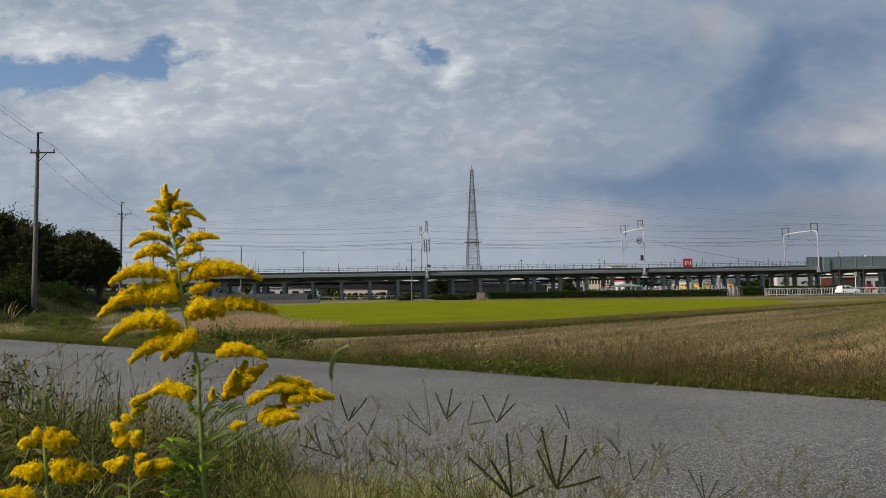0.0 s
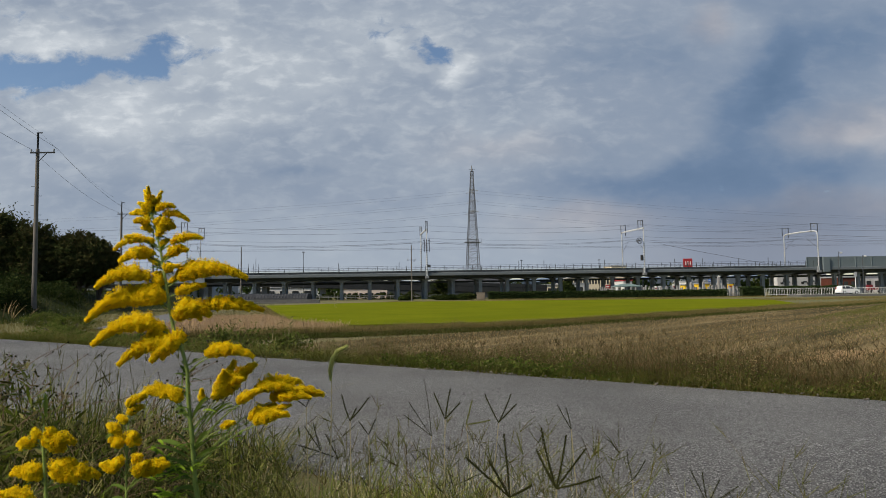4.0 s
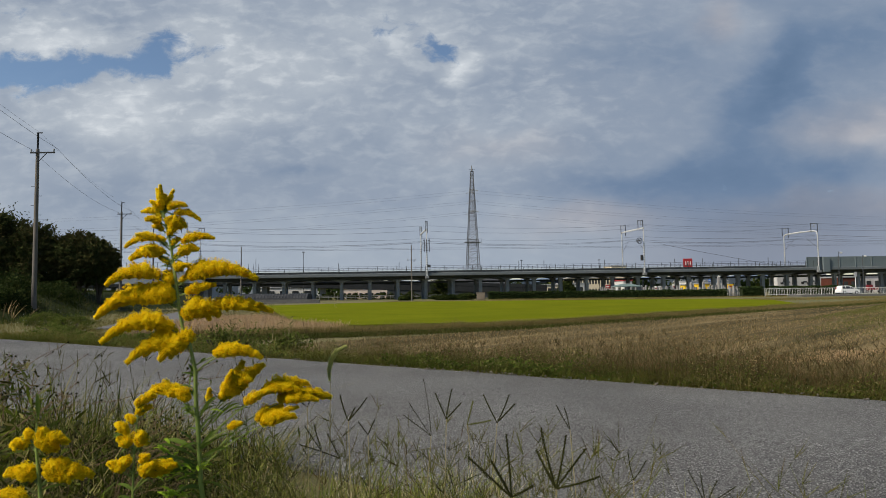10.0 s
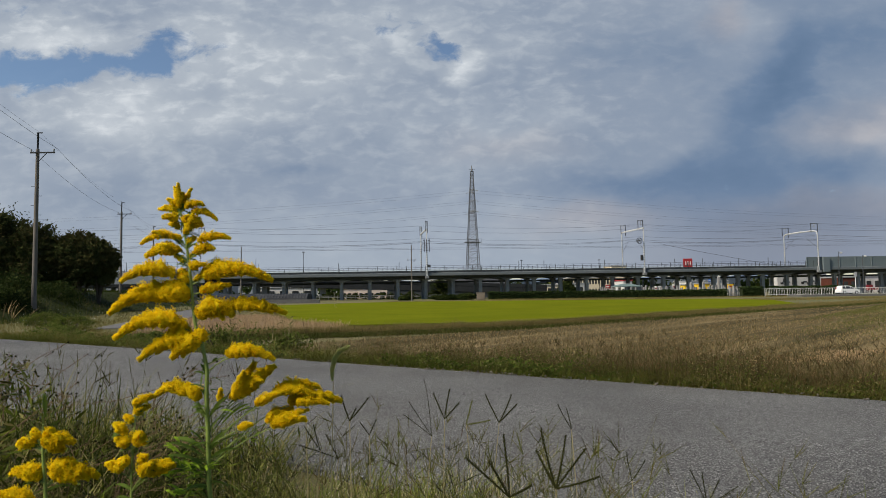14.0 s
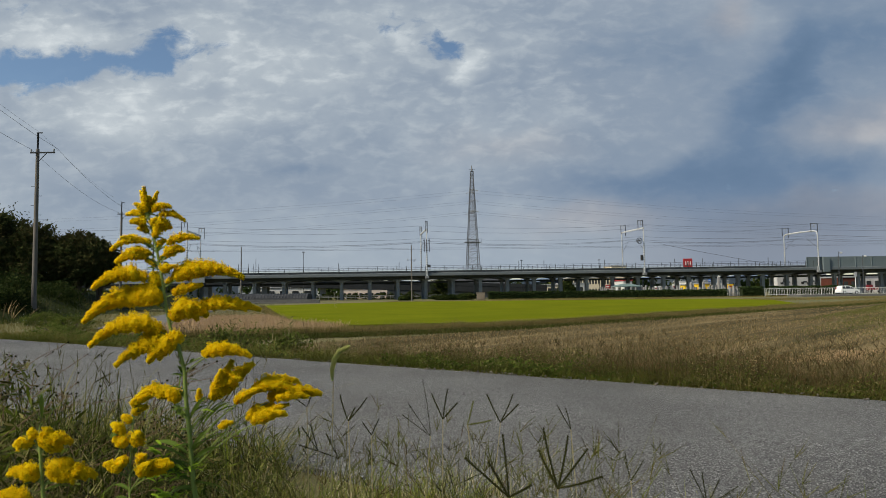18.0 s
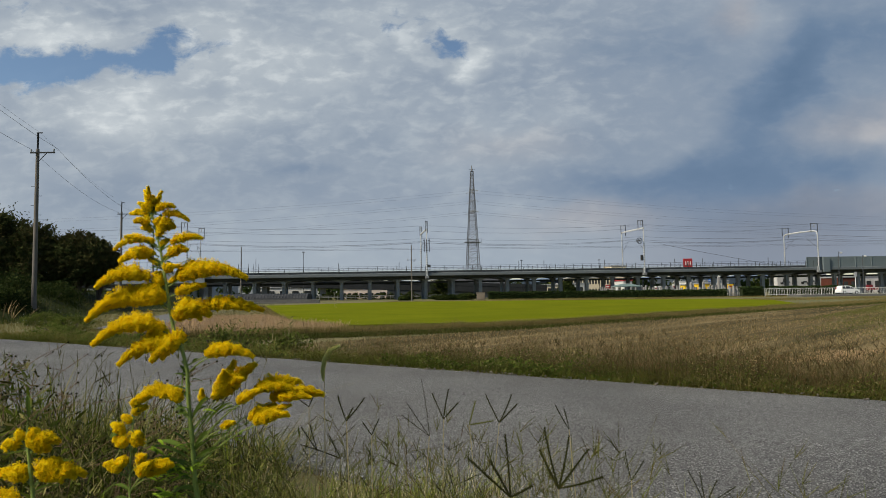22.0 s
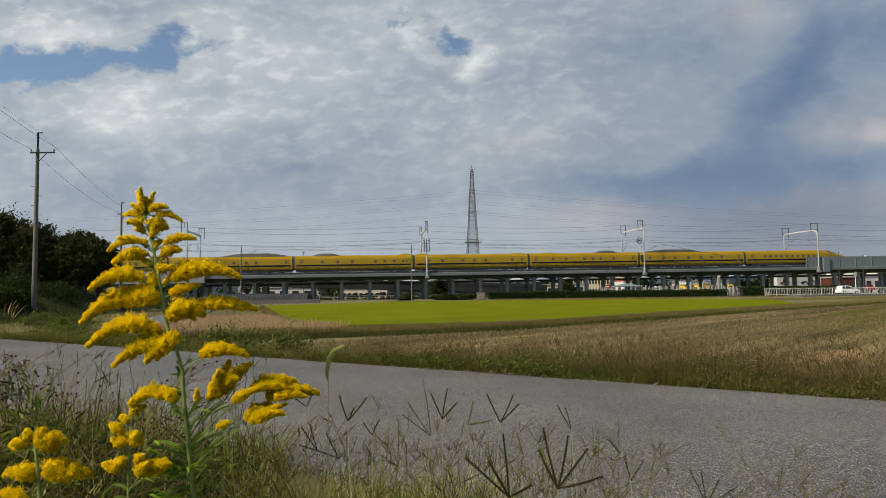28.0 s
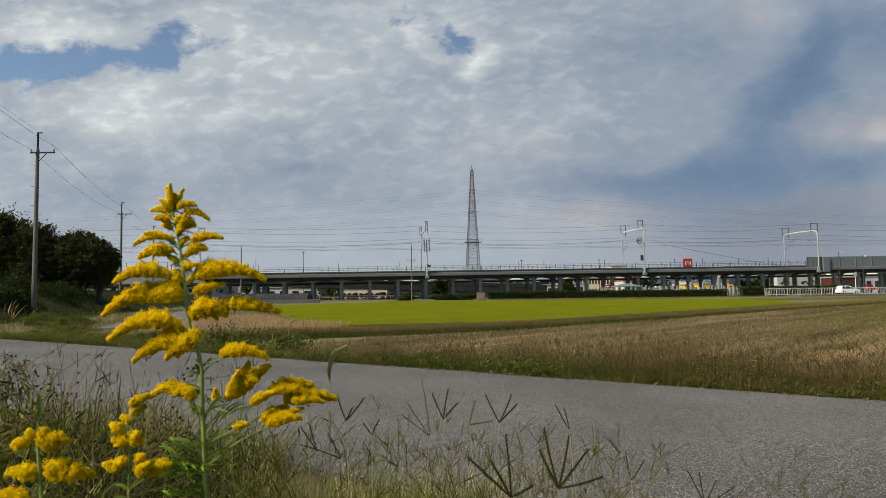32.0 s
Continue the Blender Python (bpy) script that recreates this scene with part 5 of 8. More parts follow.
def build_bank():
    rg = np.random.default_rng(640)
    xs, ys = np.linspace(-90, -21, 40), np.linspace(32, 122, 34)
    gx, gy = np.meshgrid(xs, ys)
    gzz = bank_z(gx, gy)
    v = np.stack([gx, gy, gzz], 2).reshape(-1, 3)
    i, j = np.meshgrid(np.arange(39), np.arange(33))
    a = (j * 40 + i).reshape(-1)
    me = raw_mesh("grass_bank", v, [np.stack([a, a + 1, a + 41, a + 40], 1)], mat("bank turf", (0.026, 0.034, 0.008), (0.016, 0.022, 0.005), scale=0.5, fine=6.0, rough=1.0, bump=0.6, depth=0.05))
    tagged(new("grass_bank", me), "low green bank below the trees", "bank", kind="structure")
    x, y = rg.uniform(-62, -22, 60000), 34 + 66 * rg.uniform(0, 1, 60000) ** 1.5
    keep = (np.abs(x) < 0.72 * y) & (bank_z(x, y) > FIELD_Z + rg.normal(0, 0.03, 60000))
    x, y = x[keep], y[keep]
    lump = 0.7 + 0.5 * np.sin(x * 1.3 + 2 * np.sin(y * 0.7)) * np.sin(y * 0.9)
    me = blades("bank_grass", np.column_stack([x, y, bank_z(x, y)]), rg.uniform(0.15, 0.6, len(x)) * lump + 0.06, rg.uniform(0.012, 0.028, len(x)), BANK_GRASS, bend=0.6, spread=0.7, seed=641)
    tagged(new("bank_grass", me), "long dark green grass on the bank", "grass", kind="stuff")
    # broad-leaved weeds and dry stalks in uneven patches
    n = 42000
    x, y = rg.uniform(-60, -22, n), 36 + 50 * rg.uniform(0, 1, n) ** 1.6
    z = bank_z(x, y)
    lump = np.sin(x * 0.9 + 2 * np.sin(y * 0.5)) + np.sin(y * 0.8 + 1.5 * np.sin(x * 0.6)) + rg.normal(0, 0.5, n)
    keep = (np.abs(x) < 0.72 * y) & (z > FIELD_Z) & (lump > 0.1)
    x, y, z, lump = x[keep], y[keep], z[keep], lump[keep]
    me = leaves("bank_weeds", np.column_stack([x, y, z + rg.uniform(0, 1, len(x)) * (0.15 + 0.3 * np.clip(lump, 0, 1.5))]), 0.06, BANK_WEED, 643, 2.0)
    tagged(new("bank_weeds", me), "rough leafy weeds in patches on the bank", "weeds", kind="stuff")
    n = 5000
    x, y = rg.uniform(-50, -23, n), rg.uniform(38, 62, n)
    keep = (np.abs(x) < 0.72 * y) & (bank_z(x, y) > FIELD_Z) & (np.sin(x * 0.7) * np.sin(y * 0.6 + 1) > 0.1)
    x, y = x[keep], y[keep]
    me = blades("bank_dry_stalks", np.column_stack([x, y, bank_z(x, y)]), rg.uniform(0.3, 0.75, len(x)), np.full(len(x), 0.012), LEVEE_DRY, bend=0.5, spread=0.4, seed=644)
    tagged(new("bank_dry_stalks", me), "dry brown stalks on the bank", "grass", kind="stuff")
    # pale plumes
    n = 26
    x, y = rg.uniform(-27.5, -24.3, n), rg.uniform(39, 42, n)
    me = blades("plume_grass", np.column_stack([x, y, bank_z(x, y)]), rg.uniform(0.7, 1.1, n), np.full(n, 0.09), STRAW, bend=0.3, spread=0.2, seed=642)
    tagged(new("plume_grass", me), "pale dry grass plumes on the bank", "grass", kind="stuff")


BANK_WEED = leafy("bank weed leaves", [(0.014, 0.026, 0.004), (0.026, 0.042, 0.007), (0.05, 0.064, 0.012), (0.085, 0.08, 0.022), (0.010, 0.018, 0.003)], through=0.25)
BANK_GRASS = leafy("bank grass", [(0.015, 0.028, 0.004), (0.024, 0.040, 0.006), (0.034, 0.046, 0.009), (0.065, 0.058, 0.016)], through=0.25, patch=0.5, patch_scale=0.3)
build_bank()
BARK = mat("bark", (0.09, 0.075, 0.06), (0.05, 0.042, 0.035), scale=3.0, fine=20.0, rough=0.95, bump=0.6)
LEAF_DARK = leafy("dark tree leaves", [(0.028, 0.042, 0.013), (0.040, 0.054, 0.017), (0.058, 0.064, 0.022), (0.075, 0.062, 0.026), (0.023, 0.034, 0.011)], through=0.2, patch=0.5, patch_scale=0.5)
LEAF_HEDGE = leafy("hedge leaves", [(0.020, 0.036, 0.012), (0.030, 0.048, 0.016), (0.042, 0.058, 0.02)], through=0.15)


def build_tree(x, y, h, rx, rz, seed, label="dense dark green tree with a rounded ragged crown"):
    """Forked trunk, many limbs, and feathery sprays of leaves that reach outwards and up beyond the dense inner crown."""
    t = thing("tree", pose(x, y, FIELD_Z), label, "tree", group="trees beside the poles")
    rg = random.Random(seed)
    nr = np.random.default_rng(seed)
    bm = bmesh.new()
    cz = h - rz
    tube(bm, [(0, 0, -0.3), (0.1, 0, h * 0.18), (rg.uniform(-.2, .2), 0.1, h * 0.35), (rg.uniform(-.4, .4), 0, cz + 0.2 * rz)], 0.24, n=8, r_end=0.08)
    tips = []
    for k in range(16):
        a = rg.uniform(0, math.tau)
        z0 = h * rg.uniform(0.12, 0.4)
        r = rx * rg.uniform(0.6, 0.95)
        e = Vector((math.cos(a) * r, math.sin(a) * r, cz + rz * rg.uniform(-0.5, 0.75) * math.sqrt(max(0.05, 1 - (r / rx) ** 2 * 0.8))))
        tube(bm, [(0, 0, z0), e * 0.45 + Vector((0, 0, z0 * 0.5)), e], 0.10, n=5, r_end=0.02)
        tips.append(e)
    part("trunk", bm, BARK, t)
    inner = clumps(230, (rx * 0.9, rx * 0.9, rz * 0.9), seed, per=170, tight=0.12) + np.array([0, 0, cz])
    rows = [inner]
    for k in range(150):
        d = nr.normal(size=3)
        d[1] -= 0.4
        d[2] = abs(d[2]) * 0.9 + 0.1 if k % 4 else -abs(d[2]) * 0.5
        d /= np.linalg.norm(d)
        foot = d * np.array([rx, rx, rz]) * nr.uniform(0.72, 0.92) + np.array([0, 0, cz])
        way = d + np.array([nr.normal(0, 0.35), nr.normal(0, 0.35), nr.uniform(0.0, 0.6)])
        way /= np.linalg.norm(way)
        u = nr.uniform(0, 1, 130)[:, None]
        ln = nr.uniform(0.55, 1.25) * min(1.0, rx / 2.2)
        rows.append(foot + way * u * ln - np.array([0, 0, 0.35]) * u ** 2 * ln + nr.normal(0, 0.13, (130, 3)) * (1.1 - u) * np.array([1, 1, 0.6]))
    pts = np.concatenate(rows)
    pts = pts[pts[:, 2] > 0.3]
    part("crown", leaves("crown", pts, 0.11, LEAF_DARK, seed, 2.2), None, t)
    return t


for tx, ty, th, trx, trz, sd in ((-52.0, 64.0, 10.6, 5.5, 4.9, 1), (-43.5, 63.0, 9.7, 4.6, 4.5, 2), (-38.8, 60.0, 8.9, 3.5, 4.2, 3), (-35.2, 60.0, 7.7, 2.5, 3.6, 6), (-31.9, 61.0, 6.8, 2.6, 2.3, 4), (-30.3, 61.0, 6.2, 1.55, 2.0, 5)):
    build_tree(tx, ty, th, trx, trz, sd)


def build_shrub(x, y, rx, ry, h, seed, material, label, n=60, leaf=0.12, group="", name="shrub"):
    s = thing(name, pose(x, y, FIELD_Z), label, "shrub", group)
    rg = random.Random(seed)
    for k in range(6):
        bm = bmesh.new()
        a = rg.uniform(0, math.tau)
        tube(bm, [(0, 0, -0.1), (math.cos(a) * rx * 0.3, math.sin(a) * ry * 0.3, h * 0.4), (math.cos(a) * rx * 0.6, math.sin(a) * ry * 0.6, h * 0.8)], min(0.03, 0.012 + 0.012 * h), n=4, r_end=0.008)
        part("stem", bm, BARK, s)
    pts = clumps(n, (rx, ry, h * 0.55), seed, per=110, tight=0.17) + np.array([0, 0, h * 0.5])
    pts = pts[pts[:, 2] > 0.0]
    part("leaves", leaves("leaves", pts, leaf, material, seed), None, s)
    return s


LEAF_MID = leafy("undergrowth leaves", [(0.014, 0.026, 0.007), (0.022, 0.036, 0.009), (0.032, 0.046, 0.012), (0.06, 0.066, 0.02)], through=0.25)
for k, (sx, sy, srx, sh) in enumerate(((-33.5, 50.0, 3.0, 1.5), (-31.5, 51.0, 2.0, 0.8), (-31.0, 44.0, 2.0, 1.0), (-36.0, 46.0, 3.0, 1.9), (-40.0, 52.0, 3.0, 2.6), (-31.6, 48.0, 2.2, 2.4), (-29.6, 47.0, 1.5, 1.7), (-40.5, 92.0, 2.2, 1.3), (-29.4, 43.0, 1.5, 1.6), (-28.3, 45.0, 1.6, 3.0), (-26.9, 42.2, 1.1, 1.9), (-30.2, 53.0, 1.8, 2.3), (-32.5, 57.0, 2.6, 2.6))):
    build_shrub(sx, sy, srx, 2.0, sh, 20 + k, LEAF_MID, "rough green undergrowth below the trees", n=60, leaf=0.09, group="undergrowth")


def build_hedge(x0, y0, x1, y1, h, w, seed, n=24000):
    """A clipped evergreen hedge: a dark core under thousands of leaves."""
    hd = thing("hedge", pose(x0, y0, FIELD_Z, 0, 0, math.degrees(math.atan2(y1 - y0, x1 - x0))), "clipped dark green hedge in front of the graveyard", "hedge")
    ln = math.hypot(x1 - x0, y1 - y0)
    bm = bmesh.new()
    box(bm, ln / 2, 0, 0, ln - 0.3, w * 0.75, h - 0.15, bevel=0.15)
    part("core", bm, mat("hedge core", (0.012, 0.018, 0.008), (0.02, 0.026, 0.011), rough=1.0), hd)
    rg = np.random.default_rng(seed)
    x = rg.uniform(0, ln, n)
    top = rg.uniform(0, 1, n) < 0.45
    z = np.where(top, h + rg.normal(0, 0.06, n) + 0.06 * np.sin(x * 1.7), rg.uniform(0, h, n))
    y = np.where(top, rg.uniform(-w / 2, w / 2, n), np.where(rg.uniform(0, 1, n) < 0.75, -w / 2, w / 2) + rg.normal(0, 0.05, n))
    part("leaves", leaves("leaves", np.column_stack([x, y, z]), 0.13, LEAF_HEDGE, seed), None, hd)
    return hd


build_hedge(8.0, 126.0, 53.5, 131.5, 1.3, 1.4, 71)
build_hedge(55.0, 129.0, 59.2, 129.6, 1.7, 1.6, 72, 5000)
build_hedge(59.4, 126.6, 75.0, 127.7, 1.75, 1.0, 73, 8000)


# ---- beside and beyond the viaduct ----
WHITE_PAINT = plain("white paint", (0.72, 0.72, 0.70), rough=0.5)
GRANITE = mat("grave granite", (0.28, 0.275, 0.265), (0.17, 0.165, 0.16), scale=2.0, fine=30.0, rough=0.7, vary=0.25)
GLASS_DARK = plain("dark window glass", (0.03, 0.035, 0.04), rough=0.08)
RED_PAINT = plain("red paint", (0.30, 0.02, 0.026), rough=0.5)
ROOF_DARK = mat("dark roof tiles", (0.055, 0.058, 0.065), (0.035, 0.037, 0.042), scale=1.0, fine=6.0, rough=0.6, bump=0.5, depth=0.05)
CREAM = mat("cream wall", (0.66, 0.57, 0.42), (0.56, 0.48, 0.35), scale=0.4, fine=6.0)
WALL_WHITE = mat("white cladding", (0.55, 0.55, 0.54), (0.44, 0.44, 0.43), scale=0.3, fine=5.0, rough=0.6)
WALL_GREY = mat("grey cladding", (0.30, 0.31, 0.32), (0.22, 0.23, 0.24), scale=0.3, fine=5.0, rough=0.6)
BROWN_RED = mat("red-brown cladding", (0.095, 0.032, 0.022), (0.065, 0.023, 0.017), scale=0.4, fine=5.0)


def build_graves():
    rg = random.Random(81)
    protos = []
    for h, w in ((1.1, 0.27), (1.3, 0.3), (0.85, 0.36), (1.5, 0.26)):
        bm = bmesh.new()
        box(bm, 0, 0, 0, w * 2.1, w * 2.1, 0.28, bevel=0.02)
        base = bm
        g = thing("gravestone", pose(0, 0, -50), "grey granite gravestone behind the hedge", "gravestone", group="gravestones")
        part("plinth", base, GRANITE, g)
        bm = bmesh.new()
        box(bm, 0, 0, 0.28, w * 1.5, w * 1.5, 0.25, bevel=0.02)
        part("step", bm, GRANITE, g)
        bm = bmesh.new()
        box(bm, 0, 0, 0.53, w, w, h, bevel=0.05)
        part("stone", bm, GRANITE, g)
        protos.append(g)
    k = 0
    first = [True] * 4
    for row in range(3):
        x = 31.0
        while x < 60.0:
            i = rg.randrange(4)
            y = 133.5 + row * 1.7 + (x - 31) * 0.12 + rg.uniform(-0.2, 0.2)
            m = pose(x, y, FIELD_Z + 0.15 * row, 0, 0, 7 + rg.uniform(-4, 4))
            if first[i]:
                protos[i].matrix_basis, first[i] = m, False
            else:
                copy_thing(protos[i], m)
            x += rg.uniform(0.65, 1.1) if x < 50 or x > 55 else rg.uniform(0.55, 0.9)
            k += 1
    for x, h in ((47.7, 2.9), (50.2, 3.0), (53.3, 4.0)):
        g = thing("stone_pillar", pose(x, 134.0 + (x - 47) * 0.1, FIELD_Z, 0, 0, 6), "tall pale square stone pillar in the graveyard", "stone pillar", group="stone pillars")
        bm = bmesh.new()
        box(bm, 0, 0, 0, 1.1, 1.1, 0.5, bevel=0.03)
        part("plinth", bm, GRANITE, g)
        bm = bmesh.new()
        box(bm, 0, 0, 0.5, 0.42, 0.42, h - 0.75, bevel=0.04)
        bmesh.ops.create_cone(bm, cap_ends=True, segments=4, radius1=0.27, radius2=0.02, depth=0.25, matrix=Matrix.Translation((0, 0, h - 0.12)) @ Matrix.Rotation(math.pi / 4, 4, "Z"))
        part("shaft", bm, GRANITE, g)


build_graves()


def build_pavilion():
    p = thing("pavilion", pose(36.0, 137.0, FIELD_Z, 0, 0, 7), "small open shelter with a pale green hipped roof", "shelter")
    green = mat("pale green roof", (0.15, 0.21, 0.195), (0.11, 0.155, 0.148), scale=0.8, fine=8.0, rough=0.6)
    for x in (-2.2, 2.2):
        for y in (-1.3, 1.3):
            bm = bmesh.new()
            box(bm, x, y, 0, 0.14, 0.14, 2.15, bevel=0.02)
            part("post", bm, WALL_GREY, p)
    bm = bmesh.new()
    loft(bm, [[(-2.5, -1.8, 2.1), (2.5, -1.8, 2.1), (2.5, 1.8, 2.1), (-2.5, 1.8, 2.1)], [(-2.5, -1.8, 2.22), (2.5, -1.8, 2.22), (2.5, 1.8, 2.22), (-2.5, 1.8, 2.22)],
              [(-0.7, -0.05, 2.75), (0.7, -0.05, 2.75), (0.7, 0.05, 2.75), (-0.7, 0.05, 2.75)]])
    part("roof", bm, green, p)


build_pavilion()


def build_white_fence():
    f = thing("pipe_fence", pose(57.5, 124.5, FIELD_Z, 0, 0, 4), "white painted steel pipe fence along the lane", "fence")
    n, gap = 160, 0.3
    for z, r in ((0.35, 0.022), (1.42, 0.032)):
        bm = bmesh.new()
        cyl(bm, (0, 0, z), (n * gap, 0, z), r, n=8)
        part("rail", bm, WHITE_PAINT, f)
    bm = bmesh.new()
    cyl(bm, (0, 0, 0.35), (0, 0, 1.42), 0.017, n=6)
    bar = mesh_of("baluster", bm, WHITE_PAINT)
    bm = bmesh.new()
    cyl(bm, (0, 0, -0.2), (0, 0, 1.46), 0.04, n=8)
    post = mesh_of("post", bm, WHITE_PAINT)
    for k in range(n + 1):
        if k % 7 == 0:
            placed("post", post, f, pose(k * gap, 0, 0))
        else:
            placed("baluster", bar, f, pose(k * gap, 0, 0))


build_white_fence()


def build_lane():
    """A raised lane behind the fields on which the car stands, and a narrow lane beside the poles."""
    bm = bmesh.new()
    m = pose(80, 121.5, 0, 0, 0, 4)
    box(bm, 15, 0, FIELD_Z - 0.2, 69, 4.0, 0.5, bevel=0.05, m=m)
    asphalt = mat("grey lane", (0.13, 0.13, 0.126), (0.09, 0.09, 0.087), scale=0.6, fine=14.0, rough=0.9)
    tagged(new("lane", mesh_of("lane", bm, asphalt)), "grey asphalt lane behind the fields", "lane", kind="structure")
    bm = bmesh.new()
    m = pose(-17.5, 45.5, 0, 0, 0, 104.3)
    box(bm, 12, 0, FIELD_Z - 0.2, 56, 2.7, 0.26, bevel=0.03, m=m)
    worn = mat("worn side lane", (0.15, 0.15, 0.152), (0.10, 0.10, 0.10), scale=0.8, fine=14.0, rough=0.9, stain=(0.07, 0.062, 0.05))
    tagged(new("side_lane", mesh_of("side_lane", bm, worn)), "narrow grey lane between weeds", "lane", kind="structure")


build_lane()


def build_car():
    """A white hatchback seen from its side."""
    c = thing("car", pose(70.3, 121.2, FIELD_Z + 0.3, 0, 0, 4), "white hatchback car parked on the lane", "car")
    paint = plain("white car paint", (0.78, 0.78, 0.77), rough=0.2)
    prof = [(x * 0.87, z * 0.97) for x, z in [(-1.95, 0.28), (-1.97, 0.62), (-1.9, 0.95), (-1.72, 1.38), (-1.45, 1.5), (-0.3, 1.54), (0.35, 1.46), (1.05, 0.98), (1.75, 0.84), (1.97, 0.62), (1.97, 0.3)]]
    bm = bmesh.new()
    rings = []
    for y, s, dz in ((-0.84, 0.97, 0.0), (-0.8, 1.0, 0.0), (-0.55, 1.0, 0.02), (0.55, 1.0, 0.02), (0.8, 1.0, 0.0), (0.84, 0.97, 0.0)):
        rings.append([(x * s, y * (0.86 if z > 1.0 else 1.0), z * (0.98 if abs(y) > 0.7 else 1.0) + dz) for x, z in prof])
    loft(bm, rings)
    bmesh.ops.recalc_face_normals(bm, faces=bm.faces)
    part("body", bm, paint, c)
    for side in (-1, 1):
        for x0, x1 in ((-1.4, -0.85), (-0.78, -0.05), (0.02, 0.62)):
            bm = bmesh.new()
            y = side * 0.752
            t0 = 1.38 if x1 < 0.5 else 1.32
            lo, cut = side * 0.845, 0.38 if x1 > 0.5 else 0.03
            loft(bm, [[(x0, lo + k, 0.97), (x1, lo + k, 0.97), (x1 - cut, y + k, t0), (x0 + 0.05, y + k, t0)] for k in (-0.014, 0.014)])
            part("side_window", bm, GLASS_DARK, c)
    for x in (-1.08, 1.1):
        for side in (-1, 1):
            bm = bmesh.new()
            cyl(bm, (x, side * 0.7, 0.31), (x, side * 0.87, 0.31), 0.31, n=18)
            w = part("wheel", bm, BLACK, c)
            bm = bmesh.new()
            cyl(bm, (x, side * 0.84, 0.31), (x, side * 0.885, 0.31), 0.2, n=14)
            part("rim", bm, GALV, w, "silver wheel rim")
    bm = bmesh.new()
    box(bm, -1.67, 0.55, 0.85, 0.08, 0.2, 0.35)
    part("tail_light", bm, RED_PAINT, c)
    bm = bmesh.new()
    box(bm, 1.6, -0.6, 0.64, 0.16, 0.3, 0.16, bevel=0.03)
    part("headlight", bm, GALV, c)
    return c


build_car()


def build_lamp_post(x, y, h, r=0.09):
    p = thing("lamp_post", pose(x, y, FIELD_Z), "grey steel lamp post with a round head", "lamp post", group="lamp posts")
    bm = bmesh.new()
    cyl(bm, (0, 0, -0.3), (0, 0, h), r, r * 0.6, n=10)
    part("pole", bm, FENCE, p)
    bm = bmesh.new()
    tube(bm, [(0, 0, h - 0.4), (0.15, -0.1, h - 0.15), (0.4, -0.15, h - 0.15)], 0.04)
    part("bracket", bm, FENCE, p)
    bm = bmesh.new()
    bmesh.ops.create_uvsphere(bm, u_segments=12, v_segments=8, radius=0.2, matrix=Matrix.Translation((0.45, -0.15, h - 0.22)) @ Matrix.Diagonal((1.3, 1, 0.8, 1)))
    part("lamp_head", bm, GALV, p)


for lx, ly, lh in ((72.6, 127.5, 8.1), (77.2, 127.8, 7.4)):
    build_lamp_post(lx, ly, lh)
for lx, ly, lh, head in ((-33.0, 164.0, 11.2, 0.42), (-40.6, 150.5, 9.2, 0.0), (17.7, 157.0, 8.4, 0.3), (35.9, 160.0, 8.4, 0.34)):
    p = thing("lamp_post", pose(lx, ly, FIELD_Z), "thin grey steel post beyond the viaduct railing", "lamp post", group="lamp posts")
    bm = bmesh.new()
    cyl(bm, (0, 0, -0.3), (0, 0, lh), 0.07, 0.05, n=8)
    part("pole", bm, FENCE, p)
    if head:
        bm = bmesh.new()
        box(bm, 0, 0, lh, head * 1.6, head, 0.16, bevel=0.05)
        part("lamp_head", bm, FENCE, p)
p = thing("signal_post", pose(75.6, 127.6, FIELD_Z), "white post with a small box", "post")
bm = bmesh.new()
cyl(bm, (0, 0, -0.2), (0, 0, 4.2), 0.07, n=8)
part("post", bm, WHITE_PAINT, p)
bm = bmesh.new()
box(bm, 0, -0.12, 3.4, 0.42, 0.28, 0.9, bevel=0.03)
part("box", bm, WALL_GREY, p)
for px, py, ph, pa in ((-5.7, 125.0, 10.0, 0.9), (-35.2, 121.0, 9.7, 0.0)):
    build_pole(px, py, ph, r=0.13, arm=pa, drop=2.45, steps=False, tip=False, kind_label="slim concrete pole beside the viaduct")
bm = bmesh.new()
box(bm, 0, 0, 0, 1.45, 1.1, 1.3, bevel=0.05)
box(bm, 0, -0.56, 0.15, 1.1, 0.04, 0.95, bevel=0.01)
box(bm, 0, 0, 1.3, 1.6, 1.25, 0.08, bevel=0.02)
tagged(new("pump_box", mesh_of("pump_box", bm, mat("weathered box", (0.22, 0.185, 0.145), (0.15, 0.125, 0.10), scale=1.5, fine=12.0))), "small weathered brown utility box at the field's edge", "utility box").location = (6.8, 127.0, FIELD_Z)


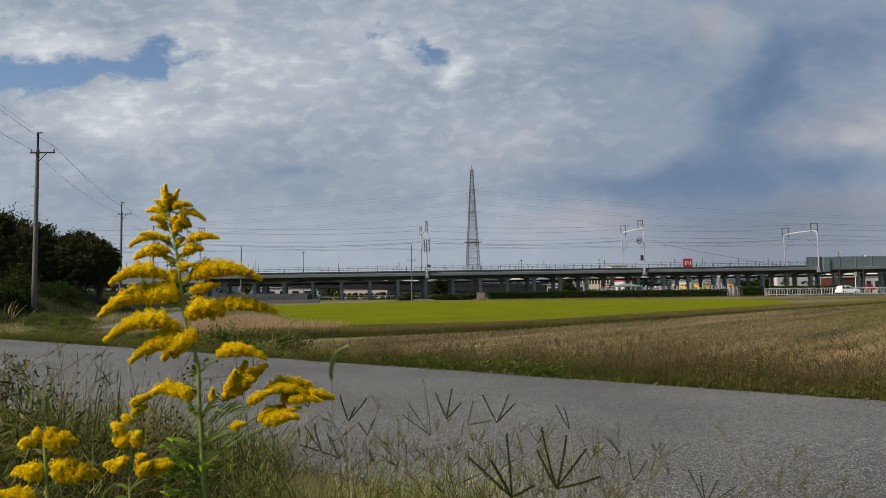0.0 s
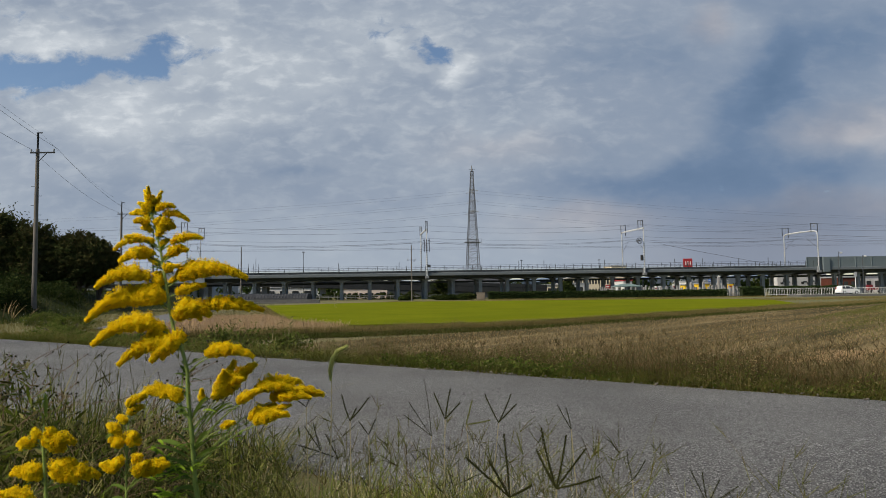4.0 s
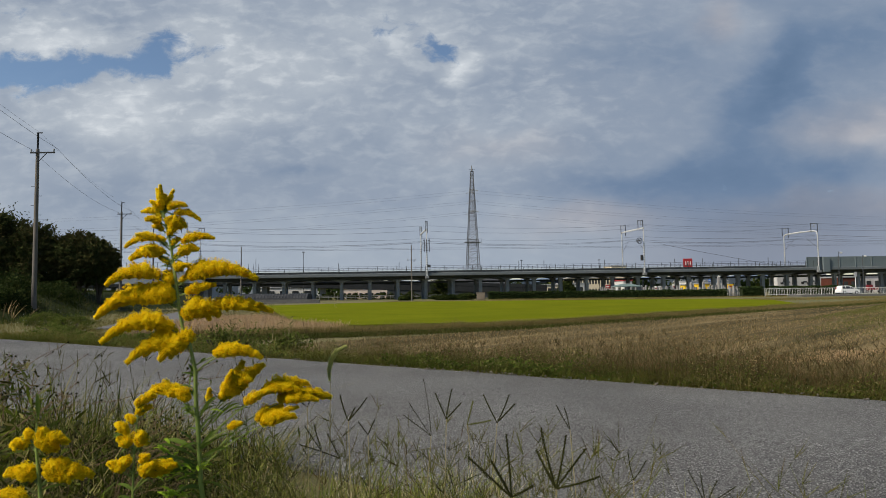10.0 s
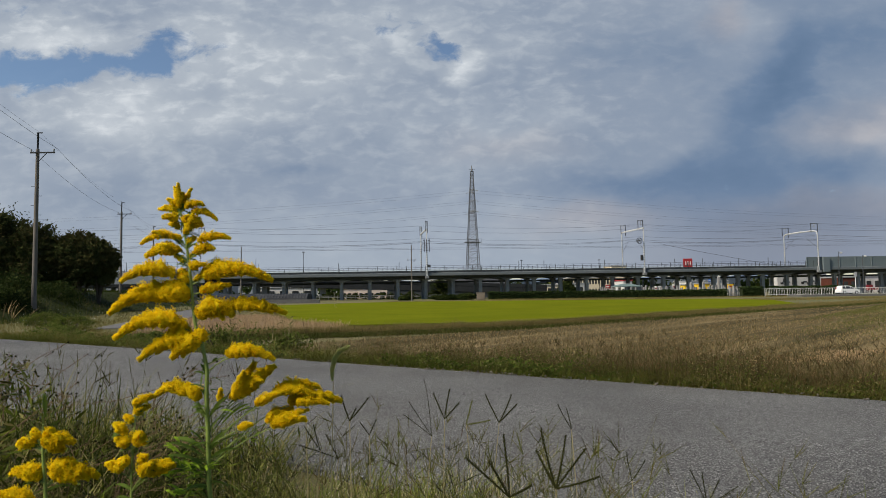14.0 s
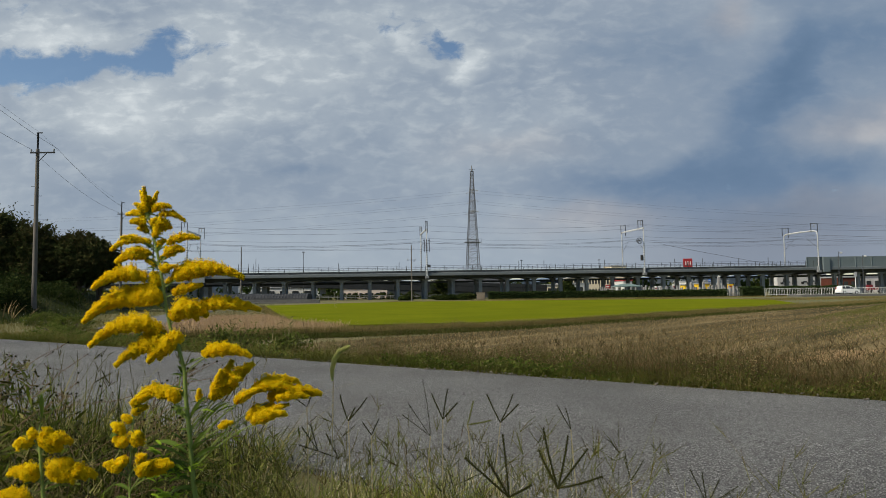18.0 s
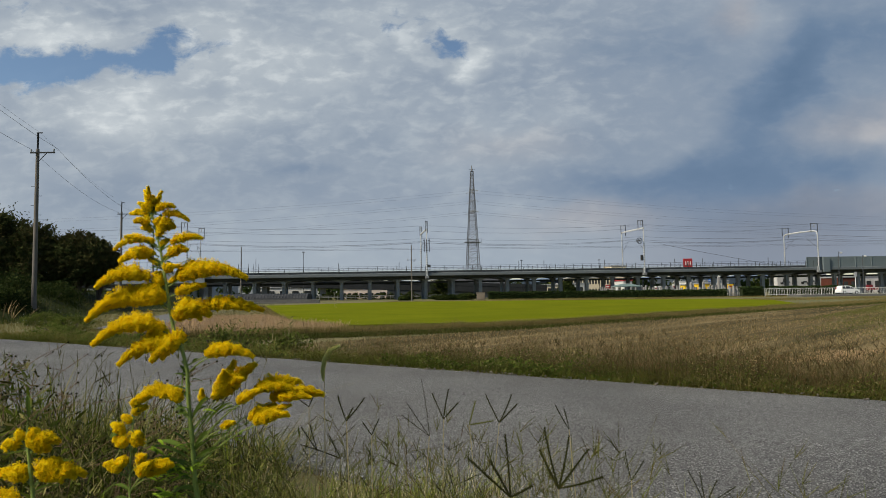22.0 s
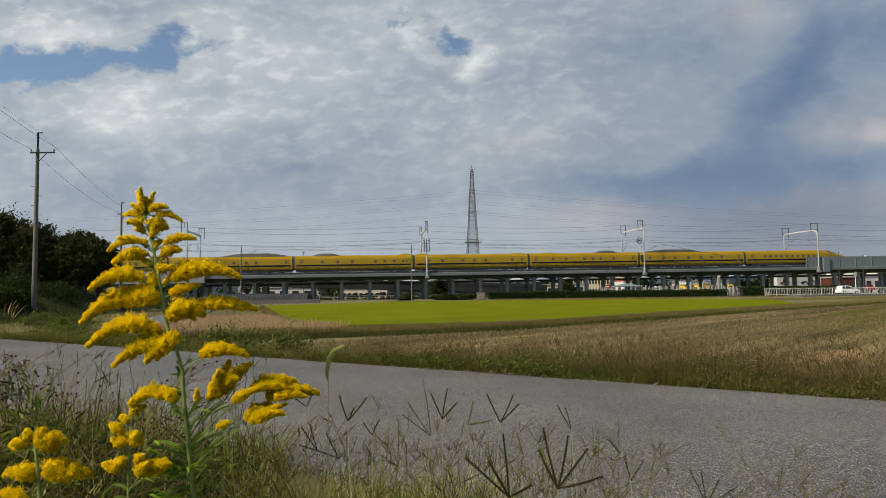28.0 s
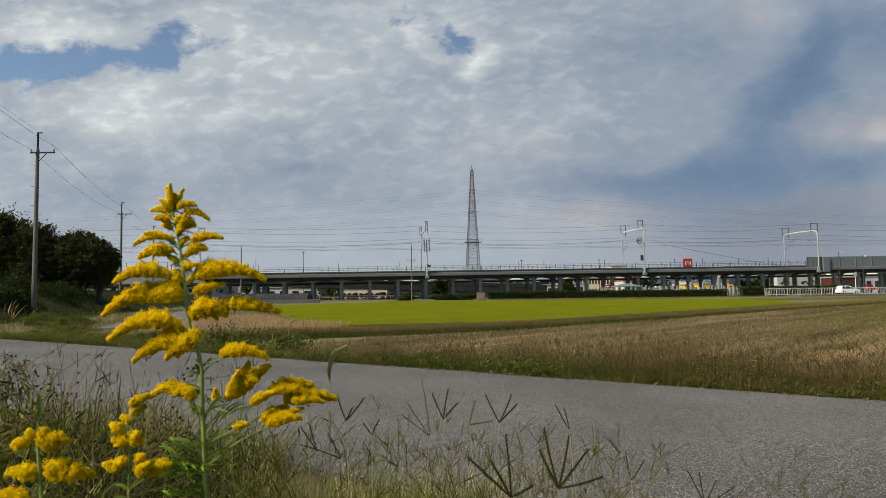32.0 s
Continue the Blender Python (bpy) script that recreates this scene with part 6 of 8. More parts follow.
def build_greenhouse(x, y, ln, w, h, turn):
    g = thing("greenhouse", pose(x, y, FIELD_Z, 0, 0, turn), "grey plastic tunnel greenhouse with hoop ribs", "greenhouse", group="greenhouses")
    film = mat("clouded plastic film", (0.055, 0.058, 0.063), (0.022, 0.024, 0.027), scale=0.8, fine=6.0, rough=0.75, bump=0.3, depth=0.04, gloss=0.15)
    bm = bmesh.new()
    arc = [(math.cos(a) * w / 2, math.sin(a) * h) for a in [math.pi * k / 10 for k in range(11)]]
    n = int(ln / 0.5)
    rings = []
    for i in range(n * 2 + 1):
        s = 1.0 if i % 2 == 0 else 0.965
        rings.append([(i * ln / (2 * n), yy * s, zz * s) for yy, zz in arc])
    loft(bm, rings)
    part("film", bm, film, g)
    for i in range(0, n + 1):
        bm = bmesh.new()
        tube(bm, [(i * ln / n, yy * 1.01, zz * 1.01) for yy, zz in arc], 0.022, n=4)
        part("hoop", bm, FENCE, g)
    bm = bmesh.new()
    box(bm, ln / 2, -w / 2 - 0.03, 0, ln, 0.03, 0.75)
    part("skirt", bm, FENCE, g, "grey side skirt")


build_greenhouse(-36.6, 114.0, 14.5, 4.2, 1.5, 1.0)
build_greenhouse(-38.0, 120.0, 15.0, 4.2, 1.55, 1.0)
kerb = mat("low kerb concrete", (0.12, 0.12, 0.115), (0.07, 0.07, 0.066), scale=0.8, fine=10.0)
for ky, kz in ((109.5, 0.55), (106.0, 0.22)):
    bm = bmesh.new()
    box(bm, 0, 0, -0.2, 24.0, 0.3, 0.2 + kz, bevel=0.03)
    tagged(new("retaining_wall", mesh_of("retaining_wall", bm, kerb)), "low weathered concrete wall before the greenhouses", "wall", kind="structure").location = (-31.5, ky, FIELD_Z)


def build_block(name, x, y, w, d, h, wall, label, category, turn=0.0, roof=None, storeys=1, bays=4, z=0.0, flat=True, win=0.45):
    """A simple building with storeys of windows and a flat or hipped roof."""
    b = thing(name, pose(x, y, FIELD_Z + z, 0, 0, turn), label, category)
    bm = bmesh.new()
    box(bm, 0, 0, 0, w, d, h)
    part("wall", bm, wall, b)
    bm = bmesh.new()
    if flat:
        box(bm, 0, 0, h, w + 0.4, d + 0.4, 0.35, bevel=0.05)
    else:
        o = 0.5
        loft(bm, [[(-w / 2 - o, -d / 2 - o, h), (w / 2 + o, -d / 2 - o, h), (w / 2 + o, d / 2 + o, h), (-w / 2 - o, d / 2 + o, h)],
                  [(-w * 0.28, -0.1, h + d * 0.36), (w * 0.28, -0.1, h + d * 0.36), (w * 0.28, 0.1, h + d * 0.36), (-w * 0.28, 0.1, h + d * 0.36)]])
    part("roof", bm, roof or WALL_GREY, b)
    if bays:
        sh = h / storeys
        bm = bmesh.new()
        box(bm, 0, 0, 0, w / bays * 0.55, 0.08, sh * win, bevel=0.02)
        pane = mesh_of("window", bm, GLASS_DARK)
        for s in range(storeys):
            for k in range(bays):
                placed("window", pane, b, pose(-w / 2 + (k + 0.5) * w / bays, -d / 2 - 0.03, s * sh + sh * 0.3))
    return b


build_block("house", 13.5, 195.0, 8.0, 7.0, 3.3, WALL_GREY, "low house with a dark hipped roof", "house", 8, ROOF_DARK, 1, 3, flat=False)
build_block("house", 7.0, 205.0, 9.0, 7.0, 3.6, WALL_WHITE, "low white house with a dark hipped roof", "house", 8, ROOF_DARK, 1, 3, flat=False)
build_block("house", -1.5, 215.0, 8.0, 7.0, 4.0, WALL_GREY, "house with a grey hipped roof", "house", 10, WALL_GREY, 1, 3, flat=False)
build_block("building", 28.5, 200.0, 12.0, 8.0, 3.0, CREAM, "low cream-coloured building beyond the viaduct", "building", 6, storeys=1, bays=6)
build_block("building", 38.0, 205.0, 7.5, 8.0, 3.4, WALL_WHITE, "low white building with a row of windows", "building", 6, storeys=1, bays=5)
build_block("apartment_building", 47.0, 232.0, 14.0, 9.0, 5.5, CREAM, "pale apartment building with rows of dark windows", "building", 6, storeys=2, bays=14)
build_block("apartment_building", 58.0, 235.0, 5.0, 8.0, 9.4, CREAM, "narrow cream building rising above the viaduct", "building", 6, storeys=3, bays=3)
build_block("shop", 54.0, 210.0, 2.6, 9.0, 4.2, WALL_WHITE, "small white shop with a red roof edge", "shop", 6, RED_PAINT, storeys=1, bays=2)
build_block("shop", 74.0, 200.0, 12.0, 9.0, 3.6, WALL_WHITE, "white roadside shop with wide windows", "shop", 6, storeys=1, bays=6)
build_block("shop", 65.8, 190.0, 2.0, 5.0, 2.6, plain("yellow cladding", (0.75, 0.48, 0.02)), "small bright yellow shop front", "shop", 6, storeys=1, bays=0)
build_block("shop", 70.6, 190.0, 2.2, 5.0, 2.9, plain("yellow sign", (0.70, 0.45, 0.02)), "small bright yellow shop front", "shop", 6, storeys=1, bays=0)
build_block("warehouse", 104.5, 205.0, 11.0, 10.0, 5.8, WALL_GREY, "grey warehouse with narrow windows", "warehouse", 6, storeys=1, bays=5)
build_block("warehouse", 111.0, 196.0, 4.5, 10.0, 4.2, BROWN_RED, "dark red-brown clad building", "warehouse", 6, storeys=1, bays=2)
build_block("warehouse", 121.0, 198.0, 15.0, 10.0, 4.4, WALL_WHITE, "long white warehouse beyond the viaduct", "warehouse", 6, storeys=1, bays=6)
build_block("warehouse", -80.0, 172.0, 18.0, 10.0, 3.5, WALL_WHITE, "low white warehouse beyond the trees", "warehouse", 4, storeys=1, bays=0)
build_block("warehouse", -43.0, 190.0, 16.0, 9.0, 3.0, WALL_WHITE, "low white shed beyond the viaduct", "warehouse", 4, storeys=1, bays=5)
build_block("house", -22.0, 200.0, 14.0, 8.0, 2.6, mat("pale pink wall", (0.62, 0.52, 0.46), (0.5, 0.42, 0.37), scale=0.4, fine=5.0), "long low pale pink house beyond the viaduct", "house", 4, storeys=1, bays=9, win=0.28)


def build_guard_fence():
    f = thing("guard_fence", pose(-36.0, 157.0, FIELD_Z, 0, 0, 5), "grey steel guard fence beneath the viaduct", "fence")
    bm = bmesh.new()
    cyl(bm, (0, 0, 0), (0, 0, 0.95), 0.06, n=6)
    post = mesh_of("post", bm, COLUMN)
    for k in range(19):
        placed("post", post, f, pose(2.0 * k, 0, 0))
    for z in (0.45, 0.8):
        bm = bmesh.new()
        box(bm, 18.0, 0, z, 36.0, 0.05, 0.12, bevel=0.01)
        part("rail", bm, COLUMN, f)


build_guard_fence()
rj = random.Random(55)
for k in range(16):
    jx = -33.0 + 2.1 * k + rj.uniform(-0.6, 0.6)
    build_shrub(jx, 163.0 + rj.uniform(-3, 3), rj.uniform(0.8, 1.5), 1.0, rj.uniform(0.8, 1.7), 620 + k, LEAF_MID, "low green bush under the viaduct", n=9, leaf=0.22, group="bushes under the viaduct", name="bush")


def build_sign_wall():
    """White wall of a shop with black marks that cannot be read."""
    b = build_block("shop", 96.0, 190.0, 12.5, 4.0, 5.0, mat("bright white wall", (0.46, 0.46, 0.455), (0.38, 0.38, 0.375), scale=0.3, fine=5.0), "white shop front with black lettering", "shop", 6, storeys=1, bays=0)
    for x, z, w, h in ((-5.0, 2.6, 0.9, 0.5), (-4.5, 3.2, 0.5, 0.9), (-3.9, 2.3, 0.4, 0.5), (-3.2, 3.0, 0.9, 0.35), (-1.9, 2.5, 0.4, 1.3), (-1.2, 3.1, 1.0, 0.3), (-0.9, 2.4, 0.3, 0.5), (0.9, 2.6, 0.8, 0.6), (1.6, 3.0, 1.2, 0.35), (2.4, 2.4, 0.35, 0.6), (3.3, 2.7, 0.3, 1.1), (3.9, 3.2, 0.9, 0.3), (4.6, 2.5, 0.5, 0.5), (5.4, 2.9, 0.4, 0.9)):
        bm = bmesh.new()
        box(bm, x, -2.05, z, w, 0.06, h, bevel=0.02)
        part("lettering_bar", bm, BLACK, b)
    s = thing("sign_tower", pose(81.0, 230.0, FIELD_Z), "red square roadside sign on a steel post", "sign")
    bm = bmesh.new()
    cyl(bm, (0, 0, 0), (0, 0, 9.5), 0.25, n=10)
    part("post", bm, FENCE, s)
    bm = bmesh.new()
    box(bm, 0, 0, 8.9, 3.0, 0.5, 2.8, bevel=0.05)
    part("board", bm, RED_PAINT, s)
    for x, z, w, h in ((-0.75, 9.6, 0.25, 1.2), (0.0, 9.6, 0.25, 1.2), (0.75, 9.6, 0.25, 1.2)):
        bm = bmesh.new()
        box(bm, x, -0.27, z, w, 0.05, h)
        part("lettering_bar", bm, WHITE_PAINT, s)


build_sign_wall()


def build_board(x, y, z, w, h, m, label, bar=None):
    """A small sign board on two posts."""
    b = thing("sign_board", pose(x, y, FIELD_Z, 0, 0, 6), label, "sign")
    for k in (-0.35, 0.35):
        bm = bmesh.new()
        cyl(bm, (k * w, 0.1, 0), (k * w, 0.1, z + h), 0.06, n=6)
        part("post", bm, FENCE, b)
    bm = bmesh.new()
    box(bm, 0, 0, z, w, 0.12, h, bevel=0.03)
    part("board", bm, m, b)
    if bar:
        bm = bmesh.new()
        box(bm, -0.1 * w, -0.08, z + h * 0.35, w * 0.6, 0.05, h * 0.3)
        part("lettering_bar", bm, bar, b)


BLUE_PAINT = plain("blue paint", (0.03, 0.12, 0.45))
build_board(61.5, 184.0, 1.4, 2.2, 1.6, WHITE_PAINT, "white sign board with a red mark", RED_PAINT)
build_board(71.4, 186.0, 3.3, 1.0, 0.8, BLUE_PAINT, "small blue sign board beyond the viaduct", WHITE_PAINT)
build_board(57.5, 188.0, 1.2, 2.6, 1.3, WHITE_PAINT, "white sign board with a red mark", RED_PAINT)
build_board(44.0, 186.0, 2.0, 1.4, 0.9, RED_PAINT, "red sign board beyond the viaduct", WHITE_PAINT)
build_board(77.5, 188.0, 1.6, 1.8, 1.2, plain("yellow board", (0.7, 0.45, 0.02)), "yellow sign board beyond the viaduct", RED_PAINT)


def build_ramp():
    """Road ramp that comes down behind the viaduct."""
    r = thing("ramp", pose(-60.0, 171.0, 1.05, 0, 2.05, 5.0), "dark steel-sided road ramp sloping down behind the viaduct", "ramp", kind="structure")
    bm = bmesh.new()
    box(bm, 40, 0, 2.3, 92, 7.0, 1.5, bevel=0.05)
    part("girder", bm, DARK_STEEL, r)
    for y in (-3.5, 3.5):
        bm = bmesh.new()
        box(bm, 40, y, 3.8, 92, 0.15, 0.8)
        part("side_wall", bm, DARK_STEEL, r)
    for x in (2, 16, 30):
        bm = bmesh.new()
        box(bm, x, 0, -2.0, 1.2, 4.0, 4.3)
        part("pier", bm, COLUMN, r)
    bm = bmesh.new()
    box(bm, 66, 0, -1.5, 40, 6.6, 3.8)
    part("wall", bm, SHADED_CONCRETE, r)


build_ramp()


def build_truck():
    c = thing("truck", pose(119.0, 191.0, FIELD_Z, 0, 0, 6), "red truck parked beyond the viaduct", "truck")
    crimson = plain("crimson truck paint", (0.17, 0.013, 0.018), rough=0.5)
    bm = bmesh.new()
    box(bm, 0.4, 0, 0.8, 4.4, 2.0, 0.8, bevel=0.06)
    part("body", bm, crimson, c)
    bm = bmesh.new()
    box(bm, -2.5, 0, 0.7, 1.3, 1.9, 1.5, bevel=0.1)
    part("cab", bm, crimson, c)
    for x in (-2.4, 1.2):
        for y in (-0.9, 0.9):
            bm = bmesh.new()
            cyl(bm, (x, y - 0.12, 0.42), (x, y + 0.12, 0.42), 0.42, n=14)
            part("wheel", bm, BLACK, c)


build_truck()
for k, (sx, sy, srx, sh) in enumerate(((33.0, 185.0, 2.0, 4.0), (-0.6, 164.0, 2.6, 4.2), (31.0, 178.0, 1.6, 3.2), (-7.0, 128.5, 1.2, 0.9), (0.5, 128.0, 2.6, 0.9), (4.0, 129.0, 2.0, 1.0))):
    build_shrub(sx, sy, srx, 1.3, sh, 90 + k, LEAF_MID, "low green bush near the viaduct", n=40, leaf=0.2, group="bushes near the viaduct")


def build_hills():
    """Low far hills, blue with distance."""
    bm = bmesh.new()
    prev = None
    for k in range(81):
        a = radians(-50 + k * 100 / 80)
        h = 78 + 24 * noise.noise((k * 0.16, 3.1, 0)) + 10 * noise.noise((k * 0.5, 1.2, 0))
        x, y = math.sin(a) * 4300, math.cos(a) * 4300
        row = [bm.verts.new((x * s, y * s, z)) for s, z in ((1, -5), (1.02, h * 0.6), (1.05, h), (1.08, -5))]
        if prev:
            for i in range(3):
                bm.faces.new((prev[i], row[i], row[i + 1], prev[i + 1]))
        prev = row
    bmesh.ops.recalc_face_normals(bm, faces=bm.faces)
    far = mat("far blue hills", (0.16, 0.21, 0.29), (0.13, 0.18, 0.25), scale=0.004, fine=0.02, rough=1.0, bump=0.0)
    tagged(new("far_hills", mesh_of("far_hills", bm, far)), "low blue hills on the horizon", "hills", kind="structure")


build_hills()


def build_far_town():
    """Roofs and trees of a far town, too small to tell apart."""
    rg = random.Random(15)
    walls = [WALL_WHITE, WALL_GREY, CREAM, ROOF_DARK]
    for k, m in enumerate(walls):
        bm = bmesh.new()
        for i in range(70):
            y = rg.uniform(330, 620)
            x = rg.uniform(-0.72, 0.72) * y
            w, h = rg.uniform(7, 20), rg.uniform(3.5, 8.5)
            box(bm, x, y, FIELD_Z, w, 9, h)
            if k == 3:
                box(bm, x, y, FIELD_Z + h, w * 0.6, 5, 1.2, bevel=0.5)
        tagged(new("far_town", mesh_of("far_town", bm, m)), "low roofs of a far town", "town", kind="stuff")
    pts = []
    g = np.random.default_rng(16)
    for i in range(150):
        y = g.uniform(260, 560)
        x = g.uniform(-0.75, 0.75) * y
        pts.append(clumps(10, (g.uniform(3, 8), 3, g.uniform(2.0, 4.0)), 200 + i, per=14, tight=0.22) + np.array([x, y, 2.0]))
    p = np.concatenate(pts)
    p = p[p[:, 2] > -0.5]
    tagged(new("far_woods", leaves("far_woods", p, 1.1, LEAF_MID, 17)), "far dark green trees", "trees", kind="stuff")


build_far_town()


# ---- goldenrod and grasses beside the camera ----
def bloom_material():
    """Golden florets: each one of its own shade, soft clusters of deeper and paler yellow; light shines through."""
    m, n, l = tree_of("goldenrod florets")
    p = n["Principled BSDF"]
    geo, ramp = n.new("ShaderNodeNewGeometry"), n.new("ShaderNodeValToRGB")
    tc, nz, mx = n.new("ShaderNodeTexCoord"), n.new("ShaderNodeTexNoise"), n.new("ShaderNodeMix")
    nz.inputs["Scale"].default_value, nz.inputs["Detail"].default_value = 70.0, 2
    l.new(tc.outputs["Object"], nz.inputs["Vector"])
    mx.inputs[0].default_value = 0.72
    l.new(geo.outputs["Random Per Island"], mx.inputs[2])
    l.new(nz.outputs[0], mx.inputs[3])
    e = ramp.color_ramp.elements
    e[0].position, e[0].color = 0.1, (0.82, 0.62, 0.008, 1)
    e[1].position, e[1].color = 0.9, (0.97, 0.85, 0.03, 1)
    e.new(0.35).color = (0.88, 0.68, 0.010, 1)
    e.new(0.6).color = (0.93, 0.75, 0.014, 1)
    l.new(mx.outputs[0], ramp.inputs[0])
    l.new(ramp.outputs[0], p.inputs["Base Color"])
    p.inputs["Roughness"].default_value = 0.8
    p.inputs["Specular IOR Level"].default_value = 0.1
    tr, mix = n.new("ShaderNodeBsdfTranslucent"), n.new("ShaderNodeMixShader")
    l.new(ramp.outputs[0], tr.inputs[0])
    mix.inputs[0].default_value = 0.58
    l.new(p.outputs[0], mix.inputs[1]), l.new(tr.outputs[0], mix.inputs[2])
    l.new(mix.outputs[0], n["Material Output"].inputs[0])
    return m


BLOOM = bloom_material()
STEM = mat("green stem", (0.19, 0.25, 0.045), (0.12, 0.165, 0.03), scale=20, fine=150, rough=0.6)
GREEN_LEAF = leafy("goldenrod leaf", [(0.075, 0.12, 0.022), (0.12, 0.18, 0.034), (0.20, 0.29, 0.048)], through=0.4)


def floret_mesh(name, spots, way, size, cores, radii, seed):
    """Slim ray florets, four-sided spindles that point outwards, round a core of overlapping small bodies."""
    rg = np.random.default_rng(seed)
    n = len(spots)
    a = way + rg.normal(0, 0.28, (n, 3))
    a /= np.linalg.norm(a, axis=1)[:, None]
    b = np.cross(a, rg.normal(size=(n, 3)))
    b /= np.linalg.norm(b, axis=1)[:, None]
    d = np.cross(a, b)
    s = (size * rg.uniform(0.7, 1.3, n))[:, None]
    v = np.stack([spots + a * s * 2.6, spots + b * s * 0.7, spots - b * s * 0.38 + d * s * 0.6, spots - b * s * 0.38 - d * s * 0.6], 1)
    base = np.arange(n) * 4
    f = np.concatenate([np.stack([base + i, base + j, base + k], 1) for i, j, k in ((0, 1, 2), (0, 2, 3), (0, 3, 1), (1, 3, 2))])
    unit = np.array([(1, 0, 0), (-1, 0, 0), (0, 1, 0), (0, -1, 0), (0, 0, 1), (0, 0, -1)], float)
    eight = np.array([(4, 0, 2), (4, 2, 1), (4, 1, 3), (4, 3, 0), (5, 2, 0), (5, 1, 2), (5, 3, 1), (5, 0, 3)])
    cv = (cores[:, None, :] + unit[None] * radii[:, None, None]).reshape(-1, 3)
    cf = (eight[None] + (np.arange(len(cores)) * 6)[:, None, None]).reshape(-1, 3) + n * 4
    return raw_mesh(name, np.concatenate([v.reshape(-1, 3), cv]), [np.concatenate([f, cf])], BLOOM)


def leaf_mesh(name, a, b, w, droop=0.25):
    """One lance-shaped leaf from a to b, folded along its rib."""
    a, b = Vector(a), Vector(b)
    d = b - a
    side = d.cross(Vector((0, 0, 1))).normalized() * w
    if side.length < 1e-6:
        side = Vector((0, w, 0))
    side = side.lerp(Vector((0, 0, w)), 0.35)
    bm = bmesh.new()
    rows = []
    for k in range(6):
        s = k / 5
        c = a + d * s + Vector((0, 0, d.length * droop * s * (1 - s) * 2))
        ww = math.sin(math.pi * min(1, 0.08 + s * 0.92)) ** 0.8
        rows.append([bm.verts.new(c - side * ww), bm.verts.new(c - Vector((0, 0, w * 0.25 * ww))), bm.verts.new(c + side * ww)])
    for r, q in zip(rows, rows[1:]):
        for k in range(2):
            bm.faces.new((r[k], r[k + 1], q[k + 1], q[k]))
    return bm


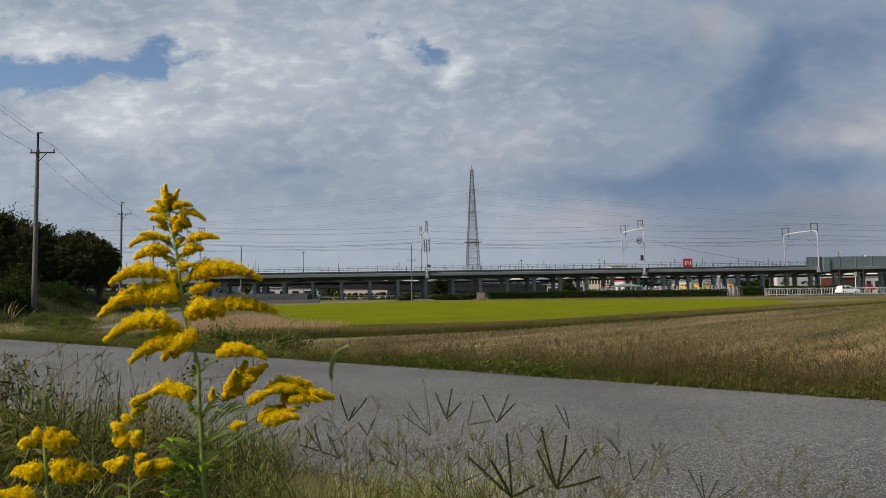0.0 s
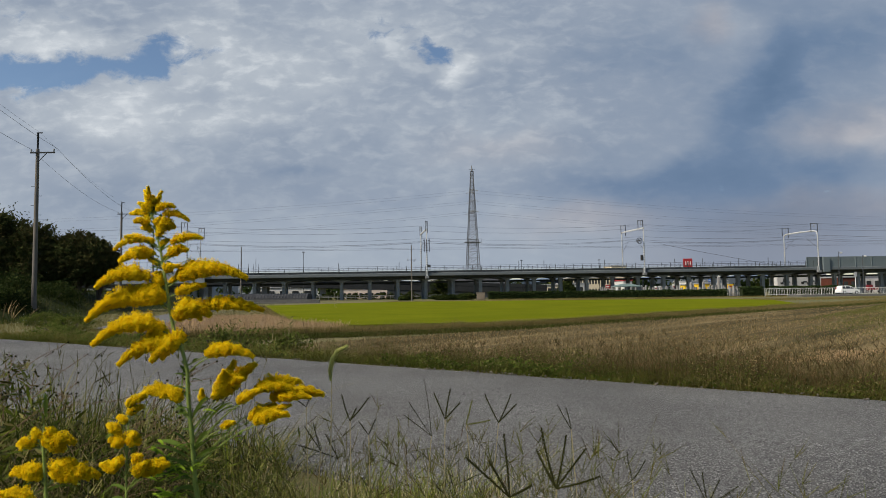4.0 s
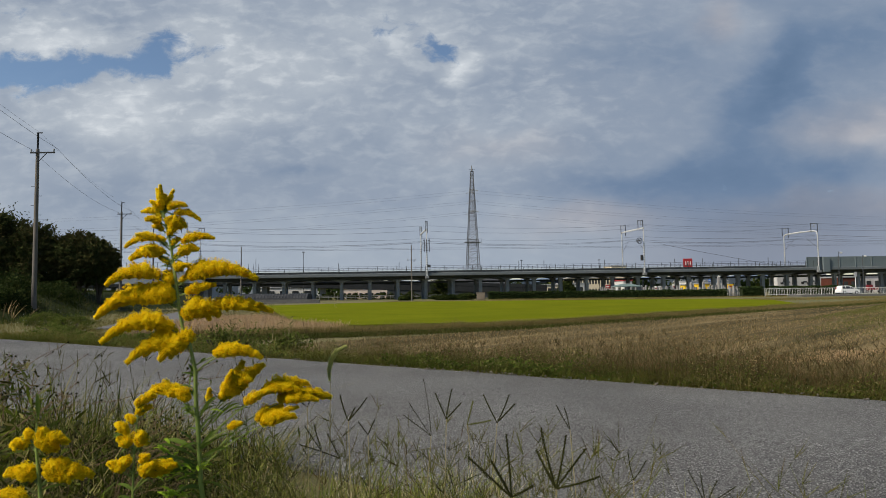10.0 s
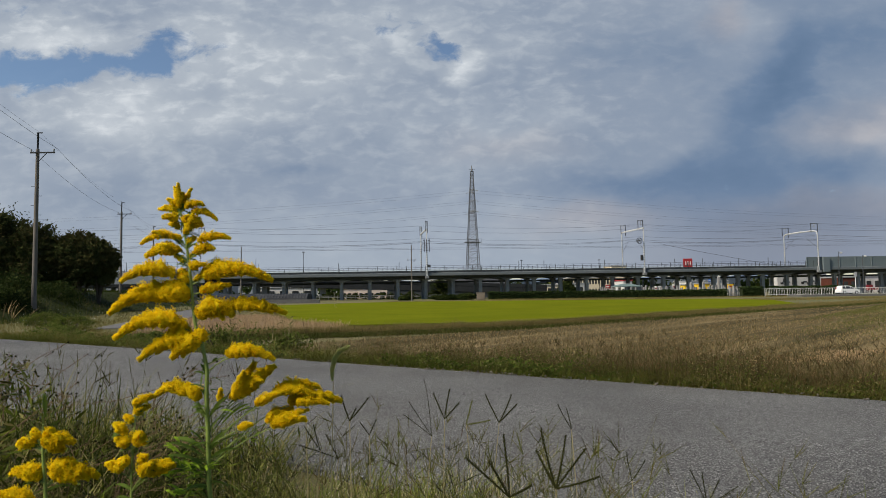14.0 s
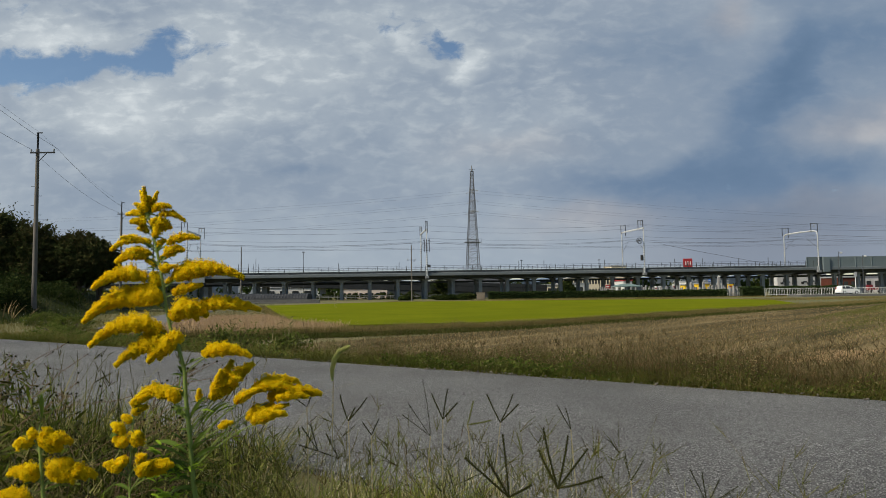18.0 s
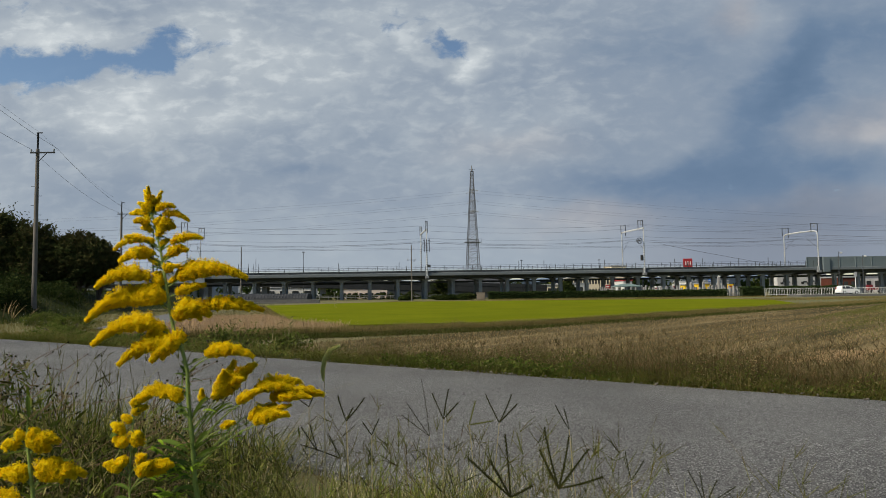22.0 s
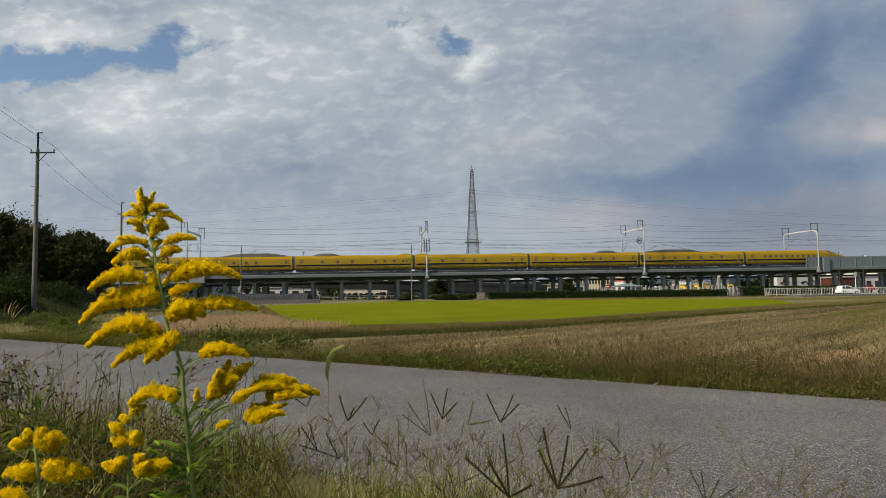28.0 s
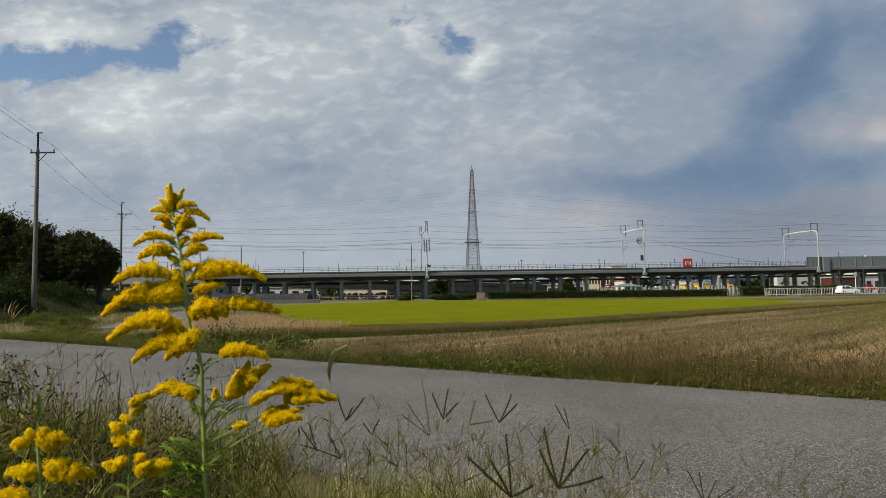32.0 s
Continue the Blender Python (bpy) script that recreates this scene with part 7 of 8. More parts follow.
def goldenrod(x, y, z, stem, sprays, leaf_list, seed, label, r=0.0055):
    """A goldenrod: stem, arching flower plumes and leaves. Sprays: foot and tip (side, height), rise of the arch, thickness,
    and the share of the branch that is bare, in metres from the plant's foot."""
    g = thing("goldenrod", pose(x, y, z), label, "goldenrod", group="goldenrod plants")
    rg = random.Random(seed)
    nr = np.random.default_rng(seed)
    bm = bmesh.new()
    tube(bm, [(sx, 0, sz) for sx, sz in stem], r, n=8, r_end=r * 0.35)
    part("stem", smooth(mesh_of("stem", bm, STEM)), None, g)
    # the larger plumes fork into shorter ones beside them
    rows = []
    for x0, z0, x1, z1, lift, th, bare in sprays:
        rows.append((x0, z0, x1, z1, lift, th * 0.9, bare * 0.8))
        for k in range(0 if th < 0.022 else 2 if th < 0.036 else 3):
            f = bare * 0.8 + (1 - bare * 0.8) * rg.uniform(0.05, 0.4)
            g2 = min(0.97, f + rg.uniform(0.3, 0.45) * (1 - bare * 0.5))
            za, zb = (z0 + (z1 - z0) * q + 4 * lift * q * (1 - q) for q in (f, g2))
            rows.append((x0 + (x1 - x0) * f, za - 0.1 * th, x0 + (x1 - x0) * g2, zb + th * rg.uniform(-0.42, 0.3), th * 0.12, th * rg.uniform(0.45, 0.62), 0.0))
    extra = []
    for i, (x0, z0, x1, z1, lift, th, bare) in enumerate(rows):
        th *= 1.04
        ln = math.hypot(x1 - x0, z1 - z0)
        dy = ln * rg.uniform(-0.35, 0.35)
        p0, p2 = np.array([x0, 0, z0]), np.array([x1, dy, z1])
        ctrl = (p0 + p2) / 2 + np.array([0, dy * 0.1, 2 * lift])

        def at(s):
            s = np.asarray(s)[..., None]
            return p0 * (1 - s) ** 2 + 2 * ctrl * s * (1 - s) + p2 * s ** 2

        # a soft plume round the arch, fuller above than below, in gentle lumps; its florets point outwards and towards the tip
        span = ln * (1 - bare)
        steps = max(6, int(span / 0.004))
        waves, ph = max(1.0, span / 0.022), [rg.uniform(0, math.tau) for _ in range(4)]

        def girth(k, a):
            full = np.minimum(1.0, 0.42 + 2.2 * k) * np.minimum(1.0, 0.16 + 1.35 * (1 - k))
            lump = 1 + 0.17 * np.sin(math.tau * waves * k + ph[0] + 1.5 * np.sin(a + ph[1])) + 0.12 * np.sin(3 * a + math.tau * waves * 1.7 * k + ph[2])
            return th * full * lump * (0.42 + 0.13 * np.cos(a))

        def frame_at(q):
            d = at(min(1.0, q + 0.04)) - at(q - 0.04)
            d = d / np.linalg.norm(d)
            up = np.array([0.0, 0.0, 1.0]) if abs(d[2]) < 0.8 else np.array([1.0, 0.3, 0.0])
            n1 = up - d * float(up @ d)
            n1 /= np.linalg.norm(n1)
            return d, n1, np.cross(d, n1)

        rings = [frame_at(bare + (1 - bare) * (k + 0.5) / steps) for k in range(steps)]
        D, N1, N2 = (np.array([r[c] for r in rings]) for c in range(3))
        n = int(2.7 * th * span / 2.7e-6) + 200
        k, a = nr.uniform(0, 1, n), nr.uniform(-math.pi, math.pi, n)
        row = np.minimum((k * steps).astype(int), steps - 1)
        out = N1[row] * np.cos(a)[:, None] + N2[row] * np.sin(a)[:, None]
        spots = at(bare + (1 - bare) * k) + out * (girth(k, a) * nr.uniform(0.62, 1.2, n))[:, None]
        ways = out * 0.9 + D[row] * 0.55 + np.array([0, 0, 0.2]) + nr.normal(0, 0.2, (n, 3))
        kc = np.repeat((np.arange(steps) + 0.5) / steps, 6)
        ac = np.tile(np.arange(6) * math.tau / 6, steps)
        rowc = np.repeat(np.arange(steps), 6)
        rs = girth(kc, ac) * 0.5
        cs = at(bare + (1 - bare) * kc) + (N1[rowc] * np.cos(ac)[:, None] + N2[rowc] * np.sin(ac)[:, None]) * (girth(kc, ac) * 0.45)[:, None]
        sp = part("flower_spray", floret_mesh("flower_spray", spots, ways, 0.0013, cs, rs, seed * 100 + i), None, g, "golden yellow flower spray")
        bm = bmesh.new()
        tube(bm, [tuple(at(k / 8) - np.array([0, 0, th * 0.25 * k / 8])) for k in range(8)], 0.0017, n=5, r_end=0.0008)
        part("stalk", bm, STEM, sp, "thin green stalk")
        # small leaves on the bare part of the branch
        side = 1 if x1 > x0 else -1
        for k in range(2 + int(6 * bare)):
            f = rg.uniform(0.02, bare + 0.12)
            q = at(np.array(f))
            extra.append((q[0], q[2] - th * 0.3 * f, q[0] + side * rg.uniform(0.004, 0.02), q[2] - th * 0.3 * f + rg.uniform(-0.012, 0.012)))
    for x0, z0, x1, z1 in list(leaf_list) + extra:
        ln = math.hypot(x1 - x0, z1 - z0)
        part("leaf", leaf_mesh("leaf", (x0, 0, z0), (x1, ln * rg.uniform(-0.6, 0.4), z1), 0.003 + 0.065 * ln), GREEN_LEAF, g)
    return g


MAIN_STEM = [
    (0.0, -0.12), (0.0, 0.0), (-0.012, 0.45), (-0.019, 0.509), (-0.021, 0.568), (-0.024, 0.627), (-0.028, 0.687), (-0.028, 0.74),
    (-0.04, 0.795), (-0.055, 0.833), (-0.061, 0.867), (-0.067, 0.922), (-0.072, 0.959), (-0.078, 1.002), (-0.088, 1.051), (-0.096, 1.088),
    (-0.1, 1.125)]
TOP_SPRAYS = [
    (-0.098, 1.085, -0.114, 1.136, 0.002, 0.018, 0.05), (-0.098, 1.083, -0.096, 1.14, 0.0, 0.02, 0.1), (-0.098, 1.081, -0.077, 1.133, 0.002, 0.018, 0.1),
    (-0.096, 1.073, -0.147, 1.086, 0.007, 0.021, 0.3), (-0.097, 1.08, -0.123, 1.107, 0.004, 0.017, 0.2), (-0.094, 1.078, -0.038, 1.092, 0.01, 0.022, 0.25),
    (-0.092, 1.066, -0.011, 1.061, 0.017, 0.021, 0.35), (-0.09, 1.053, -0.13, 1.066, 0.006, 0.027, 0.3), (-0.088, 1.039, -0.046, 1.048, 0.015, 0.039, 0.3),
    (-0.084, 1.029, -0.065, 1.073, 0.0, 0.027, 0.2), (-0.079, 0.999, -0.184, 1.01, 0.024, 0.026, 0.42), (-0.081, 1.007, -0.148, 1.034, 0.007, 0.018, 0.4),
    (-0.076, 1.002, 0.024, 1.02, 0.012, 0.027, 0.3)]
MID_SPRAYS = [
    (-0.076, 0.972, -0.17, 0.981, 0.02, 0.034, 0.32), (-0.076, 0.975, -0.147, 1.001, 0.007, 0.024, 0.45), (-0.072, 0.975, -0.013, 0.997, 0.012, 0.027, 0.3),
    (-0.07, 0.95, -0.051, 0.967, 0.004, 0.024, 0.2), (-0.067, 0.914, -0.208, 0.927, 0.032, 0.039, 0.3), (-0.067, 0.916, -0.1, 0.941, 0.005, 0.032, 0.3),
    (-0.066, 0.922, 0.115, 0.93, 0.027, 0.041, 0.2), (-0.066, 0.928, 0.037, 0.949, 0.012, 0.049, 0.25), (-0.063, 0.901, 0.022, 0.922, 0.002, 0.024, 0.25),
    (-0.063, 0.873, -0.252, 0.857, 0.037, 0.051, 0.22), (-0.064, 0.88, -0.146, 0.89, 0.02, 0.056, 0.15), (-0.055, 0.841, 0.028, 0.854, 0.024, 0.054, 0.12),
    (-0.057, 0.848, 0.137, 0.86, 0.024, 0.034, 0.35)]
LOW_SPRAYS = [
    (-0.044, 0.807, -0.217, 0.806, 0.039, 0.046, 0.22), (-0.044, 0.809, -0.123, 0.82, 0.007, 0.027, 0.4), (-0.037, 0.785, -0.17, 0.76, 0.027, 0.041, 0.2),
    (-0.036, 0.792, -0.1, 0.764, 0.015, 0.049, 0.15), (-0.038, 0.802, -0.062, 0.805, 0.005, 0.049, 0.1), (-0.03, 0.734, 0.122, 0.764, 0.029, 0.033, 0.42),
    (-0.027, 0.752, 0.072, 0.784, 0.007, 0.029, 0.5), (-0.023, 0.615, 0.105, 0.743, 0.01, 0.046, 0.52), (-0.023, 0.609, 0.072, 0.757, -0.005, 0.037, 0.62),
    (-0.002, 0.662, 0.005, 0.702, 0.002, 0.016, 0.3), (-0.027, 0.637, -0.147, 0.678, 0.041, 0.032, 0.38), (-0.027, 0.645, -0.075, 0.709, 0.005, 0.034, 0.5)]
SIDE_SPRAYS = [
    (-0.021, 0.568, 0.208, 0.700, 0.044, 0.038, 0.72), (-0.021, 0.574, 0.138, 0.697, 0.015, 0.024, 0.85), (-0.02, 0.532, 0.256, 0.669, 0.056, 0.042, 0.74),
    (-0.02, 0.532, 0.196, 0.648, 0.024, 0.031, 0.82), (-0.02, 0.544, 0.150, 0.654, 0.012, 0.032, 0.86), (-0.021, 0.58, 0.082, 0.633, 0.005, 0.017, 0.86)]
MAIN_LEAVES = [
    (-0.028, 0.699, -0.057, 0.711), (-0.028, 0.681, -0.049, 0.701), (-0.026, 0.639, -0.042, 0.669), (-0.024, 0.637, -0.058, 0.654), (-0.021, 0.639, 0.026, 0.688),
    (-0.024, 0.645, 0.018, 0.68), (-0.021, 0.597, 0.048, 0.671), (0.024, 0.644, 0.054, 0.671), (0.007, 0.627, 0.072, 0.671), (0.03, 0.644, 0.077, 0.659),
    (-0.021, 0.568, 0.019, 0.615), (-0.021, 0.568, 0.049, 0.602), (-0.017, 0.554, 0.073, 0.579), (0.049, 0.579, 0.079, 0.62), (0.061, 0.585, 0.081, 0.578),
    (-0.023, 0.55, -0.095, 0.595), (-0.029, 0.568, -0.113, 0.589), (-0.026, 0.58, -0.06, 0.616), (-0.02, 0.532, -0.095, 0.569), (-0.02, 0.532, -0.083, 0.527)]
LOW_LEAVES = [
    (-0.02, 0.515, -0.047, 0.556), (-0.02, 0.509, -0.107, 0.543), (-0.042, 0.699, -0.037, 0.747), (-0.028, 0.728, -0.049, 0.753), (-0.028, 0.728, -0.059, 0.735),
    (-0.028, 0.725, -0.013, 0.746), (-0.03, 0.746, -0.043, 0.763), (-0.064, 0.916, -0.078, 0.94), (-0.073, 0.965, -0.094, 0.975), (-0.073, 0.959, -0.1, 0.965),
    (-0.079, 0.995, -0.064, 1.014), (-0.019, 0.509, 0.05, 0.473), (-0.019, 0.503, 0.074, 0.484), (-0.02, 0.497, -0.094, 0.469), (-0.02, 0.544, -0.001, 0.532)]

rng = random.Random(78)
FILL = []
for k in range(16):
    sz = 0.925 + 0.0125 * k
    sx = -0.066 - 0.036 * (sz - 0.91) / 0.21
    d = 1 if k % 2 else -1
    FILL.append((sx, sz - 0.012, sx + d * rng.uniform(0.020, 0.042) * (1.3 - 0.045 * k), sz + rng.uniform(0.0, 0.016), 0.004, rng.uniform(0.013, 0.02), 0.25))
goldenrod_tall = goldenrod(-0.491, 1.5, 0.0, MAIN_STEM, [(*q[:5], q[5] * 0.8, q[6]) for q in TOP_SPRAYS + FILL] + MID_SPRAYS + LOW_SPRAYS + SIDE_SPRAYS, MAIN_LEAVES + LOW_LEAVES, 3, "tall goldenrod in full yellow bloom beside the road", 0.0062)
FRESH = leafy("fresh goldenrod shoots", [(0.20, 0.32, 0.025), (0.28, 0.42, 0.036), (0.15, 0.24, 0.02)], through=0.45)
rng = random.Random(77)
for cx, cz, nl, sp in ((-0.075, 0.575, 7, 0.014), (-0.055, 0.535, 16, 0.016), (-0.075, 0.525, 12, 0.014), (-0.07, 0.475, 16, 0.016), (-0.015, 0.535, 6, 0.008), (0.075, 0.595, 4, 0.006), (0.048, 0.655, 3, 0.006)):
    for k in range(nl):
        a, b = cx + rng.gauss(0, sp), cz + rng.gauss(0, sp * 0.6)
        d = rng.choice((-1, 1))
        part("young_leaf", leaf_mesh("young_leaf", (a, rng.uniform(-0.03, 0.02), b), (a + d * rng.uniform(0.012, 0.032), rng.uniform(-0.04, 0.02), b + rng.uniform(-0.004, 0.014)), 0.0042), FRESH, goldenrod_tall)
# leaves on the lower stem
for k in range(30):
    sz = 0.36 + 0.0125 * k
    sx = -0.010 - 0.035 * max(0.0, sz - 0.42)
    d = 1 if k % 2 else -1
    part("leaf", leaf_mesh("leaf", (sx, 0, sz), (sx + d * rng.uniform(0.02, 0.05), rng.uniform(-0.03, 0.03), sz + rng.uniform(-0.01, 0.035)), 0.0042), GREEN_LEAF, goldenrod_tall)
LEFT_SPRAYS = [
    (-0.019, 0.605, -0.072, 0.614, 0.009, 0.026, 0.35), (-0.02, 0.61, -0.04, 0.643, 0.004, 0.022, 0.55), (-0.019, 0.605, -0.001, 0.643, 0.007, 0.046, 0.2),
    (-0.018, 0.599, 0.04, 0.619, 0.015, 0.033, 0.3), (-0.018, 0.605, 0.017, 0.604, 0.009, 0.037, 0.3), (-0.011, 0.541, -0.077, 0.561, 0.013, 0.035, 0.2),
    (-0.011, 0.546, -0.047, 0.575, 0.004, 0.026, 0.4), (-0.01, 0.539, 0.083, 0.552, 0.018, 0.04, 0.2), (-0.01, 0.539, 0.039, 0.585, 0.007, 0.042, 0.3),
    (-0.009, 0.499, -0.095, 0.527, 0.009, 0.033, 0.3)]
LEFT_STEM = [
    (-0.008, 0.499), (-0.011, 0.541), (-0.017, 0.594), (-0.02, 0.637), (-0.018, 0.701)]
YOUNG_SPRAYS = [
    (-0.019, 0.586, -0.061, 0.636, 0.009, 0.026, 0.5), (-0.019, 0.581, -0.055, 0.604, 0.006, 0.031, 0.3), (-0.018, 0.581, 0.005, 0.615, 0.007, 0.035, 0.3),
    (-0.018, 0.636, -0.04, 0.65, 0.004, 0.021, 0.1), (-0.018, 0.652, 0.011, 0.67, 0.005, 0.022, 0.1), (-0.016, 0.67, 0.02, 0.691, 0.006, 0.021, 0.2),
    (-0.016, 0.67, -0.013, 0.688, 0.002, 0.017, 0.1), (-0.019, 0.524, -0.072, 0.556, 0.006, 0.028, 0.45), (-0.019, 0.535, -0.047, 0.564, 0.004, 0.031, 0.5),
    (-0.018, 0.535, 0.021, 0.577, 0.005, 0.021, 0.6), (-0.018, 0.501, 0.071, 0.554, 0.012, 0.035, 0.5), (-0.018, 0.501, 0.035, 0.563, 0.005, 0.031, 0.6)]
YOUNG_STEM = [
    (-0.018, 0.467), (-0.019, 0.524), (-0.018, 0.581), (-0.016, 0.626), (-0.012, 0.678)]
goldenrod_left = goldenrod(-0.761, 1.35, 0.0, [(0.0, -0.1), (0.0, 0.1)] + LEFT_STEM, LEFT_SPRAYS,
                           [(-0.018, 0.65, 0.006, 0.69), (-0.018, 0.66, -0.03, 0.70), (-0.017, 0.67, -0.004, 0.715), (-0.017, 0.68, -0.024, 0.715), (-0.01, 0.53, 0.06, 0.54), (-0.01, 0.5, -0.07, 0.50), (-0.008, 0.46, 0.07, 0.47)], 5, "shorter goldenrod with yellow flower heads beside the road")
goldenrod_mid = goldenrod(-0.630, 1.45, 0.0, [(0.0, -0.1), (-0.005, 0.15)] + YOUNG_STEM, YOUNG_SPRAYS,
                          [(-0.016, 0.53, 0.045, 0.545), (-0.016, 0.50, -0.06, 0.51), (-0.014, 0.46, 0.05, 0.47), (-0.014, 0.48, -0.05, 0.49)], 7, "young goldenrod with small yellow flower heads", 0.004)

SPIKE = mat("dark grass spike", (0.030, 0.032, 0.010), (0.018, 0.018, 0.006), scale=30, fine=300, rough=0.9, gloss=0.04, bump=0.5, depth=0.001)
SPIKE_GREEN = mat("olive grass spike", (0.11, 0.12, 0.03), (0.07, 0.075, 0.02), scale=30, fine=300, rough=0.8, bump=0.5, depth=0.001)
STALK = mat("straw stalk", (0.32, 0.27, 0.13), (0.22, 0.18, 0.08), scale=15, fine=100, rough=0.7)


def finger_grass(x, y, z, tips, seed, thick=0.0026):
    """A stalk that ends in a few stiff seed spikes spread like fingers."""
    g = thing("finger_grass", pose(x, y, 0.0), "wiry grass with spread finger-like seed spikes", "grass", group="finger grasses")
    rg = random.Random(seed)
    bm = bmesh.new()
    bx = rg.uniform(-0.06, 0.06)
    tube(bm, [(bx, 0.03, -0.08), (bx * 0.5, 0.01, z * 0.5), (0, 0, z)], 0.0013, n=5, r_end=0.0009)
    part("stalk", bm, STALK, g)
    for dx, dz in tips:
        bm = bmesh.new()
        dy = rg.uniform(-0.3, 0.3) * math.hypot(dx, dz)
        k = rg.uniform(-0.12, 0.12)
        pts = [(dx * s + k * dz * s * (1 - s), dy * s, z + dz * s - abs(k) * dx * s * (1 - s)) for s in (0, 0.12, 0.35, 0.6, 0.85, 1.0)]
        tube(bm, pts, thick * 0.6, n=5, r_end=thick * 0.35)
        for i in range(26):
            s = 0.1 + 0.88 * i / 26
            c = Vector((dx * s + k * dz * s * (1 - s), dy * s, z + dz * s - abs(k) * dx * s * (1 - s)))
            side = Vector((dz, 0, -dx)).normalized() * (1 if i % 2 else -1)
            d = Vector((dx, dy, dz)).normalized()
            tube(bm, [c, c + side * thick * 0.6 + d * 0.004, c + side * thick * 0.5 + d * 0.008], thick * 0.38, n=4, r_end=0.0002)
        part("seed_spike", bm, SPIKE_GREEN if seed == 302 else SPIKE, g)
    return g


FINGERS = [((-0.26, 1.9, 0.557), [(-0.021, 0.07), (0.051, 0.063), (0.017, 0.034)]), ((-0.002, 1.9, 0.559), [(-0.03, 0.067), (0.015, 0.081), (0.04, 0.042)]), ((0.057, 1.85, 0.553), [(0.016, 0.061), (0.063, 0.011)]),
           ((0.143, 1.9, 0.548), [(-0.035, 0.073), (0.036, 0.072), (0.048, 0.051)]), ((-0.041, 2.0, 0.494), [(-0.021, 0.162), (-0.063, 0.096), (-0.08, 0.059)]),
           ((0.139, 1.5, 0.466), [(-0.009, 0.132), (-0.091, 0.088), (0.048, 0.021), (-0.043, 0.08)]), ((0.246, 1.55, 0.469), [(-0.029, 0.132), (-0.039, 0.082), (0.071, 0.082), (0.027, 0.113), (0.092, 0.032)]),
           ((0.587, 1.6, 0.414), [(-0.041, 0.082), (-0.01, 0.074), (0.021, 0.061), (0.073, 0.04)]), ((-0.288, 1.6, 0.545), [(-0.041, 0.051), (-0.019, 0.058)]), ((-0.256, 1.7, 0.504), [(-0.091, 0.039), (-0.034, 0.057)]),
           ((-0.192, 1.8, 0.539), [(0.019, 0.04), (-0.022, 0.032)]), ((0.339, 1.9, 0.528), [(-0.037, 0.068), (-0.014, 0.057)]), ((0.476, 1.8, 0.418), [(-0.01, 0.071), (0.03, 0.053)]),
           ((-0.331, 1.7, 0.628), [(-0.034, 0.021), (0.011, 0.027)])]
finger_grasses = []
for k, ((fx, fy, fz), tips) in enumerate(FINGERS):
    finger_grasses.append(finger_grass(fx, fy, fz, tips, 300 + k, 0.0037 if k in (5, 6) else 0.0014 if k == 4 else 0.0026 if k < 4 else 0.0018))


def build_foxtail():
    g = thing("foxtail_grass", pose(-0.267, 1.6, 0.0), "green foxtail grass with a bristly drooping head", "grass")
    bm = bmesh.new()
    tube(bm, [(0, 0, -0.1), (0.002, 0, 0.3), (0.006, 0, 0.593), (0.007, 0, 0.714)], 0.0014, n=5, r_end=0.0009)
    part("stalk", bm, STALK, g)
    pts = [np.array(p) for p in ((0.005, 0, 0.702), (0.004, 0, 0.726), (0.009, 0, 0.750), (0.021, 0, 0.769), (0.040, 0, 0.779))]
    rg = np.random.default_rng(9)
    n = 1300
    s = rg.uniform(0, 3.999, n)
    i = s.astype(int)
    f = (s - i)[:, None]
    P = np.array(pts)
    c = P[i] * (1 - f) + P[i + 1] * f
    d = P[i + 1] - P[i]
    d /= np.linalg.norm(d, axis=1)[:, None]
    out = rg.normal(size=(n, 3))
    out -= d * np.sum(out * d, 1)[:, None]
    out /= np.linalg.norm(out, axis=1)[:, None]
    prof = (0.55 + 0.45 * np.sin(np.pi * s / 4))[:, None]
    a = c + out * 0.0028 * prof
    b = c + out * 0.0078 * prof + d * 0.007
    side = np.cross(out, d) * 0.0011
    v = np.stack([a - side, a + side, b], 1).reshape(-1, 3)
    k = np.arange(n) * 3
    bristle = leafy("foxtail bristles", [(0.42, 0.45, 0.14), (0.55, 0.55, 0.24), (0.30, 0.34, 0.09)], through=0.45)
    part("bristles", raw_mesh("bristles", v, [np.stack([k, k + 1, k + 2], 1)], bristle), None, g)
    bm = bmesh.new()
    tube(bm, [tuple(p) for p in pts], 0.0034, n=7, r_end=0.0018)
    part("head", bm, mat("foxtail head", (0.30, 0.34, 0.09), (0.21, 0.245, 0.06), scale=60, fine=400, bump=0.3, depth=0.001), g)
    return g


foxtail = build_foxtail()


SEED_HEADS = []
for r in (0.0023, 0.0032, 0.0042):
    bm = bmesh.new()
    bmesh.ops.create_icosphere(bm, subdivisions=1, radius=r)
    SEED_HEADS.append(mesh_of("seed_head", bm, SPIKE))


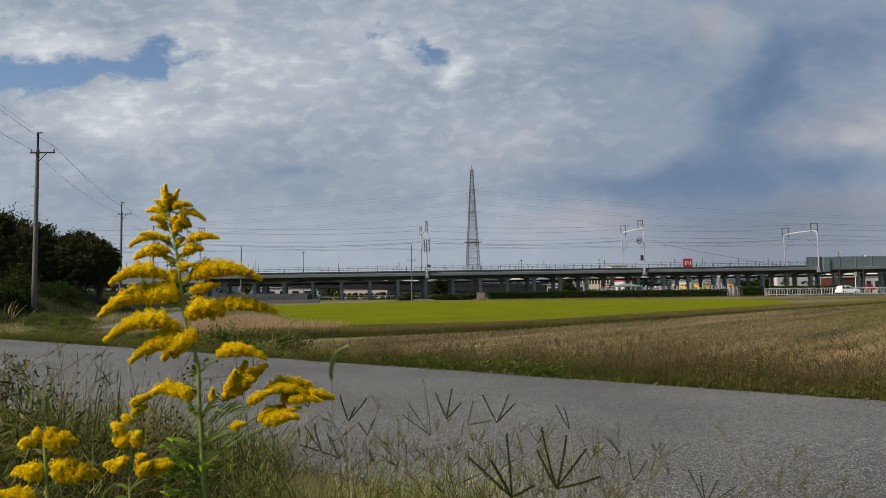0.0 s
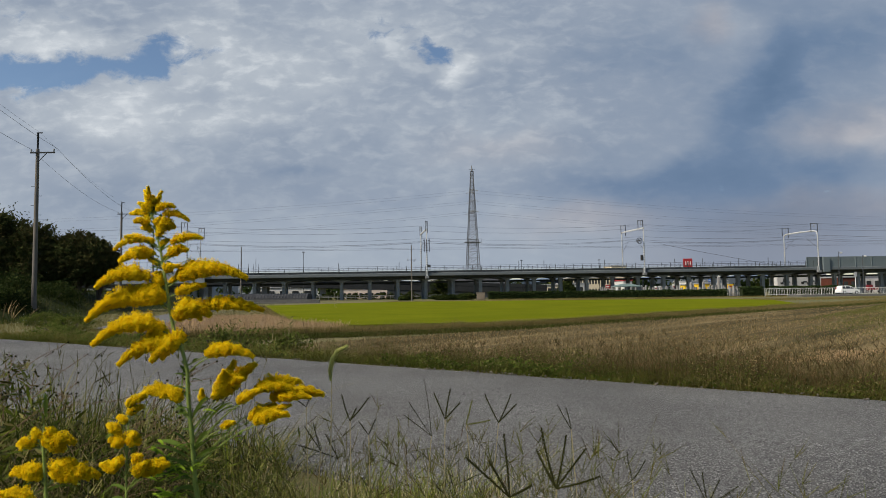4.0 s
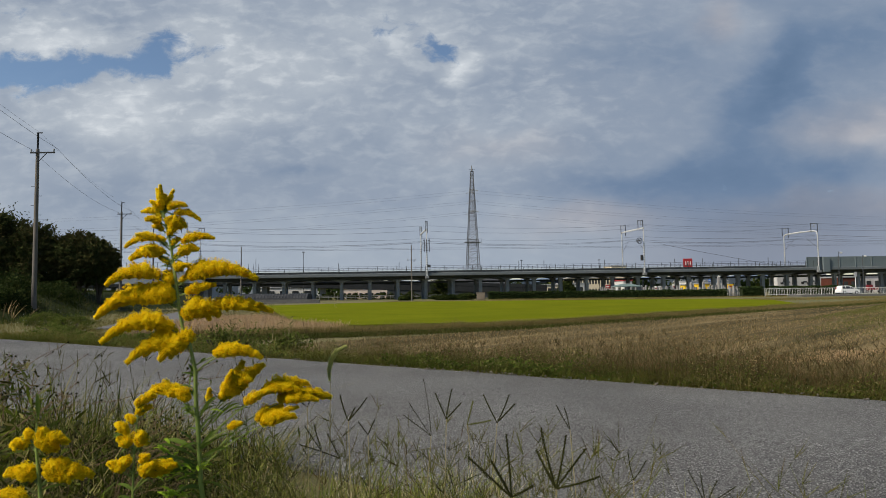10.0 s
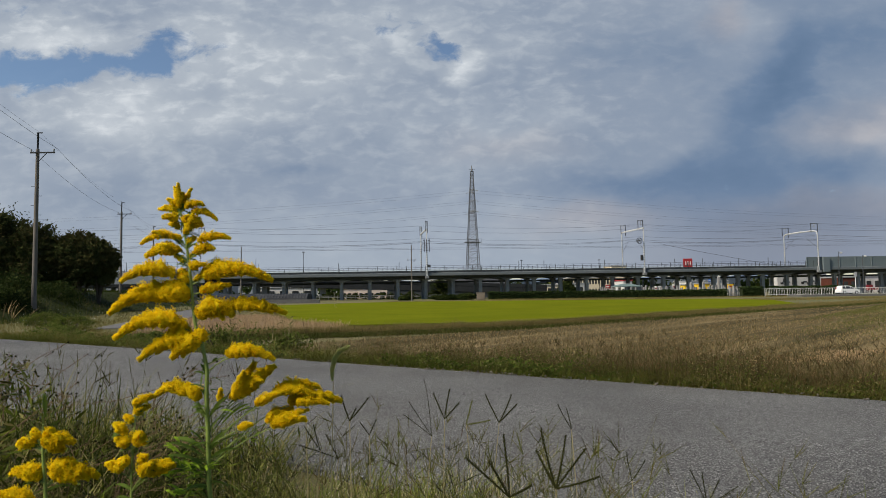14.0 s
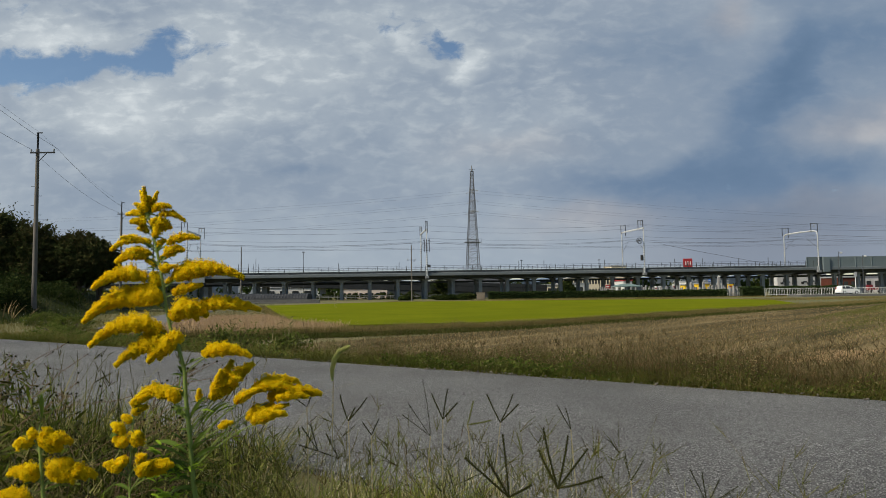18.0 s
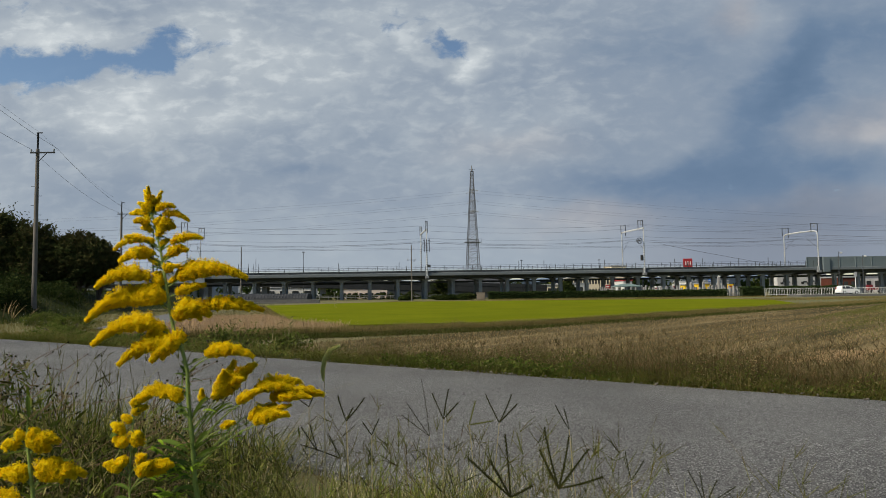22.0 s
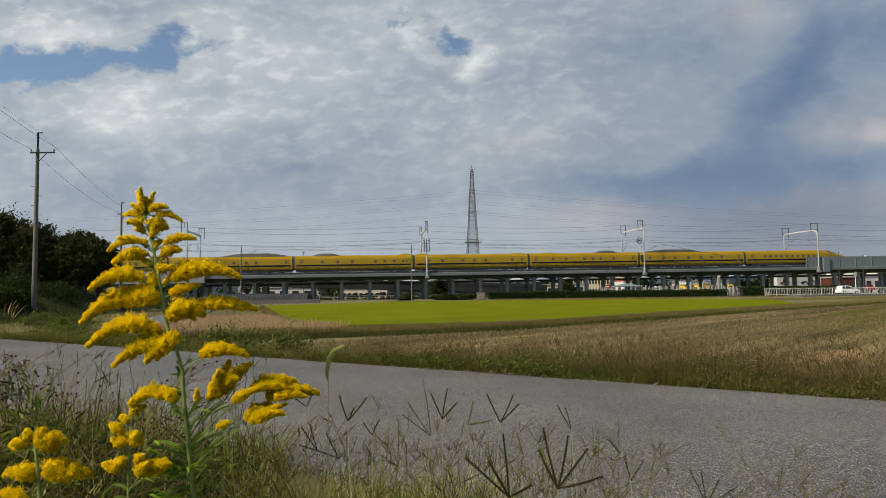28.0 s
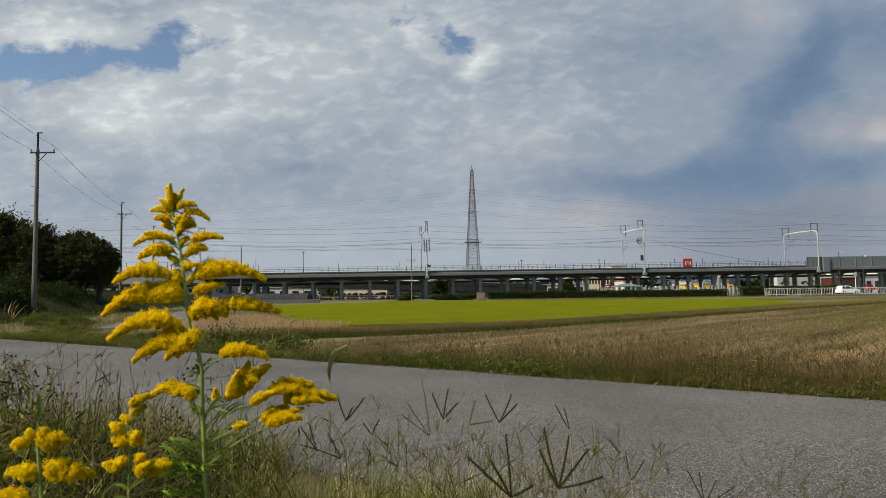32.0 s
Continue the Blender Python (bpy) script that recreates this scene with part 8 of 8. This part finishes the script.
def seed_weed(x, y, h, seed, reach=0.3, lean=0.25):
    """A dry branching weed with small round seed heads."""
    g = thing("seeding_weed", pose(x, y, 0.0), "dry brown branching weed with small seed heads", "weed", group="seeding weeds")
    rg = random.Random(seed)
    bm = bmesh.new()
    top = Vector((lean * h, rg.uniform(-0.1, 0.1), h))
    tube(bm, [(0, 0, -0.08), top * 0.5 + Vector((-0.02, 0, 0.04)), top], 0.0022, n=5, r_end=0.0009)
    ends = [top]
    for k in range(11):
        s = rg.uniform(0.3, 0.95)
        p = Vector((0, 0, 0)).lerp(top, s)
        q = p + Vector((rg.uniform(-0.4, 1.0) * reach, rg.uniform(-0.5, 0.5) * reach, rg.uniform(0.05, 0.5) * reach))
        tube(bm, [p, p.lerp(q, 0.5) + Vector((0, 0, 0.012)), q], 0.0012, n=4, r_end=0.0007)
        ends.append(q)
        for j in range(3):
            a = p.lerp(q, rg.uniform(0.4, 0.95))
            b = a + Vector((rg.uniform(-0.04, 0.05), rg.uniform(-0.04, 0.04), rg.uniform(0.0, 0.06)))
            tube(bm, [a, b], 0.0008, n=4)
            ends.append(b)
    part("stem", bm, mat("dry brown stem", (0.16, 0.11, 0.06), (0.10, 0.07, 0.04), rough=0.9) if "dry brown stem" not in bpy.data.materials else bpy.data.materials["dry brown stem"], g)
    for e in ends:
        placed("seed_head", rg.choice(SEED_HEADS), g, Matrix.Translation(e))


for k, (wx, wy, wh, wr, wl) in enumerate(((-1.42, 2.3, 0.66, 0.30, 0.15), (-1.25, 2.2, 0.60, 0.34, 0.35), (-1.05, 2.1, 0.52, 0.30, 0.30), (-1.6, 2.5, 0.70, 0.3, 0.1), (-0.95, 2.0, 0.55, 0.22, 0.2), (-1.12, 2.25, 0.62, 0.26, 0.4), (-1.3, 2.0, 0.62, 0.24, 0.1))):
    seed_weed(wx, wy, wh, 400 + k, wr, wl)


NEAR_GRASS = leafy("near verge grass", [(0.05, 0.07, 0.012), (0.165, 0.19, 0.04), (0.085, 0.11, 0.02), (0.24, 0.25, 0.065), (0.055, 0.05, 0.016), (0.34, 0.29, 0.15), (0.125, 0.155, 0.028), (0.022, 0.032, 0.007)], through=0.22, patch=0.3, patch_scale=2.5, rough=0.5, gloss=0.15)
LEFT_GRASS = leafy("dark verge grass", [(0.022, 0.034, 0.003), (0.064, 0.086, 0.008), (0.028, 0.040, 0.005), (0.12, 0.145, 0.016), (0.03, 0.027, 0.006), (0.26, 0.23, 0.085), (0.048, 0.07, 0.007), (0.010, 0.014, 0.003)], through=0.25, patch=0.3, patch_scale=2.0, rough=0.6, gloss=0.06)
NEAR_STRAW = leafy("near dry stalks", [(0.10, 0.075, 0.03), (0.30, 0.24, 0.12), (0.05, 0.035, 0.015), (0.48, 0.41, 0.25), (0.09, 0.085, 0.03), (0.13, 0.06, 0.03)], through=0.15, rough=0.5, gloss=0.15)


LONG_GRASS = leafy("long green grass", [(0.075, 0.105, 0.014), (0.14, 0.18, 0.024), (0.21, 0.25, 0.04), (0.10, 0.135, 0.018), (0.27, 0.27, 0.06), (0.05, 0.07, 0.010)], through=0.35, rough=0.5, gloss=0.08)
PALE_STRAW = leafy("bleached straw", [(0.55, 0.48, 0.30), (0.65, 0.58, 0.40), (0.42, 0.40, 0.20)], through=0.2, rough=0.45, gloss=0.25)


def build_near_grass():
    rg = np.random.default_rng(91)

    def patch(name, n, x0, x1, y0, y1, h0, h1, w0, w1, m, seed, bend, spread, label, fall=0.0):
        x, y = rg.uniform(x0, x1, n), rg.uniform(y0, y1, n)
        s = ACROSS.x * x + ACROSS.y * y
        keep = s < NEAR_EDGE + rg.normal(0.0, 0.06, n)
        x, y, s = x[keep], y[keep], s[keep]
        clump = 0.65 + 0.5 * np.sin(x * 7.1 + 1.3 * np.sin(y * 5)) * np.cos(y * 6.3)
        h = rg.uniform(h0, h1, len(x)) * clump * (1 - fall * (x - x0) / (x1 - x0))
        if x0 < -2.0:    # the tall growth thins out away from the road
            edge = np.clip((x - x0) / 0.6 + rg.normal(0, 0.25, len(x)), 0, 1) * np.clip((y - y0) / 0.25 + 0.45, 0, 1)
            h = h * (0.3 + 0.7 * edge)
        me = blades(name, np.column_stack([x, y, gz(s)]), h, rg.uniform(w0, w1, len(x)), m, bend=bend, spread=spread, seed=seed, segs=4)
        tagged(new(name, me), label, "grass", kind="stuff")

    patch("left_verge_grass", 9000, -2.9, -0.85, 1.5, 4.4, 0.30, 0.66, 0.005, 0.010, LEFT_GRASS, 92, 0.75, 0.55, "long green and straw-coloured grass on the near verge", 0.35)
    patch("left_dry_stalks", 500, -2.9, -0.7, 1.6, 4.4, 0.3, 0.66, 0.0015, 0.003, NEAR_STRAW, 93, 0.6, 0.8, "long dry stalks among the verge grass", 0.3)
    patch("middle_verge_grass", 5200, -0.95, 0.35, 1.45, 3.0, 0.12, 0.34, 0.002, 0.0045, NEAR_GRASS, 94, 0.7, 0.6, "thin grass on the near verge")
    patch("middle_dry_stalks", 1500, -0.95, 0.5, 1.4, 3.0, 0.18, 0.44, 0.001, 0.0018, NEAR_STRAW, 95, 0.25, 0.45, "dry stalks on the near verge")
    patch("low_litter_grass", 2600, -1.0, 0.45, 1.45, 3.4, 0.05, 0.22, 0.0018, 0.004, LITTER, 96, 0.9, 1.0, "low dead grass at the road's edge")
    patch("tall_left_grass", 8500, -2.7, -1.12, 1.75, 3.4, 0.5, 0.95, 0.004, 0.009, LEFT_GRASS, 98, 0.6, 0.5, "tall dark green grass on the near verge", 0.3)
    patch("short_verge_grass", 14000, -5.0, 4.0, -3.0, 4.6, 0.04, 0.13, 0.002, 0.005, NEAR_GRASS, 99, 0.7, 0.7, "short trodden grass on the near verge")
    # the verge goes on beside and behind the camera
    n = 30000
    x, y = rg.uniform(-9.0, 4.5, n), rg.uniform(-6.0, 6.5, n)
    s = ACROSS.x * x + ACROSS.y * y
    keep = (s < NEAR_EDGE - 0.1) & (np.hypot(x, y) > 0.8) & ((y < 1.1) | (x < -0.72 * y - 0.9))
    x, y, s = x[keep], y[keep], s[keep]
    me = blades("wider_verge_grass", np.column_stack([x, y, gz(s)]), rg.uniform(0.12, 0.45, len(x)), rg.uniform(0.004, 0.009, len(x)), NEAR_GRASS, bend=0.8, spread=0.6, seed=196)
    tagged(new("wider_verge_grass", me), "rough grass along the near side of the road", "grass", kind="stuff")
    patch("pale_straw", 700, -1.1, 0.25, 1.6, 3.0, 0.12, 0.36, 0.0018, 0.0034, PALE_STRAW, 197, 0.6, 1.0, "bleached straw blades on the near verge", 0.1)
    patch("long_green_grass", 2600, -1.0, 0.15, 1.5, 2.9, 0.22, 0.48, 0.0035, 0.0065, LONG_GRASS, 198, 0.75, 0.55, "long arching green grass blades on the near verge", 0.2)
    patch("long_green_grass", 420, 0.25, 1.2, 1.3, 2.3, 0.22, 0.42, 0.003, 0.0055, LONG_GRASS, 199, 0.7, 0.5, "long arching green grass blades on the near verge", 0.2)
    patch("thin_verge_grass", 1500, -0.75, 0.3, 1.5, 2.6, 0.28, 0.52, 0.0016, 0.0032, LONG_GRASS, 200, 0.35, 0.4, "sparse thin grass on the near verge", 0.25)
    patch("thin_verge_grass", 1100, 0.3, 1.15, 1.3, 2.4, 0.22, 0.46, 0.0015, 0.003, NEAR_GRASS, 97, 0.4, 0.45, "sparse thin grass on the near verge", 0.25)


build_near_grass()


def build_lance_weeds():
    """Narrow dark leaves of the weeds that fill the verge."""
    rg = np.random.default_rng(191)
    n = 8000
    x, y = rg.uniform(-2.7, -0.7, n), rg.uniform(1.75, 3.4, n)
    s = ACROSS.x * x + ACROSS.y * y
    keep = s < NEAR_EDGE - 0.05
    x, y, s = x[keep], y[keep], s[keep]
    side = x / y
    top = np.interp(side, [-0.75, -0.60, -0.50, -0.42, -0.3], [0.70, 0.66, 0.52, 0.40, 0.28])
    top = top * (0.8 + 0.25 * np.sin(x * 9 + 2 * np.sin(y * 6)))
    z = gz(s) + rg.uniform(0.0, 1.0, len(x)) ** 0.8 * top
    me = leaves("lance_weeds", np.column_stack([x, y, z]), 0.009, LEFT_GRASS, 192, 6.5)
    tagged(new("lance_weeds", me), "dense dark green narrow-leaved weeds on the near verge", "weeds", kind="stuff")


build_lance_weeds()


def forks(name, n, x0, x1, y0, y1, h0, h1, m, seed, label, lean=0.25, w=0.0032, far=False):
    """Wiry stalks that end in spread seed spikes, too many to tell apart: flat-sided rods."""
    rg = random.Random(seed)
    verts, faces = [], []

    def rod(a, b, ra, rb):
        d = (b - a).normalized()
        u = d.orthogonal().normalized()
        v = d.cross(u)
        k = len(verts)
        for q, r in ((a, ra), (b, rb)):
            for i in range(3):
                verts.append(q + u * math.cos(i * 2.094) * r + v * math.sin(i * 2.094) * r)
        for i in range(3):
            j = (i + 1) % 3
            faces.append((k + i, k + j, k + 3 + j, k + 3 + i))

    made = 0
    while made < n:
        x, y = rg.uniform(x0, x1), rg.uniform(y0, y1)
        s = ACROSS.x * x + ACROSS.y * y
        if (s < FAR_EDGE + 0.25 or s > FAR_EDGE + 2.6) if far else s > NEAR_EDGE - 0.02:
            continue
        made += 1
        h = rg.uniform(h0, h1)
        root = Vector((x, y, ground_z(s)))
        mid = root + Vector((rg.gauss(0, lean) * h * 0.4, rg.gauss(0, lean) * h * 0.4, h * 0.5))
        head = mid + (mid - root) * 0.6 + Vector((rg.gauss(0, lean) * h * 0.5, rg.gauss(0, lean) * h * 0.5, h * 0.18))
        rod(root, mid, w * 0.35, w * 0.3)
        rod(mid, head, w * 0.3, w * 0.22)
        up = (head - mid).normalized()
        for i in range(rg.choice((1, 2, 3, 3, 4))):
            d = (up + Vector((rg.gauss(0, 0.5), rg.gauss(0, 0.5), rg.gauss(0, 0.25)))).normalized()
            ln = rg.uniform(0.04, 0.10)
            b = head + d * ln * 0.5 + Vector((0, 0, rg.gauss(0, 0.004)))
            rod(head, b, w * 0.45, w * 0.5)
            rod(b, b + (d + Vector((0, 0, rg.gauss(0, 0.12)))) * ln * 0.5, w * 0.5, w * 0.15)
    me = bpy.data.meshes.new(name)
    me.from_pydata(verts, [], faces)
    me.materials.append(m)
    tagged(new(name, me), label, "grass", kind="stuff")


WIRY = leafy("wiry grass", [(0.035, 0.038, 0.010), (0.07, 0.08, 0.02), (0.028, 0.025, 0.009), (0.11, 0.115, 0.03), (0.06, 0.036, 0.015)], through=0.1)
forks("wiry_grass", 150, -2.6, -0.72, 1.7, 4.2, 0.32, 0.62, WIRY, 501, "brown wiry grass with forked seed spikes on the near verge", w=0.0038)
forks("wiry_grass", 260, -2.4, 0.25, 1.6, 3.4, 0.16, 0.42, WIRY, 502, "brown wiry grass with forked seed spikes on the near verge", 0.4, w=0.003)
forks("wiry_grass", 420, -0.7, 0.5, 1.4, 2.7, 0.2, 0.46, WIRY, 503, "brown wiry grass with forked seed spikes on the near verge", 0.4, w=0.0028)
forks("wiry_grass", 110, 0.3, 1.15, 1.3, 2.2, 0.22, 0.44, WIRY, 504, "brown wiry grass with forked seed spikes on the near verge", 0.35, w=0.0026)
RED_WISP = leafy("reddish seeding grass", [(0.055, 0.036, 0.016), (0.075, 0.052, 0.024), (0.04, 0.036, 0.013), (0.12, 0.09, 0.045), (0.05, 0.058, 0.016)], through=0.15)
forks("seeding_grass", 2600, 1.0, 9.5, 4.0, 13.5, 0.24, 0.52, RED_WISP, 505, "wispy reddish seeding grass beyond the road", 0.35, w=0.0045, far=True)
forks("seeding_grass", 500, -5.0, 2.0, 8.0, 17.0, 0.25, 0.5, RED_WISP, 506, "wispy reddish seeding grass beyond the road", 0.35, w=0.0045, far=True)
for k, (sx, sy, srx, sh) in enumerate(((-3.9, 12.7, 0.7, 0.75), (-2.9, 12.6, 0.45, 0.62), (-4.6, 13.4, 0.6, 0.5), (-5.6, 14.2, 0.7, 0.5), (-9.5, 17.0, 0.9, 0.55), (-9.6, 20.6, 0.4, 0.25), (-13.0, 23.5, 0.8, 0.45), (-15.5, 29.0, 0.9, 0.6), (-19.0, 33.0, 1.0, 0.7), (-7.4, 17.8, 0.5, 0.45))):
    build_shrub(sx, sy, srx, 0.5, sh, 120 + k, WEED, "leafy green weeds between road and field", n=46, leaf=0.032, group="leafy weeds", name="leafy_weed")


def plume_weed(x, y, h, n, seed):
    """Upright weed stalks with narrow leaves and nodding seed plumes."""
    g = thing("plume_weed", pose(x, y, FIELD_Z), "tall green weed with nodding seed plumes beyond the road", "weed", group="plume weeds")
    rg = random.Random(seed)
    for k in range(n):
        a, hh = rg.uniform(0, math.tau), h * rg.uniform(0.65, 1.0)
        d = Vector((math.cos(a), math.sin(a) * 0.6, 0))
        foot, top = d * rg.uniform(0.0, 0.08), d * hh * rg.uniform(0.12, 0.38) + Vector((0, 0, hh))
        bm = bmesh.new()
        tube(bm, [foot, foot.lerp(top, 0.55) + Vector((0, 0, 0.05 * hh)), top], 0.006, n=5, r_end=0.003)
        st = part("stalk", bm, STALK, g)
        bm = bmesh.new()
        tube(bm, [top, top + d * 0.05 + Vector((0, 0, 0.05)), top + d * 0.11 + Vector((0, 0, 0.06)), top + d * 0.17 + Vector((0, 0, 0.03))], 0.011, n=6, r_end=0.004)
        part("plume", bm, SPIKE_GREEN, st, "olive seed plume")
        for j in range(5):
            p = foot.lerp(top, rg.uniform(0.2, 0.85))
            b = rg.uniform(0, math.tau)
            part("leaf", leaf_mesh("leaf", p, p + Vector((math.cos(b) * 0.16, math.sin(b) * 0.1, rg.uniform(0.02, 0.1))), 0.013), WEED, g)


for k, (wx, wy, wh, wn) in enumerate(((-4.55, 20.2, 0.72, 7), (-5.1, 20.8, 0.5, 4), (-6.9, 22.6, 0.6, 6), (-9.0, 58.0, 1.5, 3))):
    plume_weed(wx, wy, wh, wn, 700 + k)


def build_white_flowers():
    """Small white flower heads among the weeds on the bank and the waste ground."""
    rg = np.random.default_rng(711)
    x, y = rg.uniform(-29.0, -11.0, 520), rg.uniform(22.0, 46.0, 520)
    keep = (np.abs(x) < 0.66 * y) & (np.abs(x) > 0.42 * y) & (np.sin(x * 0.9) * np.sin(y * 0.7) > -0.2)
    x, y = x[keep], y[keep]
    z = np.maximum(bank_z(x, y), FIELD_Z) + rg.uniform(0.2, 0.55, len(x))
    me = leaves("white_flowers", np.column_stack([x, y, z]), 0.035, leafy("white petals", [(0.5, 0.5, 0.42), (0.35, 0.36, 0.25)], through=0.3), 712, 1.1)
    tagged(new("white_flowers", me), "tiny white flower heads among the weeds", "flowers", kind="stuff")


build_white_flowers()


# ---- what moves ----
def sway(ob, rows):
    """A plant that leans to the side by the given degrees about its foot."""
    x, y, z = ob.location
    walk(ob, [(t, pose(x, y, z, 0, a, 0)) for t, a in rows])


def motions():
    # the train runs at an even 62.2 m/s
    walk(train, [(t, LINE @ pose(102.9 - 62.2 * (t - 25.5), -2.15, RAIL_Z)) for t in range(0, 33)])
    # the cloud drifts to the right and towards the camera
    walk(cloud_layer, [(t, pose(0.103 * CLOUD_H * t / 32, -0.135 * CLOUD_H * t / 32, 0.9)) for t in range(0, 33, 4)])
    # seconds and degrees
    sway(goldenrod_tall, [(0, -0.51), (0.5, -1.26), (1, -2.65), (1.5, 0.00), (2, -2.21), (2.5, -1.64), (3, -3.66), (3.5, -0.57), (4, -2.40), (4.5, -0.76), (5, -1.52), (5.5, 1.07), (6, 1.33), (6.5, -1.96), (7, -0.38), (7.5, -1.01), (8, -3.22), (8.5, -1.77), (9, -0.69), (9.5, -0.69), (10, -1.07), (10.5, 0.00), (11, 1.14), (11.5, 0.63), (12, 3.78), (12.5, 0.57), (13, 0.88), (13.5, -0.51), (14, 0.88), (14.5, -1.39), (15, -0.51), (15.5, -2.02), (16, -0.63), (16.5, -1.77), (17, -0.69), (17.5, -1.45), (18, -2.84), (18.5, 0.38), (19, -2.53), (19.5, 0.06), (20, -2.15), (20.5, -0.19), (21, -1.39), (21.5, -2.40), (22, -2.40), (22.5, -3.78), (23, -3.85), (23.5, -1.58), (24, -4.16), (24.5, -0.57), (25, -1.39), (25.5, 0.38), (26, -1.77), (26.5, -0.51), (27, -2.53), (27.5, -1.96), (28, -3.22), (28.5, -2.15), (29, -2.71), (29.5, -1.07), (30, -2.34), (30.5, -0.88), (31, -1.83), (31.5, -1.20), (32, 0.00)])
    sway(goldenrod_left, [(0, 1.26), (0.5, 0.76), (1, -0.38), (1.5, 0.00), (2, 0.88), (2.5, -0.88), (3, -2.01), (3.5, 0.50), (5.5, 1.64), (6, 3.65), (6.5, -0.25), (7, -0.25), (7.5, 1.13), (8, 1.51), (8.5, 2.27), (9, 0.88), (9.5, 0.00), (10, -0.25), (10.5, -1.38), (11, 0.88), (11.5, 3.77), (12, 3.77), (12.5, 2.01), (13, 1.64), (13.5, 1.51), (14, 0.88), (14.5, 0.76), (16.5, 0.38), (17, 1.26), (17.5, 0.50), (18, 0.38), (18.5, 0.76), (19, 0.88), (19.5, 1.13), (20, 0.76), (20.5, 0.76), (21, 0.50), (21.5, -1.26), (22, -1.76), (22.5, -0.63), (23, 2.01), (23.5, 1.13), (24, 0.00), (24.5, -0.38), (25, 0.50), (25.5, 0.88), (27.5, 0.76), (28, -0.38), (28.5, -0.88), (29, 0.88), (29.5, 1.13), (30, 0.13), (30.5, 0.13), (31, 0.50), (31.5, 0.50), (32, 0.00)])
    sway(goldenrod_mid, [(0, 0.23), (0.5, 0.35), (1, -0.35), (1.5, -1.05), (2, 0.00), (2.5, -0.35), (3, -0.82), (3.5, -0.70), (5.5, 0.70), (6, 1.64), (6.5, 0.23), (7, 0.58), (7.5, 0.23), (8, -0.35), (8.5, 0.58), (9, 0.94), (9.5, 0.35), (10, 0.94), (10.5, 0.00), (11, -1.64), (11.5, -0.47), (12, 0.70), (12.5, 1.99), (13, 1.99), (13.5, 1.40), (14, 0.58), (14.5, 0.23), (16.5, 0.70), (17, 0.35), (17.5, 0.00), (18, 0.23), (18.5, 0.35), (19, 0.35), (19.5, 0.35), (20, -0.12), (20.5, 0.00), (21, 0.23), (21.5, 0.35), (22, 0.23), (22.5, -1.64), (23, -0.47), (23.5, -0.35), (24, 0.00), (24.5, 0.58), (25, 0.94), (25.5, 0.70), (27.5, 0.23), (28, -0.12), (28.5, -0.23), (29, 0.35), (29.5, 0.47), (30, 0.00), (30.5, 0.00), (31, 0.12), (31.5, 0.12), (32, 0.00)])
    sway(foxtail, [(0, 0.32), (0.5, 0.21), (1, -0.42), (1.5, 0.21), (2, 0.00), (2.5, 0.00), (3, 0.00), (3.5, 0.32), (5.5, -0.42), (6, -0.11), (6.5, -0.63), (7, -0.63), (7.5, -0.11), (8, 0.00), (8.5, -0.11), (9, 0.84), (9.5, 0.21), (10, 0.00), (10.5, 0.95), (11, 0.21), (11.5, 1.89), (12, 2.31), (12.5, 1.47), (13, 1.26), (13.5, 0.53), (14, 0.53), (14.5, 0.32), (16.5, 0.32), (17, -0.32), (17.5, 0.63), (18, 0.53), (18.5, -0.32), (19, 0.21), (19.5, 0.32), (20, -0.11), (20.5, 0.32), (21, -0.11), (21.5, 0.32), (22, -1.16), (22.5, -1.47), (23, -0.95), (23.5, 0.00), (24, -0.32), (24.5, 0.53), (25, -0.11), (25.5, 0.00), (27.5, -0.32), (28, -0.42), (28.5, 0.53), (29, -0.63), (29.5, -0.32), (30, -0.11), (30.5, 0.00), (31, 0.32), (31.5, 0.63), (32, 0.00)])
    # the thin grasses nod in the same wind
    for k, g in enumerate(finger_grasses):
        sway(g, [(t, 0.45 * math.sin(1.9 * t + k * 1.7) + 0.3 * math.sin(3.1 * t + k)) for t in range(0, 33)])


motions()
